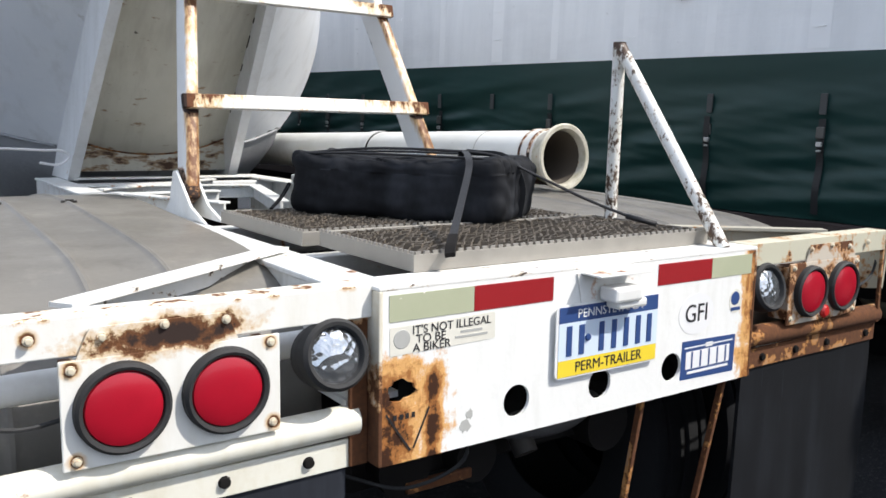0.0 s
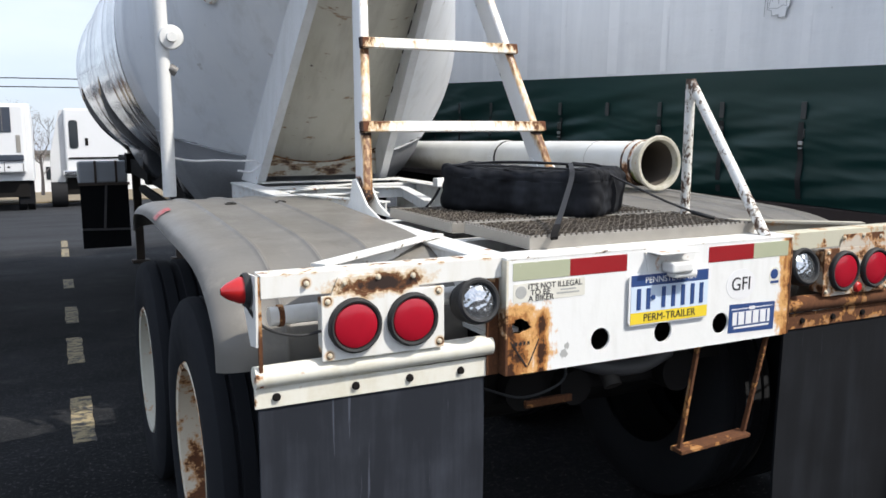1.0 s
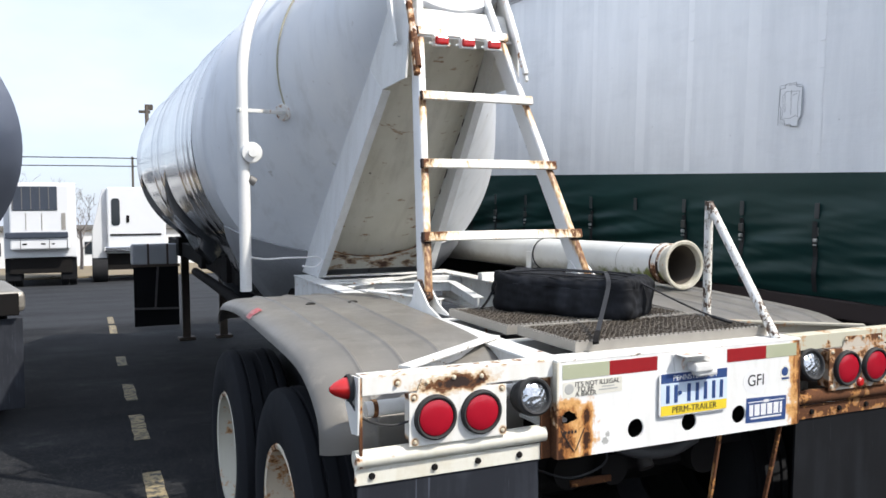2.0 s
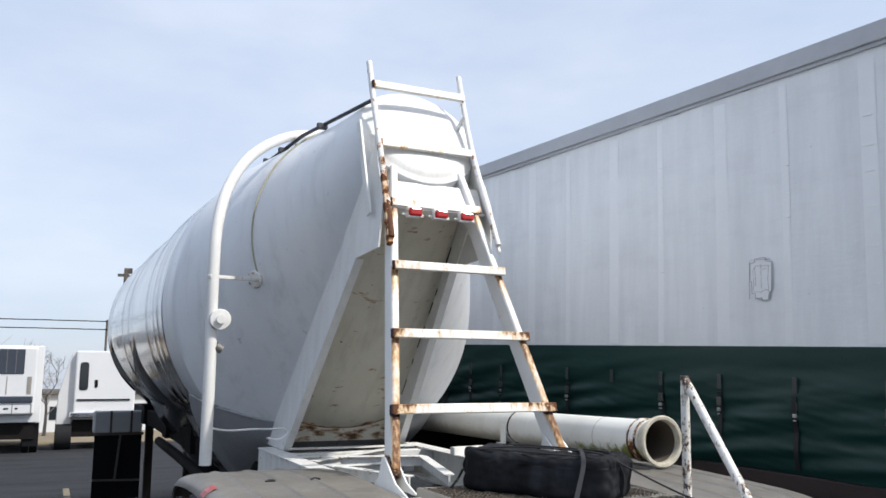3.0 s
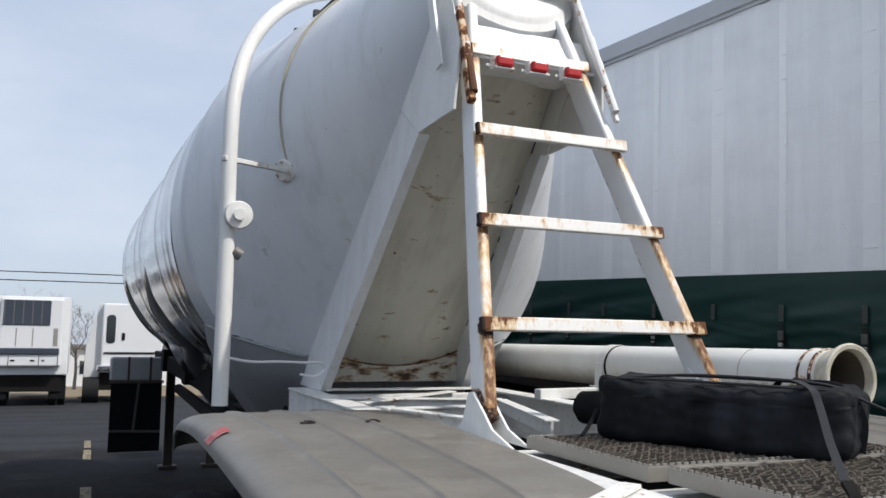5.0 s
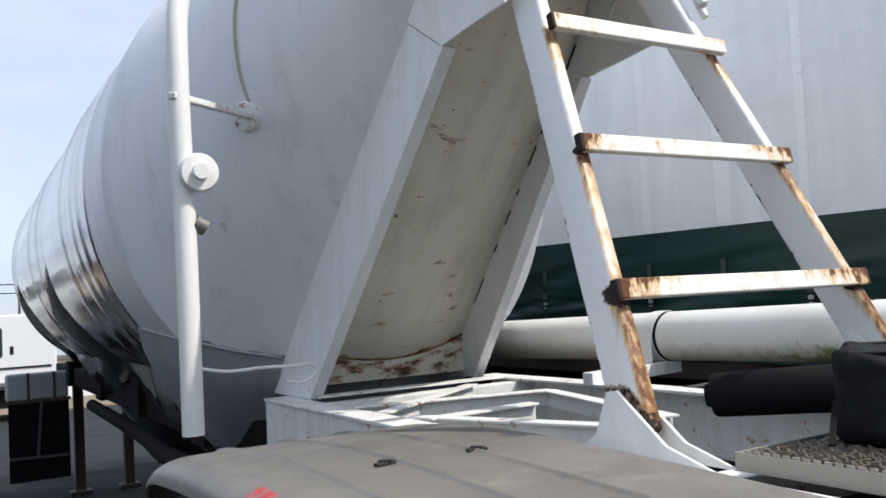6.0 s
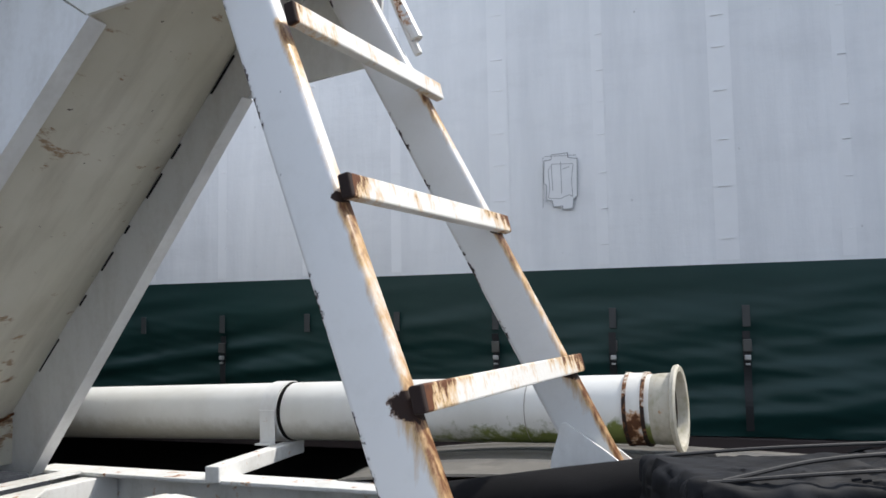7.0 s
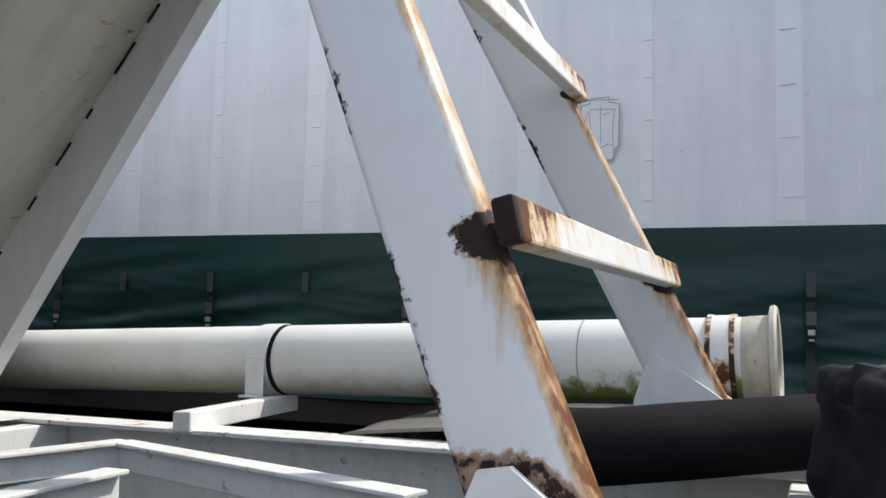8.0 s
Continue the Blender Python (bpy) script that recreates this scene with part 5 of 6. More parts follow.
# ---- fenders ----
FEN = [(0.172, 0.93), (0.185, 1.01), (0.225, 1.08), (0.31, 1.14), (0.44, 1.182), (0.62, 1.208), (0.9, 1.226), (1.25, 1.234), (1.6, 1.234), (1.85, 1.229), (2.02, 1.216), (2.15, 1.190), (2.23, 1.145), (2.265, 1.085)]
prof = bend([(0, y, z) for y, z in FEN], 4)
for sx in (-1, 1):
    bm = bmesh.new()
    xs = [(0.56, 0.0), (0.60, 0.0)]
    for rx in (0.77, 0.93, 1.09):
        xs += [(rx - 0.017, 0.0), (rx - 0.010, 0.003), (rx - 0.004, 0.007), (rx + 0.003, 0.0066), (rx + 0.008, 0.0025), (rx + 0.014, 0.0)]
    xs += [(1.15, 0.0), (1.188, -0.002), (1.220, -0.009), (1.245, -0.021), (1.259, -0.037), (1.265, -0.054)]
    grid = []
    for i, p in enumerate(prof):
        a, b = prof[max(0, i - 1)], prof[min(len(prof) - 1, i + 1)]
        d = (b - a).normalized()
        nrm = Vector((0, -d.z, d.y))
        wob = 0.004 * math.sin(i * 0.45)
        grid.append([bm.verts.new((sx * x, p.y + nrm.y * (h + wob), p.z + nrm.z * (h + wob))) for x, h in xs])
    fs = []
    for a, b in zip(grid, grid[1:]):
        for k in range(len(xs) - 1):
            f = bm.faces.new((a[k], a[k + 1], b[k + 1], b[k]))
            f.smooth = True
            fs.append(f)
    bmesh.ops.recalc_face_normals(bm, faces=fs)
    bmesh.ops.solidify(bm, geom=fs, thickness=0.008)
    part("fender", bm, fender_grey, trailer, "ribbed grey plastic wheel fender")
bm = bmesh.new()
rows = []
for y in (1.435, 1.39, 1.345):
    zt = 1.237 if y > 1.35 else 1.2355
    rows.append([bm.verts.new((x, y, zt + h)) for x, h in ((-1.205, 0.001), (-1.222, -0.003), (-1.245, -0.016), (-1.263, -0.036))])
for a, b in zip(rows, rows[1:]):
    for k in range(3):
        bm.faces.new((a[k], a[k + 1], b[k + 1], b[k]))
bmesh.ops.recalc_face_normals(bm, faces=bm.faces[:])
red_worn = painted("worn_red_paint", (0.42, 0.03, 0.035), 0.15, dirt=(0.26, 0.24, 0.21), dirt_amt=1.6, streak=(34, 34, 34))
part("red_mark", bm, red_worn, trailer, "worn red reflector mark on the fender")

clip_dark = plain("dark_clip", (0.03, 0.028, 0.026), 0.6, 0.3, 60, 0.4)
for x, y, turn in ((-0.965, 1.44, 10), (-0.765, 1.43, -8)):
    bm = bmesh.new()
    m = at(x, y, 1.242) @ Matrix.Rotation(radians(turn), 4, "Z")
    beam(bm, m @ Vector((-0.022, 0, 0)), m @ Vector((0.022, 0, 0)), 0.014, 0.006, bevel=0.001)
    beam(bm, m @ Vector((-0.006, 0.012, 0.003)), m @ Vector((0.010, -0.008, 0.004)), 0.010, 0.005)
    part("fender_clip", bm, clip_dark, trailer)

# ---- wheels ----
TI = T.inverted()
tyre_prof = [(0.285, -0.12), (0.31, -0.135), (0.40, -0.142), (0.48, -0.135), (0.508, -0.118), (0.515, -0.10), (0.515, -0.078), (0.503, -0.075), (0.503, -0.065), (0.515, -0.062), (0.515, -0.02), (0.503, -0.017), (0.503, 0.017), (0.515, 0.02), (0.515, 0.062), (0.503, 0.065), (0.503, 0.075), (0.515, 0.078), (0.515, 0.10), (0.508, 0.118), (0.48, 0.135), (0.40, 0.142), (0.31, 0.135), (0.285, 0.12)]
rim_prof = [(0.30, 0.125), (0.292, 0.135), (0.275, 0.13), (0.27, 0.05), (0.24, -0.03), (0.20, -0.06), (0.15, -0.062), (0.13, -0.05), (0.115, -0.01), (0.09, 0.01), (0, 0.015)]
for sx in (-1, 1):
    for yw, mat in ((0.90, wheel_rust), (2.16, wheel_white)):
        for k, xo in enumerate((1.112, 0.775)):
            c = TI @ Vector((sx * xo, yw, 0.515))
            m = at(*c) @ Matrix.Rotation(radians(90 * sx), 4, "Y")
            bm = bmesh.new()
            lathe(bm, tyre_prof, m, 56)
            wheel = part("wheel", bm, tyre_dusty if k == 0 else tyre_rubber, trailer, "dusty black tyre on a steel disc wheel" if k == 0 else "")
            if k == 0:
                bm = bmesh.new()
                lathe(bm, rim_prof, m, 40)
                part("rim", bm, mat, wheel, "white steel wheel disc, rusty" if mat is wheel_rust else "white steel wheel disc")
for yw in (0.90, 2.16):
    bm = bmesh.new()
    a, b = TI @ Vector((-1.0, yw, 0.515)), TI @ Vector((1.0, yw, 0.515))
    tube(bm, [a, b], 0.065, 14)
    part("axle", bm, dark_metal, trailer)
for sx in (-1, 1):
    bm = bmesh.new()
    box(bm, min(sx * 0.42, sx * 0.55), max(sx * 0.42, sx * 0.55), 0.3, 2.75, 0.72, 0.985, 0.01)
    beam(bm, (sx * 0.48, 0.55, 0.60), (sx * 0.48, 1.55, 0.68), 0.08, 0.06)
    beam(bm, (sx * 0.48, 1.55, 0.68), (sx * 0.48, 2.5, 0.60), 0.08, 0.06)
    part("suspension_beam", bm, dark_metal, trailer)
# cross beam near-black: the dark behind the bumper holes is in its colour
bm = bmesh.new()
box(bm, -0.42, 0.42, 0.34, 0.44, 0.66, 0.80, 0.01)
part("suspension_cross_beam", bm, dark_metal, trailer, "near-black cross beam under the frame")
bm = bmesh.new()
tube(bm, bend([(-0.12, 0.30, 0.80), (0.0, 0.26, 0.76), (0.15, 0.26, 0.75), (0.28, 0.28, 0.78)], 6), 0.026, 12)
part("air_hose", bm, plain("grey_hose", (0.07, 0.07, 0.072), 0.6, 0, 20, 0.3), trailer)
bm = bmesh.new()
box(bm, -0.30, -0.12, 0.27, 0.29, 0.66, 0.685, 0.004)
part("spring_bar", bm, rust_bar, trailer)
bm = bmesh.new()
tube(bm, [(0.02, 0.24, 0.70), (0.02, 0.30, 0.78)], 0.03, 12)
part("hose_fitting", bm, plain("grimy_fitting", (0.05, 0.045, 0.04), 0.6, 0.4, 30, 0.4), trailer)
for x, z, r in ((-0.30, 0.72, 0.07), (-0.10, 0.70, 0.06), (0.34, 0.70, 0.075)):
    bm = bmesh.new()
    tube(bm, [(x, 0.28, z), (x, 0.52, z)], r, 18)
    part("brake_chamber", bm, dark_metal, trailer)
bm = bmesh.new()
tube(bm, bend([(-0.34, 0.03, 0.93), (-0.30, 0.06, 0.82), (-0.40, 0.12, 0.76), (-0.50, 0.2, 0.78)], 6), 0.004, 6)
part("cable", bm, rubber, trailer)
# hanging step under the bumper
bm = bmesh.new()
for xa, xb in ((0.190, 0.150), (0.487, 0.420)):
    beam(bm, (xa - 0.006, 0.03, 0.89), (xb - 0.010, 0.05, 0.525), 0.011, 0.016, (0, 1, 0), 0.002)
beam(bm, (0.128, 0.05, 0.526), (0.422, 0.05, 0.538), 0.055, 0.014, bevel=0.003)
part("hanging_step", bm, rust_bar, trailer, "rusty hanging step under the bumper")

# ---- post and brace by the deck ----
bm = bmesh.new()
tube(bm, [(0.462, 0.425, DECK), (0.447, 0.405, 1.715)], 0.0175, 14)
tube(bm, [(0.447, 0.405, 1.705), (0.450, 0.035, DECK + 0.004)], 0.0175, 14)
part("hand_post", bm, chipped, trailer, "chipped white pipe post with slanting brace")

# ---- hose tube along the right side ----
band_rust = painted("band_rust_paint", (0.74, 0.73, 0.69), 0.22, 0.5, seed=43.0, grain=16.0, low=(2, 1.42, 1.30))
bm = bmesh.new()
tx, tz = 0.995, 1.372
TUBE = at(tx, 1.195, tz) @ pose(0, 0, 0, -1.1)


def along(y):
    return TUBE @ at(0, y - 1.195, 0) @ REARWARD


lathe(bm, [(0.1015, -0.06), (0.1015, 0.0), (0.1035, 0.0), (0.105, -0.03), (0.105, -4.6), (0, -4.6)], along(1.24), 40)
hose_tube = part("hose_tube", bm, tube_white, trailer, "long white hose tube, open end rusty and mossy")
bm = bmesh.new()
lathe(bm, [(0.100, -0.25), (0.107, -0.004), (0.112, 0.004), (0.126, 0.006), (0.132, 0.0), (0.130, -0.010), (0.108, -0.016), (0.1065, -0.06), (0.105, -0.065)], along(1.195), 40)
part("tube_flange", bm, painted("flange_paint", (0.52, 0.49, 0.41), 0.26, 0.6, seed=67.0, grain=30.0, streak=(30, 30, 12), dirt=(0.24, 0.22, 0.11), dirt_amt=0.8), hose_tube, "weathered rusty tube flange")
bm = bmesh.new()
lathe(bm, [(0.1035, -0.03), (0.0985, -0.06), (0.096, -0.5), (0, -0.52)], along(1.192), 32)
part("tube_lining", bm, plain("dirty_tube_inside", (0.085, 0.070, 0.055), 0.85, 0, 10, 0.5), hose_tube)
for y, mat, r, w in ((1.29, band_rust, 0.110, 0.055), (2.602, pipe_white, 0.111, 0.07), (4.3, pipe_white, 0.111, 0.045)):
    bm = bmesh.new()
    lathe(bm, [(0.100, 0.0), (r, 0.0), (r, -w), (0.100, -w)], along(y), 40)
    part("tube_band", bm, mat, hose_tube, "rusty clamp band" if mat is band_rust else "")
rim_rust = Mat("band_edge_rust", 0.8)
rr1, rr2 = rim_rust.noise(38, 6, 0.7), rim_rust.noise(80, 4)
rr_m = rim_rust.math("ADD", rr1, rim_rust.ramp(rim_rust.axis(2), 1.47, 1.36, -0.04, 0.10))
rr_c = rim_rust.mix(rim_rust.ramp(rr_m, 0.42, 0.50), (0.64, 0.60, 0.52), rim_rust.mix(rr2, (0.30, 0.11, 0.025), (0.13, 0.045, 0.014)))
rim_rust.color(rim_rust.mix(rim_rust.ramp(rr_m, 0.52, 0.57), rr_c, (0.022, 0.011, 0.007))).bump(rr1, 0.5, 0.003)
rim_rust = rim_rust.m
for y in (1.284, 1.338):
    bm = bmesh.new()
    lathe(bm, [(0.104, 0.0), (0.1125, 0.002), (0.1125, -0.010), (0.104, -0.012)], along(y), 40)
    part("band_edge", bm, rim_rust, hose_tube, "rust-eaten edge of the clamp band")
bm = bmesh.new()
lathe(bm, [(0.104, 0.0), (0.1063, 0.001), (0.1063, -0.002), (0.104, -0.003)], along(1.655), 40)
part("tube_seam", bm, galv_side, hose_tube)
bm = bmesh.new()
lathe(bm, [(0.104, 0.0), (0.1075, 0.001), (0.1075, -0.014), (0.104, -0.016)], along(2.586), 40)
part("socket_gap", bm, dark_metal, hose_tube, "dark gap where the tube sections meet")
for y in (2.46, 4.3):
    bm = bmesh.new()
    beam(bm, (0.45, y + 0.06, 1.215), (1.02, y + 0.14, 1.215), 0.05, 0.05, bevel=0.004)
    part("tube_support", bm, frame_white, hose_tube)
for y in (2.604,):
    bm = bmesh.new()
    box(bm, tx - 0.1145, tx - 0.1095, y, y + 0.066, 1.245, 1.36, 0.002)
    box(bm, tx - 0.145, tx - 0.1095, y, y + 0.066, 1.238, 1.245, 0.002)
    part("band_leg", bm, pipe_white, hose_tube)

# ---- deck gratings ----
def grating(x0, x1, y0, y1, z0, z1):
    bm = bmesh.new()
    w = 0.004
    box(bm, x0, x1, y0, y0 + w, z0, z1, 0.001)
    box(bm, x0, x1, y1 - w, y1, z0, z1, 0.001)
    box(bm, x0, x0 + w, y0 + w, y1 - w, z0, z1, 0.001)
    box(bm, x1 - w, x1, y0 + w, y1 - w, z0, z1, 0.001)
    ob = part("deck_grating", bm, galv_side, trailer, "galvanised steel deck grating")
    verts, faces = [], []
    step, period = 0.0135, 0.022
    rows = int((y1 - y0 - 0.02) / step)
    cols = int((x1 - x0 - 0.01) / (period / 2))
    rng = random.Random(3)
    for j in range(rows):
        yb = y0 + 0.016 + j * step
        base = len(verts)
        for i in range(cols + 1):
            x = x0 + 0.005 + i * period / 2
            s = 1 if (i + j) % 2 else -1
            y = yb + s * 0.0062
            x += rng.uniform(-0.002, 0.002)
            w2 = rng.uniform(0.0030, 0.0052)
            top = z1 - 0.001 + rng.uniform(-0.007, 0.004)
            verts += [(x, y - w2, top - 0.012), (x, y - w2 * 0.7, top), (x, y + w2 * 0.7, top), (x, y + w2, top - 0.012)]
        for i in range(cols):
            a = base + i * 4
            for k in range(3):
                faces.append((a + k, a + k + 1, a + k + 5, a + k + 4))
    me = bpy.data.meshes.new("grip_mesh")
    me.from_pydata(verts, [], faces)
    me.materials.append(galv)
    g = new("grip_mesh", me)
    g.parent = ob
    tagged(g, kind="stuff")
    # serrated edge teeth
    bm = bmesh.new()
    n = int((x1 - x0) / 0.02)
    for i in range(n):
        x = x0 + 0.01 + i * 0.02
        for y in (y0 + 0.002,):
            box(bm, x - 0.006, x + 0.006, y - 0.002, y + 0.002, z1, z1 + 0.006)
    n = int((y1 - y0) / 0.02)
    for i in range(n):
        y = y0 + 0.01 + i * 0.02
        box(bm, x0, x0 + 0.004, y - 0.006, y + 0.006, z1, z1 + 0.006)
    tagged(part("serration", bm, galv_side, ob), kind="stuff")
    # brown sheet closing the underside, showing between the strands
    bm = bmesh.new()
    box(bm, x0 + 0.005, x1 - 0.005, y0 + 0.005, y1 - 0.005, z0 + 0.001, z0 + 0.004)
    part("tray", bm, plain("brown_tray", (0.07, 0.058, 0.045), 0.9, 0, 30, 0.4), ob)


grating(-0.405, 0.462, 0.093, 0.495, DECK + 0.009, DECK + 0.043)
grating(-0.430, 0.462, 0.535, 1.075, DECK + 0.004, DECK + 0.038)

# ---- duffel bag strapped to the gratings ----
BAG = T @ at(0.015, 0.767, DECK + 0.034) @ Matrix.Rotation(radians(-60.0), 4, "Z")
duffel = thing("duffel_bag", "black canvas duffel bag strapped down on the grating", "bag", BAG)


def soft_box(lx, ly, lz, r, n=22, sag=0.012, seed=0):
    """A rounded, slightly slumped cloth box standing on z = 0."""
    bm = bmesh.new()
    bmesh.ops.create_cube(bm, size=2.0)
    bmesh.ops.subdivide_edges(bm, edges=bm.edges[:], cuts=n, use_grid_fill=True)
    h = Vector((lx / 2, ly / 2, lz / 2))
    for v in bm.verts:
        p = Vector((v.co.x * h.x, v.co.y * h.y, v.co.z * h.z))
        c = Vector([max(-(h[i] - r), min(h[i] - r, p[i])) for i in range(3)])
        d = p - c
        if d.length > 1e-6:
            p = c + d.normalized() * r
        q = Vector((p.x * 7 + seed, p.y * 9, p.z * 11))
        k = noise.noise(q) * sag + noise.noise(q * 3.1) * sag * 0.45
        if p.z > h.z * 0.5:
            fold = noise.noise(Vector((p.x * 16, p.y * 30 + 0.6 * math.sin(p.x * 30), seed + 4.0)))
            k += (abs(fold) ** 0.7) * 0.022 - 0.006
        p += p.normalized() * k
        if p.z > 0:
            p.z -= 0.018 * (1 - min(1, abs(p.x) / h.x) ** 2) * (p.z / h.z)
        v.co = (p.x, p.y, max(0.0, p.z + h.z))
    for f in bm.faces:
        f.smooth = True
    return bm


bm = soft_box(0.645, 0.285, 0.180, 0.034, 44)
part("body", bm, bag_cloth, duffel)
bm = bmesh.new()
for yy in (-0.124, 0.124):
    tube(bm, bend([(-0.29, yy, 0.172), (-0.1, yy * 1.02, 0.176), (0.1, yy * 1.02, 0.175), (0.29, yy, 0.172)], 6), 0.0035, 8)
part("piping", bm, webbing, duffel)

def ribbon(bm, pts, w, th=0.003, side=(1, 0, 0)):
    pts = bend(pts, 6)
    rows = []
    for i, p in enumerate(pts):
        a, b = pts[max(0, i - 1)], pts[min(len(pts) - 1, i + 1)]
        d = (b - a).normalized()
        s = Vector(side)
        s = (s - d * s.dot(d)).normalized() * w / 2
        u = d.cross(s).normalized() * th / 2
        rows.append([bm.verts.new(p + q) for q in (-s - u, s - u, s + u, -s + u)])
    for a, b in zip(rows, rows[1:]):
        for k in range(4):
            bm.faces.new((a[k], a[(k + 1) % 4], b[(k + 1) % 4], b[k]))
    bm.faces.new(rows[0][::-1])
    bm.faces.new(rows[-1])
    bmesh.ops.recalc_face_normals(bm, faces=bm.faces[:])


BI = BAG.inverted() @ T


def on_bag(x, y, z):
    return BI @ Vector((x, y, z))


bm = bmesh.new()
ribbon(bm, [on_bag(0.195, 0.80, 1.28), on_bag(0.180, 0.765, 1.37), on_bag(0.14, 0.70, 1.408), on_bag(0.06, 0.575, 1.416), on_bag(-0.015, 0.455, 1.405), on_bag(-0.055, 0.40, 1.375), on_bag(-0.17, 0.27, 1.31), on_bag(-0.295, 0.125, 1.256)], 0.017)
part("strap", bm, webbing, duffel, "black ratchet strap")
bm = bmesh.new()
ribbon(bm, [on_bag(-0.285, 0.135, 1.262), on_bag(-0.325, 0.085, 1.252), on_bag(-0.345, 0.060, 1.238)], 0.020, 0.010)
part("strap_buckle", bm, dark_metal, duffel, "dark strap hook")
bm = bmesh.new()
tube(bm, bend([on_bag(-0.225, 0.935, 1.402), on_bag(-0.10, 0.80, 1.418), on_bag(0.02, 0.64, 1.418), on_bag(0.12, 0.525, 1.408), on_bag(0.175, 0.455, 1.37), on_bag(0.265, 0.31, 1.30), on_bag(0.335, 0.20, 1.256)], 6), 0.0038, 8)
part("bungee_cord", bm, webbing, duffel)
bm = bmesh.new()
tube(bm, [on_bag(0.315, 0.23, 1.266), on_bag(0.355, 0.165, 1.25)], 0.007, 8)
part("bungee_hook", bm, webbing, duffel)
bm = bmesh.new()
ribbon(bm, [on_bag(0.10, 0.62, 1.414), on_bag(0.160, 0.520, 1.402), on_bag(0.182, 0.478, 1.33), on_bag(0.178, 0.482, 1.245)], 0.016)
part("strap", bm, webbing, duffel, "short black webbing strap")
bm = bmesh.new()
ribbon(bm, [on_bag(-0.262, 0.975, 1.315), on_bag(-0.295, 0.962, 1.275), on_bag(-0.335, 0.940, 1.247)], 0.011, 0.004)
part("strap", bm, canvas_black, duffel, "black webbing strap")
# rolled black mat beside the bag
bm = bmesh.new()
ROLL_A, ROLL_B = Vector((0.068, 1.562, 1.254)), Vector((0.36, 1.06, 1.290))
d = (ROLL_B - ROLL_A).normalized()
lathe(bm, [(0.0, -0.02), (0.03, -0.015), (0.034, 0.0), (0.052, 0.002), (0.058, 0.012), (0.060, 0.3), (0.058, 0.62), (0, 0.625)], at(*ROLL_A) @ d.to_track_quat("Z", "Y").to_matrix().to_4x4(), 28)
single("rolled_mat", bm, canvas_black, "rolled black mat lying beside the duffel bag", "roll", T)

# ---- curtain-sided trailer alongside ----
CT = at(2.79, 0.125, 0) @ Matrix.Rotation(math.atan(0.10), 4, "Z") @ pose(0, 0, 0, 4.0)
curtain = thing("curtain_trailer", "curtain-sided trailer with white upper and green lower tarpaulin", "trailer", CT)
Z_BOT, Z_GREEN, Z_TOP, Y0, Y1 = 1.03, 1.868, 3.76, -2.0, 11.5
tarp_white = Mat("white_tarpaulin", 0.55)
t1 = tarp_white.noise(1.0, 6, 0.62, tarp_white.stretch((1, 5, 0.6)))
t2, t3 = tarp_white.noise(26, 5), tarp_white.noise(1.0, 6, 0.65, tarp_white.stretch((1, 1.1, 3.2)))
t4 = tarp_white.noise(1.0, 4, 0.6, tarp_white.stretch((4, 4, 30)))
tc = tarp_white.mix(tarp_white.ramp(t1, 0.3, 0.7), (0.73, 0.745, 0.76), (0.86, 0.87, 0.88))
tc = tarp_white.mix(tarp_white.ramp(t3, 0.50, 0.72, 0, 0.30), tc, (0.58, 0.59, 0.60))
tc = tarp_white.mix(tarp_white.ramp(tarp_white.noise(17, 3), 0.73, 0.77, 0, 0.5), tc, (0.36, 0.36, 0.35))
tarp_white.color(tc)
tarp_white.rough(tarp_white.ramp(t2, 0.2, 0.8, 0.42, 0.62))
tarp_white.bump(tarp_white.math("ADD", tarp_white.math("MULTIPLY", t2, 0.5), tarp_white.math("ADD", tarp_white.math("MULTIPLY", t1, 3.0), tarp_white.math("MULTIPLY", t4, 0.5))), 0.3, 0.008)
tarp_white = tarp_white.m
tarp_green = Mat("green_tarpaulin", 0.46, spec=0.35)
t1 = tarp_green.noise(1.0, 6, 0.6, tarp_green.stretch((1, 1.0, 5)))
tarp_green.color(tarp_green.mix(t1, (0.0038, 0.0245, 0.022), (0.012, 0.050, 0.045)))
tarp_green.bump(tarp_green.noise(30, 5), 0.12, 0.003)
tarp_green = tarp_green.m
tarp_patch = plain("tarpaulin_patch", (0.78, 0.79, 0.80), 0.5, 0, 18, 0.12, 0.2)
tarp_band = plain("tarpaulin_band", (0.845, 0.855, 0.865), 0.5, 0, 9, 0.08, 0.3, dist=0.004)


def cloth(y0, y1, z0, z1, ny, nz, f):
    bm = bmesh.new()
    g = [[bm.verts.new((f(y0 + (y1 - y0) * i / ny, z0 + (z1 - z0) * j / nz), y0 + (y1 - y0) * i / ny, z0 + (z1 - z0) * j / nz)) for j in range(nz + 1)] for i in range(ny + 1)]
    for i in range(ny):
        for j in range(nz):
            fc = bm.faces.new((g[i][j], g[i][j + 1], g[i + 1][j + 1], g[i + 1][j]))
            fc.smooth = True
    bmesh.ops.recalc_face_normals(bm, faces=bm.faces[:])
    if sum(fc.normal.x for fc in bm.faces) > 0:
        bmesh.ops.reverse_faces(bm, faces=bm.faces[:])
    return bm


def roof_z(y):
    return 3.80 - 0.024 * y


def upper_sag(y, z):
    return 0.010 * noise.noise(Vector((y * 0.8, z * 0.6, 1.3))) + 0.004 * noise.noise(Vector((y * 4, z * 1.2, 5.0)))


STRAPS = [-1.68, -1.0, -0.31, 0.38, 1.10, 1.74, 2.36, 2.93, 3.50, 4.07, 4.64] + [5.10 + 0.53 * k for k in range(12)]


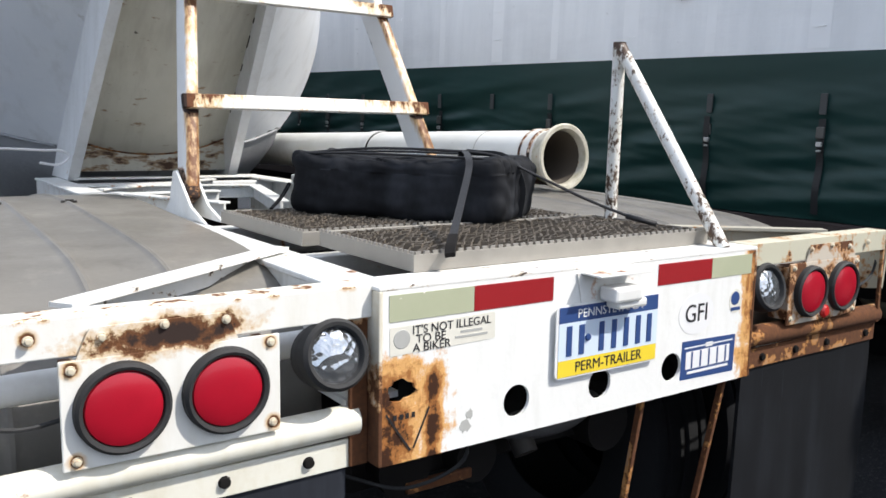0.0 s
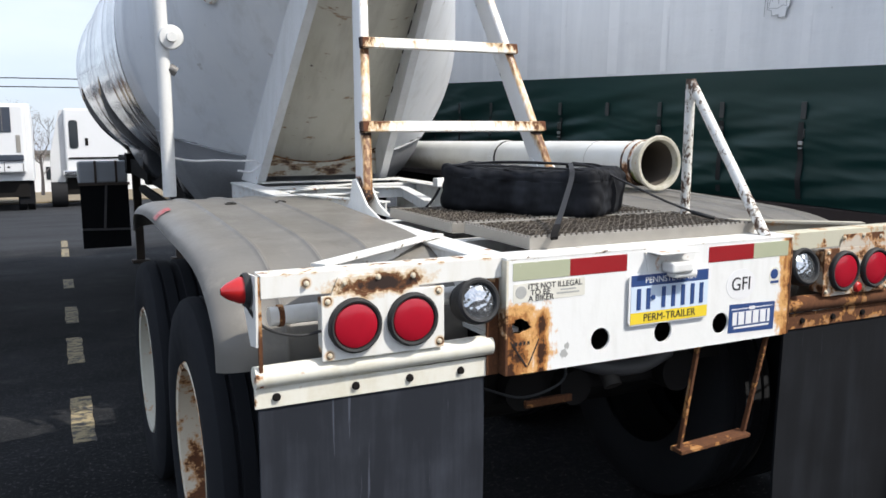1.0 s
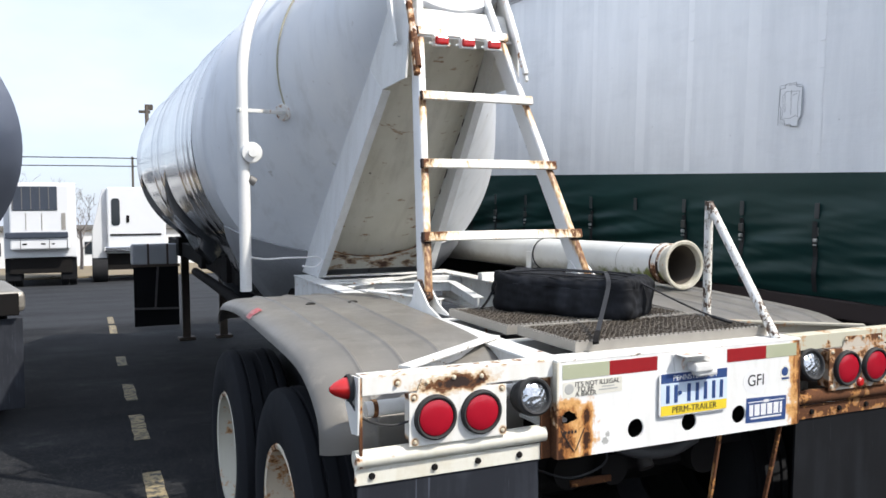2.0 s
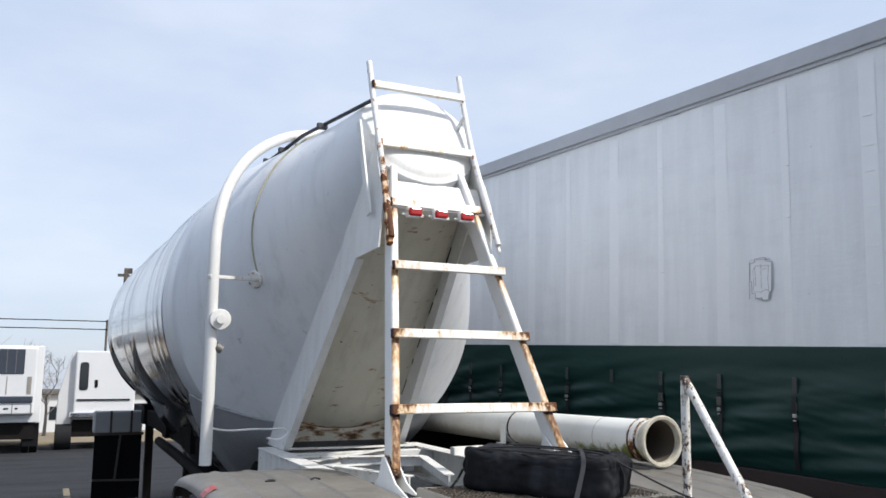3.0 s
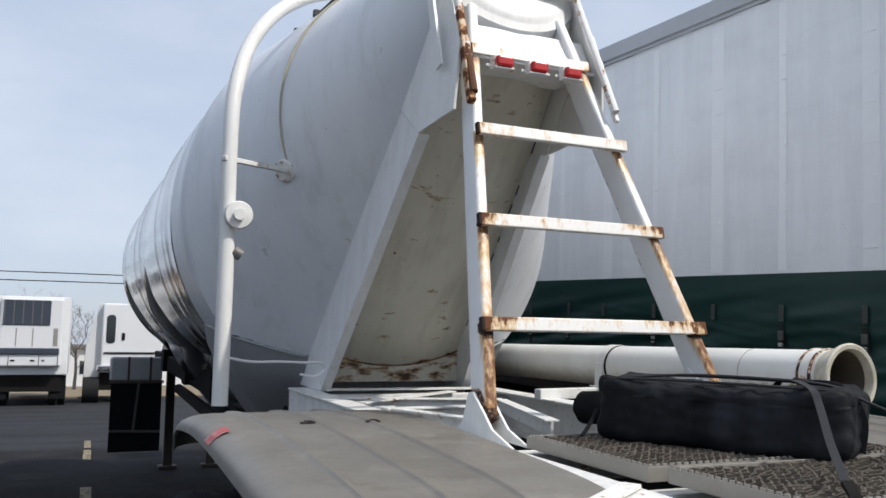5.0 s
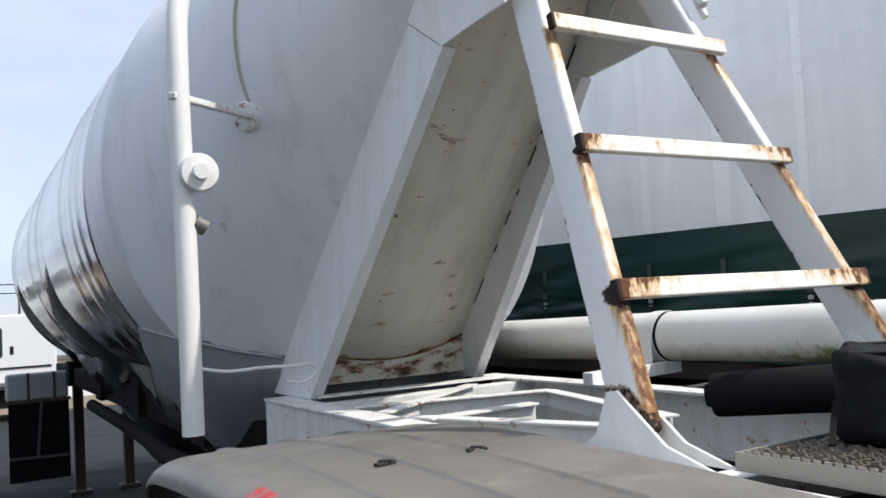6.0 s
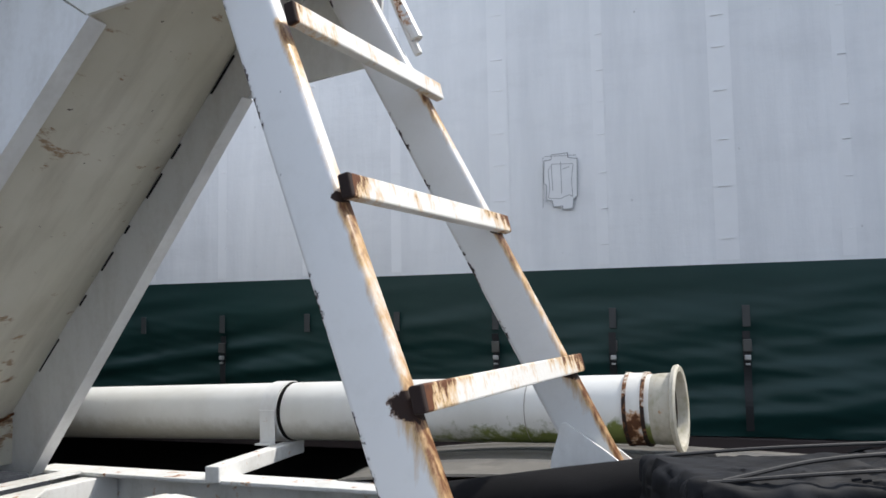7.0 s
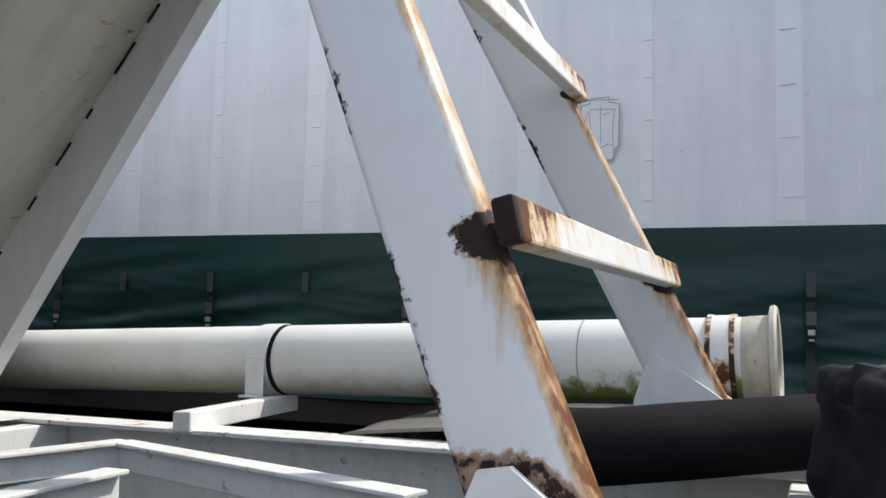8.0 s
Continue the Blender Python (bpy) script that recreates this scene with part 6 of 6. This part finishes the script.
def lower_sag(y, z):
    k = (y - 1.10) / 0.6
    pinch = math.cos(2 * math.pi * k) * 0.006
    low = max(0.0, min(1.0, (Z_GREEN - z) / 0.5))
    folds = noise.noise(Vector((y * 0.9, z * 6.5 + y * 0.9, 2.0))) * 0.045 + noise.noise(Vector((y * 1.8, z * 14 + y * 1.5, 7.0))) * 0.020 + noise.noise(Vector((y * 5.0, z * 26 - y * 3.0, 4.0))) * 0.006
    return (folds + pinch) * low


def to_roof(verts):
    """Stretches the upper curtain to the sloping roof line."""
    for v in verts:
        v.co.z += (roof_z(v.co.y) - Z_TOP) * (v.co.z - Z_GREEN) / (Z_TOP - Z_GREEN)


bm = cloth(Y0, Y1, Z_GREEN, Z_TOP, 300, 30, upper_sag)
tops = [v for v in bm.verts if v.co.z > Z_TOP - 0.001]
to_roof(bm.verts)
for v in tops:
    v.co.z -= 0.02 + 0.025 * noise.noise(Vector((v.co.y * 6.0, 0, 3))) + (0.05 if noise.noise(Vector((v.co.y * 2.3, 5, 3))) > 0.42 else 0.0)
part("upper_curtain", bm, tarp_white, curtain, "dusty white tarpaulin curtain with pale bands")
part("lower_curtain", cloth(Y0, Y1, Z_BOT, Z_GREEN, 420, 60, lambda y, z: lower_sag(y, z) - 0.003), tarp_green, curtain, "dark green tarpaulin skirt with creases")
bm = bmesh.new()
box(bm, 0.12, 2.5, Y0, Y1, Z_BOT, 3.50)
part("trailer_body", bm, plain("curtain_body_grey", (0.4, 0.4, 0.4), 0.6), curtain)
bm = bmesh.new()
beam(bm, (1.25, Y0, roof_z(Y0) + 0.065), (1.25, Y1, roof_z(Y1) + 0.065), 2.58, 0.13, bevel=0.01)
beam(bm, (0.0, Y0, roof_z(Y0) - 0.01), (0.0, Y1, roof_z(Y1) - 0.01), 0.04, 0.03)
part("roof_rail", bm, plain("roof_rail_grey", (0.46, 0.47, 0.49), 0.5, 0.2, 9, 0.25), curtain, "grey aluminium roof rail")
rng = random.Random(21)
for k, y in enumerate([1.165 + 1.154 * j for j in range(-2, 9)] + [1.75 + 1.154 * j for j in range(-2, 9)]):
    if not Y0 < y < Y1 - 0.3:
        continue
    main = k < 11
    w = 0.11 if main else 0.06
    bm = cloth(y - w + 0.06, y + 0.06, Z_GREEN + 0.02, Z_TOP - 0.07, 4, 30, lambda a, b: upper_sag(a, b) - 0.0022)
    to_roof(bm.verts)
    band = part("curtain_band", bm, tarp_band, curtain)
    bm = bmesh.new()
    z = Z_GREEN + 0.12 + rng.uniform(0, 0.1)
    while z < Z_TOP - 0.35:
        ya = y - w / 2 + 0.03
        box(bm, upper_sag(ya, z) - 0.007, upper_sag(ya, z) - 0.002, ya, ya + w * 0.6, z, z + 0.007)
        z += rng.uniform(0.16, 0.26)
    to_roof(bm.verts)
    tagged(part("band_stitch", bm, tarp_band, band), kind="stuff")
for y in STRAPS:
    if not Y0 + 0.1 < y < Y1 - 0.1:
        continue
    bm = bmesh.new()
    xs = lower_sag(y, 1.6) - 0.022
    box(bm, xs, xs + 0.006, y - 0.018, y + 0.018, 1.56, 1.665, 0.002)
    strap = part("hook_tab", bm, plain("strap_tab", (0.05, 0.053, 0.053), 0.6, 0, 30, 0.2), curtain)
    if y in (3.50, 4.64):
        continue
    bm = bmesh.new()
    ribbon(bm, [(lower_sag(y, z) - 0.016, y + 0.004, z) for z in (1.54, 1.42, 1.30, 1.18, 1.06)], 0.036, 0.003, (0, 1, 0))
    part("curtain_strap", bm, webbing, strap)
    bm = bmesh.new()
    box(bm, xs - 0.006, xs + 0.01, y - 0.020, y + 0.022, 1.44, 1.50, 0.004)
    part("buckle", bm, plain("buckle_dark", (0.10, 0.10, 0.095), 0.45, 0.6, 30, 0.2), strap)
    bm = bmesh.new()
    box(bm, xs - 0.010, xs + 0.008, y - 0.014, y + 0.016, 1.40, 1.425, 0.004)
    box(bm, xs - 0.010, xs + 0.008, y - 0.010, y + 0.012, 1.375, 1.385, 0.003)
    part("buckle_clasp", bm, plain("buckle_bright", (0.46, 0.46, 0.45), 0.4, 0.7, 30, 0.3), strap, "worn metal buckle clasp")
# glued-on repair patch
bm = bmesh.new()
pts = [(1.85, 2.45), (1.90, 2.46), (1.90, 2.485), (1.99, 2.48), (1.99, 2.455), (2.03, 2.45), (2.035, 2.33), (2.02, 2.32), (2.02, 2.24), (1.99, 2.235), (1.985, 2.20), (1.935, 2.205), (1.935, 2.185), (1.88, 2.19), (1.875, 2.24), (1.855, 2.25)]
pts = [(1.985 + (y - 1.94) * 0.98, z) for y, z in pts]
prism(bm, pts, 0.002, at(-0.012, 0, 0) @ Matrix.Rotation(radians(90), 4, "Z") @ Matrix.Diagonal((1, 1, 1, 1)))
patch = part("repair_patch", bm, tarp_patch, curtain, "ragged glued repair patch")
bm = bmesh.new()
for i in range(len(pts)):
    a, b = pts[i], pts[(i + 1) % len(pts)]
    beam(bm, (-0.014, a[0], a[1]), (-0.014, b[0], b[1]), 0.004, 0.002, (1, 0, 0))
inner = [(1.918, 2.425), (2.03, 2.43), (2.052, 2.40), (2.046, 2.30), (2.055, 2.25), (1.99, 2.243), (1.945, 2.262), (1.925, 2.25), (1.93, 2.34)]
for a, b in list(zip(inner, inner[1:] + inner[:1])) + [((1.985, 2.44), (1.983, 2.27)), ((2.035, 2.42), (2.03, 2.29)), ((1.90, 2.47), (2.07, 2.475)), ((2.078, 2.47), (2.085, 2.20)), ((1.94, 2.41), (1.975, 2.40))]:
    beam(bm, (-0.014, *a), (-0.014, *b), 0.003, 0.002, (1, 0, 0))
part("patch_edge", bm, plain("glue_line", (0.34, 0.35, 0.36), 0.6, 0, 40, 0.4), patch)
# chassis and wheels
bm = bmesh.new()
box(bm, 0.01, 0.06, Y0, Y1, Z_BOT - 0.13, Z_BOT - 0.005, 0.006)
part("side_rail", bm, plain("side_rail_brown", (0.045, 0.032, 0.030), 0.6, 0.2, 15, 0.4), curtain, "dark red-brown side rail")
bm = bmesh.new()
box(bm, 0.5, 0.65, Y0, Y1, Z_BOT - 0.45, Z_BOT - 0.14)
box(bm, 1.85, 2.0, Y0, Y1, Z_BOT - 0.45, Z_BOT - 0.14)
part("chassis_beam", bm, dark_metal, curtain)
CI = CT.inverted()
for yw in (-1.2, 0.15, 1.5):
    for xw in (0.20, 2.1):
        wpos = CT @ Vector((xw, yw, 0.5))
        wpos.z = 0.515
        c = CI @ wpos
        m = at(*c) @ Matrix.Rotation(radians(-90 if xw < 1 else 90), 4, "Y")
        bm = bmesh.new()
        lathe(bm, tyre_prof, m, 40)
        wheel = part("wheel", bm, tyre_rubber, curtain)
        bm = bmesh.new()
        lathe(bm, rim_prof, m, 32)
        part("rim", bm, wheel_white, wheel, "white steel wheel disc")

# ---- gear under the trailer's nose: splash guard, equipment box, landing legs ----
leg_rust = plain("grimy_leg_steel", (0.085, 0.066, 0.052), 0.8, 0, 10, 0.4)
dull_bracket = plain("dull_bracket_steel", (0.10, 0.095, 0.095), 0.7, 0.2, 14, 0.4)
box_metal = plain("dull_box_metal", (0.40, 0.42, 0.44), 0.5, 0.3, 5, 0.25)
for sx in (-1, 1):
    x0, x1 = sorted((sx * 0.50, sx * 1.15))
    bm = bmesh.new()
    box(bm, x0, x1, 11.0, 11.02, 0.34, 1.25, 0.004)
    bmesh.ops.transform(bm, matrix=TI, verts=bm.verts[:])
    part("splash_guard", bm, flap_dark, trailer, "black rubber splash guard")
    bm = bmesh.new()
    beam(bm, (sx * 1.15, 10.97, 0.62), (sx * 0.50, 10.97, 0.60), 0.03, 0.03)
    beam(bm, (sx * 0.85, 10.97, 0.62), (sx * 0.80, 10.97, 1.25), 0.03, 0.03)
    bmesh.ops.transform(bm, matrix=TI, verts=bm.verts[:])
    part("guard_bracket", bm, dull_bracket, trailer)
    bm = bmesh.new()
    box(bm, x0, x1, 11.0, 11.7, 1.27, 1.60, 0.03)
    bmesh.ops.transform(bm, matrix=TI, verts=bm.verts[:])
    eq = part("equipment_box", bm, box_metal, trailer, "dull metal equipment box with straps")
    bm = bmesh.new()
    for q in (0.20, 0.48):
        box(bm, x0 + q, x0 + q + 0.03, 10.985, 10.997, 1.27, 1.60)
    box(bm, x0 - 0.02, x1 + 0.02, 10.97, 10.995, 1.245, 1.285)
    bmesh.ops.transform(bm, matrix=TI, verts=bm.verts[:])
    part("box_strap", bm, leg_rust, eq, "dark straps and foot rail")
# landing legs
for sx in (-1, 1):
    bm = bmesh.new()
    box(bm, sx * 0.30 - 0.06, sx * 0.30 + 0.06, 11.8, 11.92, 0.05, 1.75, 0.008)
    box(bm, sx * 0.30 - 0.13, sx * 0.30 + 0.13, 11.73, 11.99, 0.0, 0.05, 0.008)
    bmesh.ops.transform(bm, matrix=TI, verts=bm.verts[:])
    part("landing_leg", bm, leg_rust, trailer)
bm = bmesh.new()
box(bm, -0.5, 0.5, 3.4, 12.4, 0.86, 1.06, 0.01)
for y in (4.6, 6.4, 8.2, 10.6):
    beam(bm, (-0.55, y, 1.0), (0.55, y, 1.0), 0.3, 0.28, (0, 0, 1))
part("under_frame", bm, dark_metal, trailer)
for y in (Y_HOPPER, 7.93):
    bm = bmesh.new()
    lathe(bm, [(0.19, 0.04), (0.20, 0.02), (0.20, 0.0), (0.14, -0.02), (0.13, -0.14), (0, -0.14)], at(0, y, 0.50), 24)
    part("hopper_outlet", bm, dark_metal, trailer)
bm = bmesh.new()
tube(bm, bend([(-0.55, 3.5, 0.92), (-0.62, 4.2, 0.80), (-0.60, 5.2, 0.75), (-0.5, 6.5, 0.72), (-0.5, 9.0, 0.75)], 6), 0.055, 12)
part("discharge_pipe", bm, dark_metal, trailer)

# ---- neighbouring tank trailer on the other side ----
side_tank = thing("parked_tanker", "polished tank trailer across the stall line, dark reflections in its colour", "trailer", at(-3.62, 6.0, 0) @ Matrix.Rotation(radians(7.0), 4, "Z"))
bm = bmesh.new()
st = []
for y in (0.0, 0.8, 2.4, 4.0, 5.6, 7.2):
    st += [(y, 1.19, 2.52), (y + 0.02, 1.27, 2.52), (y + 0.16, 1.27, 2.52), (y + 0.18, 1.19, 2.52)]
rr = loft(bm, [(-0.25, 0.6, 2.52), (-0.15, 0.95, 2.52)] + st + [(8.0, 1.19, 2.52), (8.2, 0.8, 2.52)], 64)
bm.faces.new(rr[0])
# polished barrel; the dark it mirrors is put into the base colour
part("barrel", bm, plain("shaded_tank_metal", (0.10, 0.115, 0.15), 0.35, 0.7, 3, 0.25, 0.1), side_tank)
for sx in (-1, 1):
    bm = bmesh.new()
    box(bm, sx * 0.93 - 0.3, sx * 0.93 + 0.3, 0.05, 0.07, 0.12, 0.95, 0.004)
    part("mud_flap", bm, flap_rubber, side_tank)
    bm = bmesh.new()
    box(bm, sx * 0.93 - 0.33, sx * 0.93 + 0.33, 0.08, 2.9, 1.0, 1.2, 0.05)
    part("fender", bm, galv_side, side_tank)
    for yw in (0.85, 2.1):
        m = at(sx * 1.0, yw, 0.515) @ Matrix.Rotation(radians(90 * sx), 4, "Y")
        bm = bmesh.new()
        lathe(bm, tyre_prof, m, 32)
        part("wheel", bm, tyre_rubber, side_tank)
bm = bmesh.new()
box(bm, -1.2, 1.2, -0.02, 0.04, 0.98, 1.18, 0.01)
part("bumper", bm, dark_metal, side_tank)
bm = bmesh.new()
box(bm, -0.5, 0.5, 0.1, 8.0, 0.8, 1.1, 0.01)
for sx in (-1, 1):
    box(bm, sx * 0.5 - 0.05, sx * 0.5 + 0.05, 6.4, 6.5, 0, 0.85)
part("frame", bm, dark_metal, side_tank)

# ---- white vehicles across the yard ----
far_white = plain("far_white_body", (0.66, 0.67, 0.68), 0.4, 0, 4, 0.06, 0.02)
far_dark = plain("far_dark_grille", (0.045, 0.055, 0.075), 0.4, 0.2, 6, 0.4, 0.05)
glass_dark = plain("dark_cab_glass", (0.02, 0.025, 0.03), 0.1, 0, 3, 0.2, 0)


def reefer(x, y):
    ob = thing("reefer_trailer", "white refrigerated trailer with dark cooling unit on its nose", "trailer", at(x, y, 0))
    bm = bmesh.new()
    box(bm, -1.28, 1.28, 0.45, 12.0, 1.14, 4.05, 0.03)
    part("box_body", bm, far_white, ob)
    bm = bmesh.new()
    box(bm, -1.05, 1.05, 0.0, 0.45, 1.45, 3.95, 0.06)
    unit = part("cooling_unit", bm, far_white, ob)
    bm = bmesh.new()
    box(bm, -0.95, 0.62, -0.03, 0.02, 2.95, 3.88, 0.02)
    part("grille", bm, far_dark, unit, "dark blue-grey grille")
    bm = bmesh.new()
    for k in range(5):
        box(bm, -0.93 + 0.31 * k, -0.90 + 0.31 * k, -0.05, -0.03, 2.97, 3.86)
    part("grille_bar", bm, dark_fitting, unit)
    bm = bmesh.new()
    box(bm, -1.2, 0.98, -0.08, 0.3, 1.88, 2.12, 0.04)
    part("dark_ledge", bm, far_dark, unit)
    for x0, x1 in ((-0.5, -0.47), (0.05, 0.08), (0.75, 0.9)):
        bm = bmesh.new()
        box(bm, x0, x1, -0.015, 0.0, 2.2, 2.85)
        part("panel_seam", bm, galv_side, unit)
    bm = bmesh.new()
    for q, w in ((-0.55, 0.16), (0.10, 0.16), (0.45, 0.10)):
        prism(bm, rounded(w, 0.06, 0.02), 0.02, at(q, -0.01, 1.66))
    for q in (-0.7, 0.3, 0.93):
        box(bm, q, q + 0.02, -0.012, 0.0, 1.48, 1.84)
    part("latch", bm, dark_metal, unit)
    for sx in (-1, 1):
        bm = bmesh.new()
        m = at(sx * 1.12, 1.2, 0.515) @ Matrix.Rotation(radians(90 * sx), 4, "Y")
        lathe(bm, tyre_prof, m, 28)
        part("wheel", bm, tyre_rubber, ob)
        bm = bmesh.new()
        lathe(bm, tyre_prof, at(sx * -0.30, 0, 0) @ m, 28)
        part("wheel", bm, tyre_rubber, ob)
        bm = bmesh.new()
        box(bm, sx * 1.0 - 0.27, sx * 1.0 + 0.27, 0.62, 0.64, 0.25, 1.13)
        part("mud_flap", bm, flap_dark, ob)
    bm = bmesh.new()
    box(bm, -1.1, 1.1, 0.55, 11, 0.52, 1.12)
    part("chassis", bm, dark_metal, ob)
    return ob


reefer(-3.15, 33.0)


def box_truck(x, y):
    ob = thing("white_truck", "white truck seen from behind with dark side window", "truck", at(x, y, 0))
    bm = bmesh.new()
    box(bm, 0.25, 2.6, 0.0, 1.2, 1.2, 4.0, 0.06)
    part("cab", bm, far_white, ob)
    bm = bmesh.new()
    prism(bm, [(-0.35, 1.0), (0.26, 1.0), (0.26, 3.97), (0.1, 3.95), (-0.32, 2.2)], 1.4, at(0, 0.3, 0))
    part("fairing", bm, plain("far_grey_body", (0.55, 0.56, 0.57), 0.45, 0, 4, 0.06, 0.02), ob)
    bm = bmesh.new()
    prism(bm, rounded(0.34, 1.15, 0.12), 0.03, at(0.58, -0.02, 2.95))
    part("window", bm, glass_dark, ob)
    bm = bmesh.new()
    box(bm, 1.0, 1.12, -0.03, 0.02, 2.5, 2.8, 0.01)
    box(bm, 0.35, 2.4, -0.04, 0.02, 1.95, 2.02, 0.01)
    part("door_handle", bm, dark_metal, ob)
    bm = bmesh.new()
    box(bm, 0.1, 2.5, -0.1, 0.2, 1.25, 1.5, 0.05)
    part("bumper", bm, chrome, ob)
    for px_ in (-0.02, 2.2):
        bm = bmesh.new()
        tube(bm, [(px_ - 0.35, 0.4, 0.52), (px_ + 0.25, 0.4, 0.52)], 0.52, 24)
        part("wheel", bm, tyre_rubber, ob)
    bm = bmesh.new()
    box(bm, 0.2, 2.4, 0.3, 6, 0.5, 1.2)
    part("chassis", bm, dark_metal, ob)
    return ob


box_truck(-0.92, 35.2)

# ---- distance: low buildings, poles, wires, bare tree ----
for x0, x1, y, h, mat, lab in ((-9, 14, 62, 2.6, far_white, "long low white shed beyond the yard"), (-40, 30, 95, 3.4, plain("brick_far", (0.16, 0.12, 0.10), 0.9, 0, 2, 0.2), "low brown building in the distance")):
    b = thing("far_building", lab, "building", at(0, y, 0))
    bm = bmesh.new()
    box(bm, x0, x1, 0, 10, 0, h)
    wall = part("wall", bm, mat, b)
    bm = bmesh.new()
    box(bm, x0 - 0.3, x1 + 0.3, -0.3, 10.3, h, h + 0.3, 0.05)
    part("roof", bm, plain("far_roof", (0.12, 0.115, 0.11), 0.8, 0, 2, 0.2), b)
    k = x0 + 1.5
    while k < x1 - 1:
        bm = bmesh.new()
        box(bm, k, k + 0.9, -0.04, 0.02, 0.9, 1.8)
        part("window", bm, glass_dark, wall)
        k += 3.1
pole_wood = plain("pole_wood", (0.07, 0.06, 0.05), 0.9, 0, 8, 0.3)
for x, h, r in ((2.15, 9.75, 0.16), (1.28, 6.7, 0.09)):
    p = thing("utility_pole", "weathered wooden utility pole with crossarm" if r > 0.1 else "thin dark pole beyond the yard", "pole", at(x, 49.5, 0))
    bm = bmesh.new()
    tube(bm, [(0, 0, 0), (0, 0, h)], r, 10, r_end=r * 0.7)
    part("shaft", bm, pole_wood, p)
    if r > 0.1:
        bm = bmesh.new()
        box(bm, -0.45, 0.2, -0.08, 0.08, h - 0.45, h - 0.3)
        box(bm, -0.1, 0.35, -0.1, 0.1, h - 0.25, h + 0.05)
        part("crossarm", bm, pole_wood, p)
for z in (6.55, 6.08):
    bm = bmesh.new()
    tube(bm, bend([(-45, 49.4, z + 0.2), (-22, 49.4, z - 0.05), (1.95, 49.4, z + 0.05), (25, 49.4, z - 0.1)], 6), 0.028, 6)
    single("overhead_wire", bm, dark_metal, "dark overhead wire between poles", "wire", group="overhead wires")


def bare_tree(x, y, h, seed):
    rng = random.Random(seed)
    ob = thing("bare_tree", "leafless tree with thin grey twigs", "tree", at(x, y, 0))
    trunk, twigs = bmesh.new(), bmesh.new()
    tube(trunk, bend([(0, 0, 0), (0.05, 0, h * 0.2), (0, 0, h * 0.45)], 4), 0.11, 8, r_end=0.06)

    def grow(p, d, ln, r, depth):
        q = p + d * ln
        mid = p + d * ln * 0.5 + Vector((rng.uniform(-1, 1), rng.uniform(-1, 1), rng.uniform(-1, 1))) * ln * 0.06
        tube(twigs, [p, mid, q], r, 5, False, r * 0.6)
        if depth == 0:
            return
        for _ in range(rng.choice((2, 3, 3))):
            nd = (d + Vector((rng.uniform(-0.8, 0.8), rng.uniform(-0.8, 0.8), rng.uniform(-0.25, 0.55)))).normalized()
            grow(q, nd, ln * rng.uniform(0.6, 0.85), r * 0.62, depth - 1)

    for k in range(6):
        a = k * 1.05 + rng.uniform(-0.3, 0.3)
        grow(Vector((0, 0, h * (0.22 + 0.045 * k))), Vector((math.cos(a) * 0.7, math.sin(a) * 0.7, 0.75)).normalized(), h * 0.2, 0.04, 4)
    bark = plain("grey_bark", (0.17, 0.15, 0.14), 0.9, 0, 12, 0.3)
    part("trunk", trunk, bark, ob)
    part("crown", twigs, bark, ob, "crown of bare twigs")
    return ob


bare_tree(-1.6, 54.0, 5.4, 3)
bare_tree(-4.2, 57.0, 6.6, 8)
bare_tree(-9.5, 60.0, 6.0, 11)
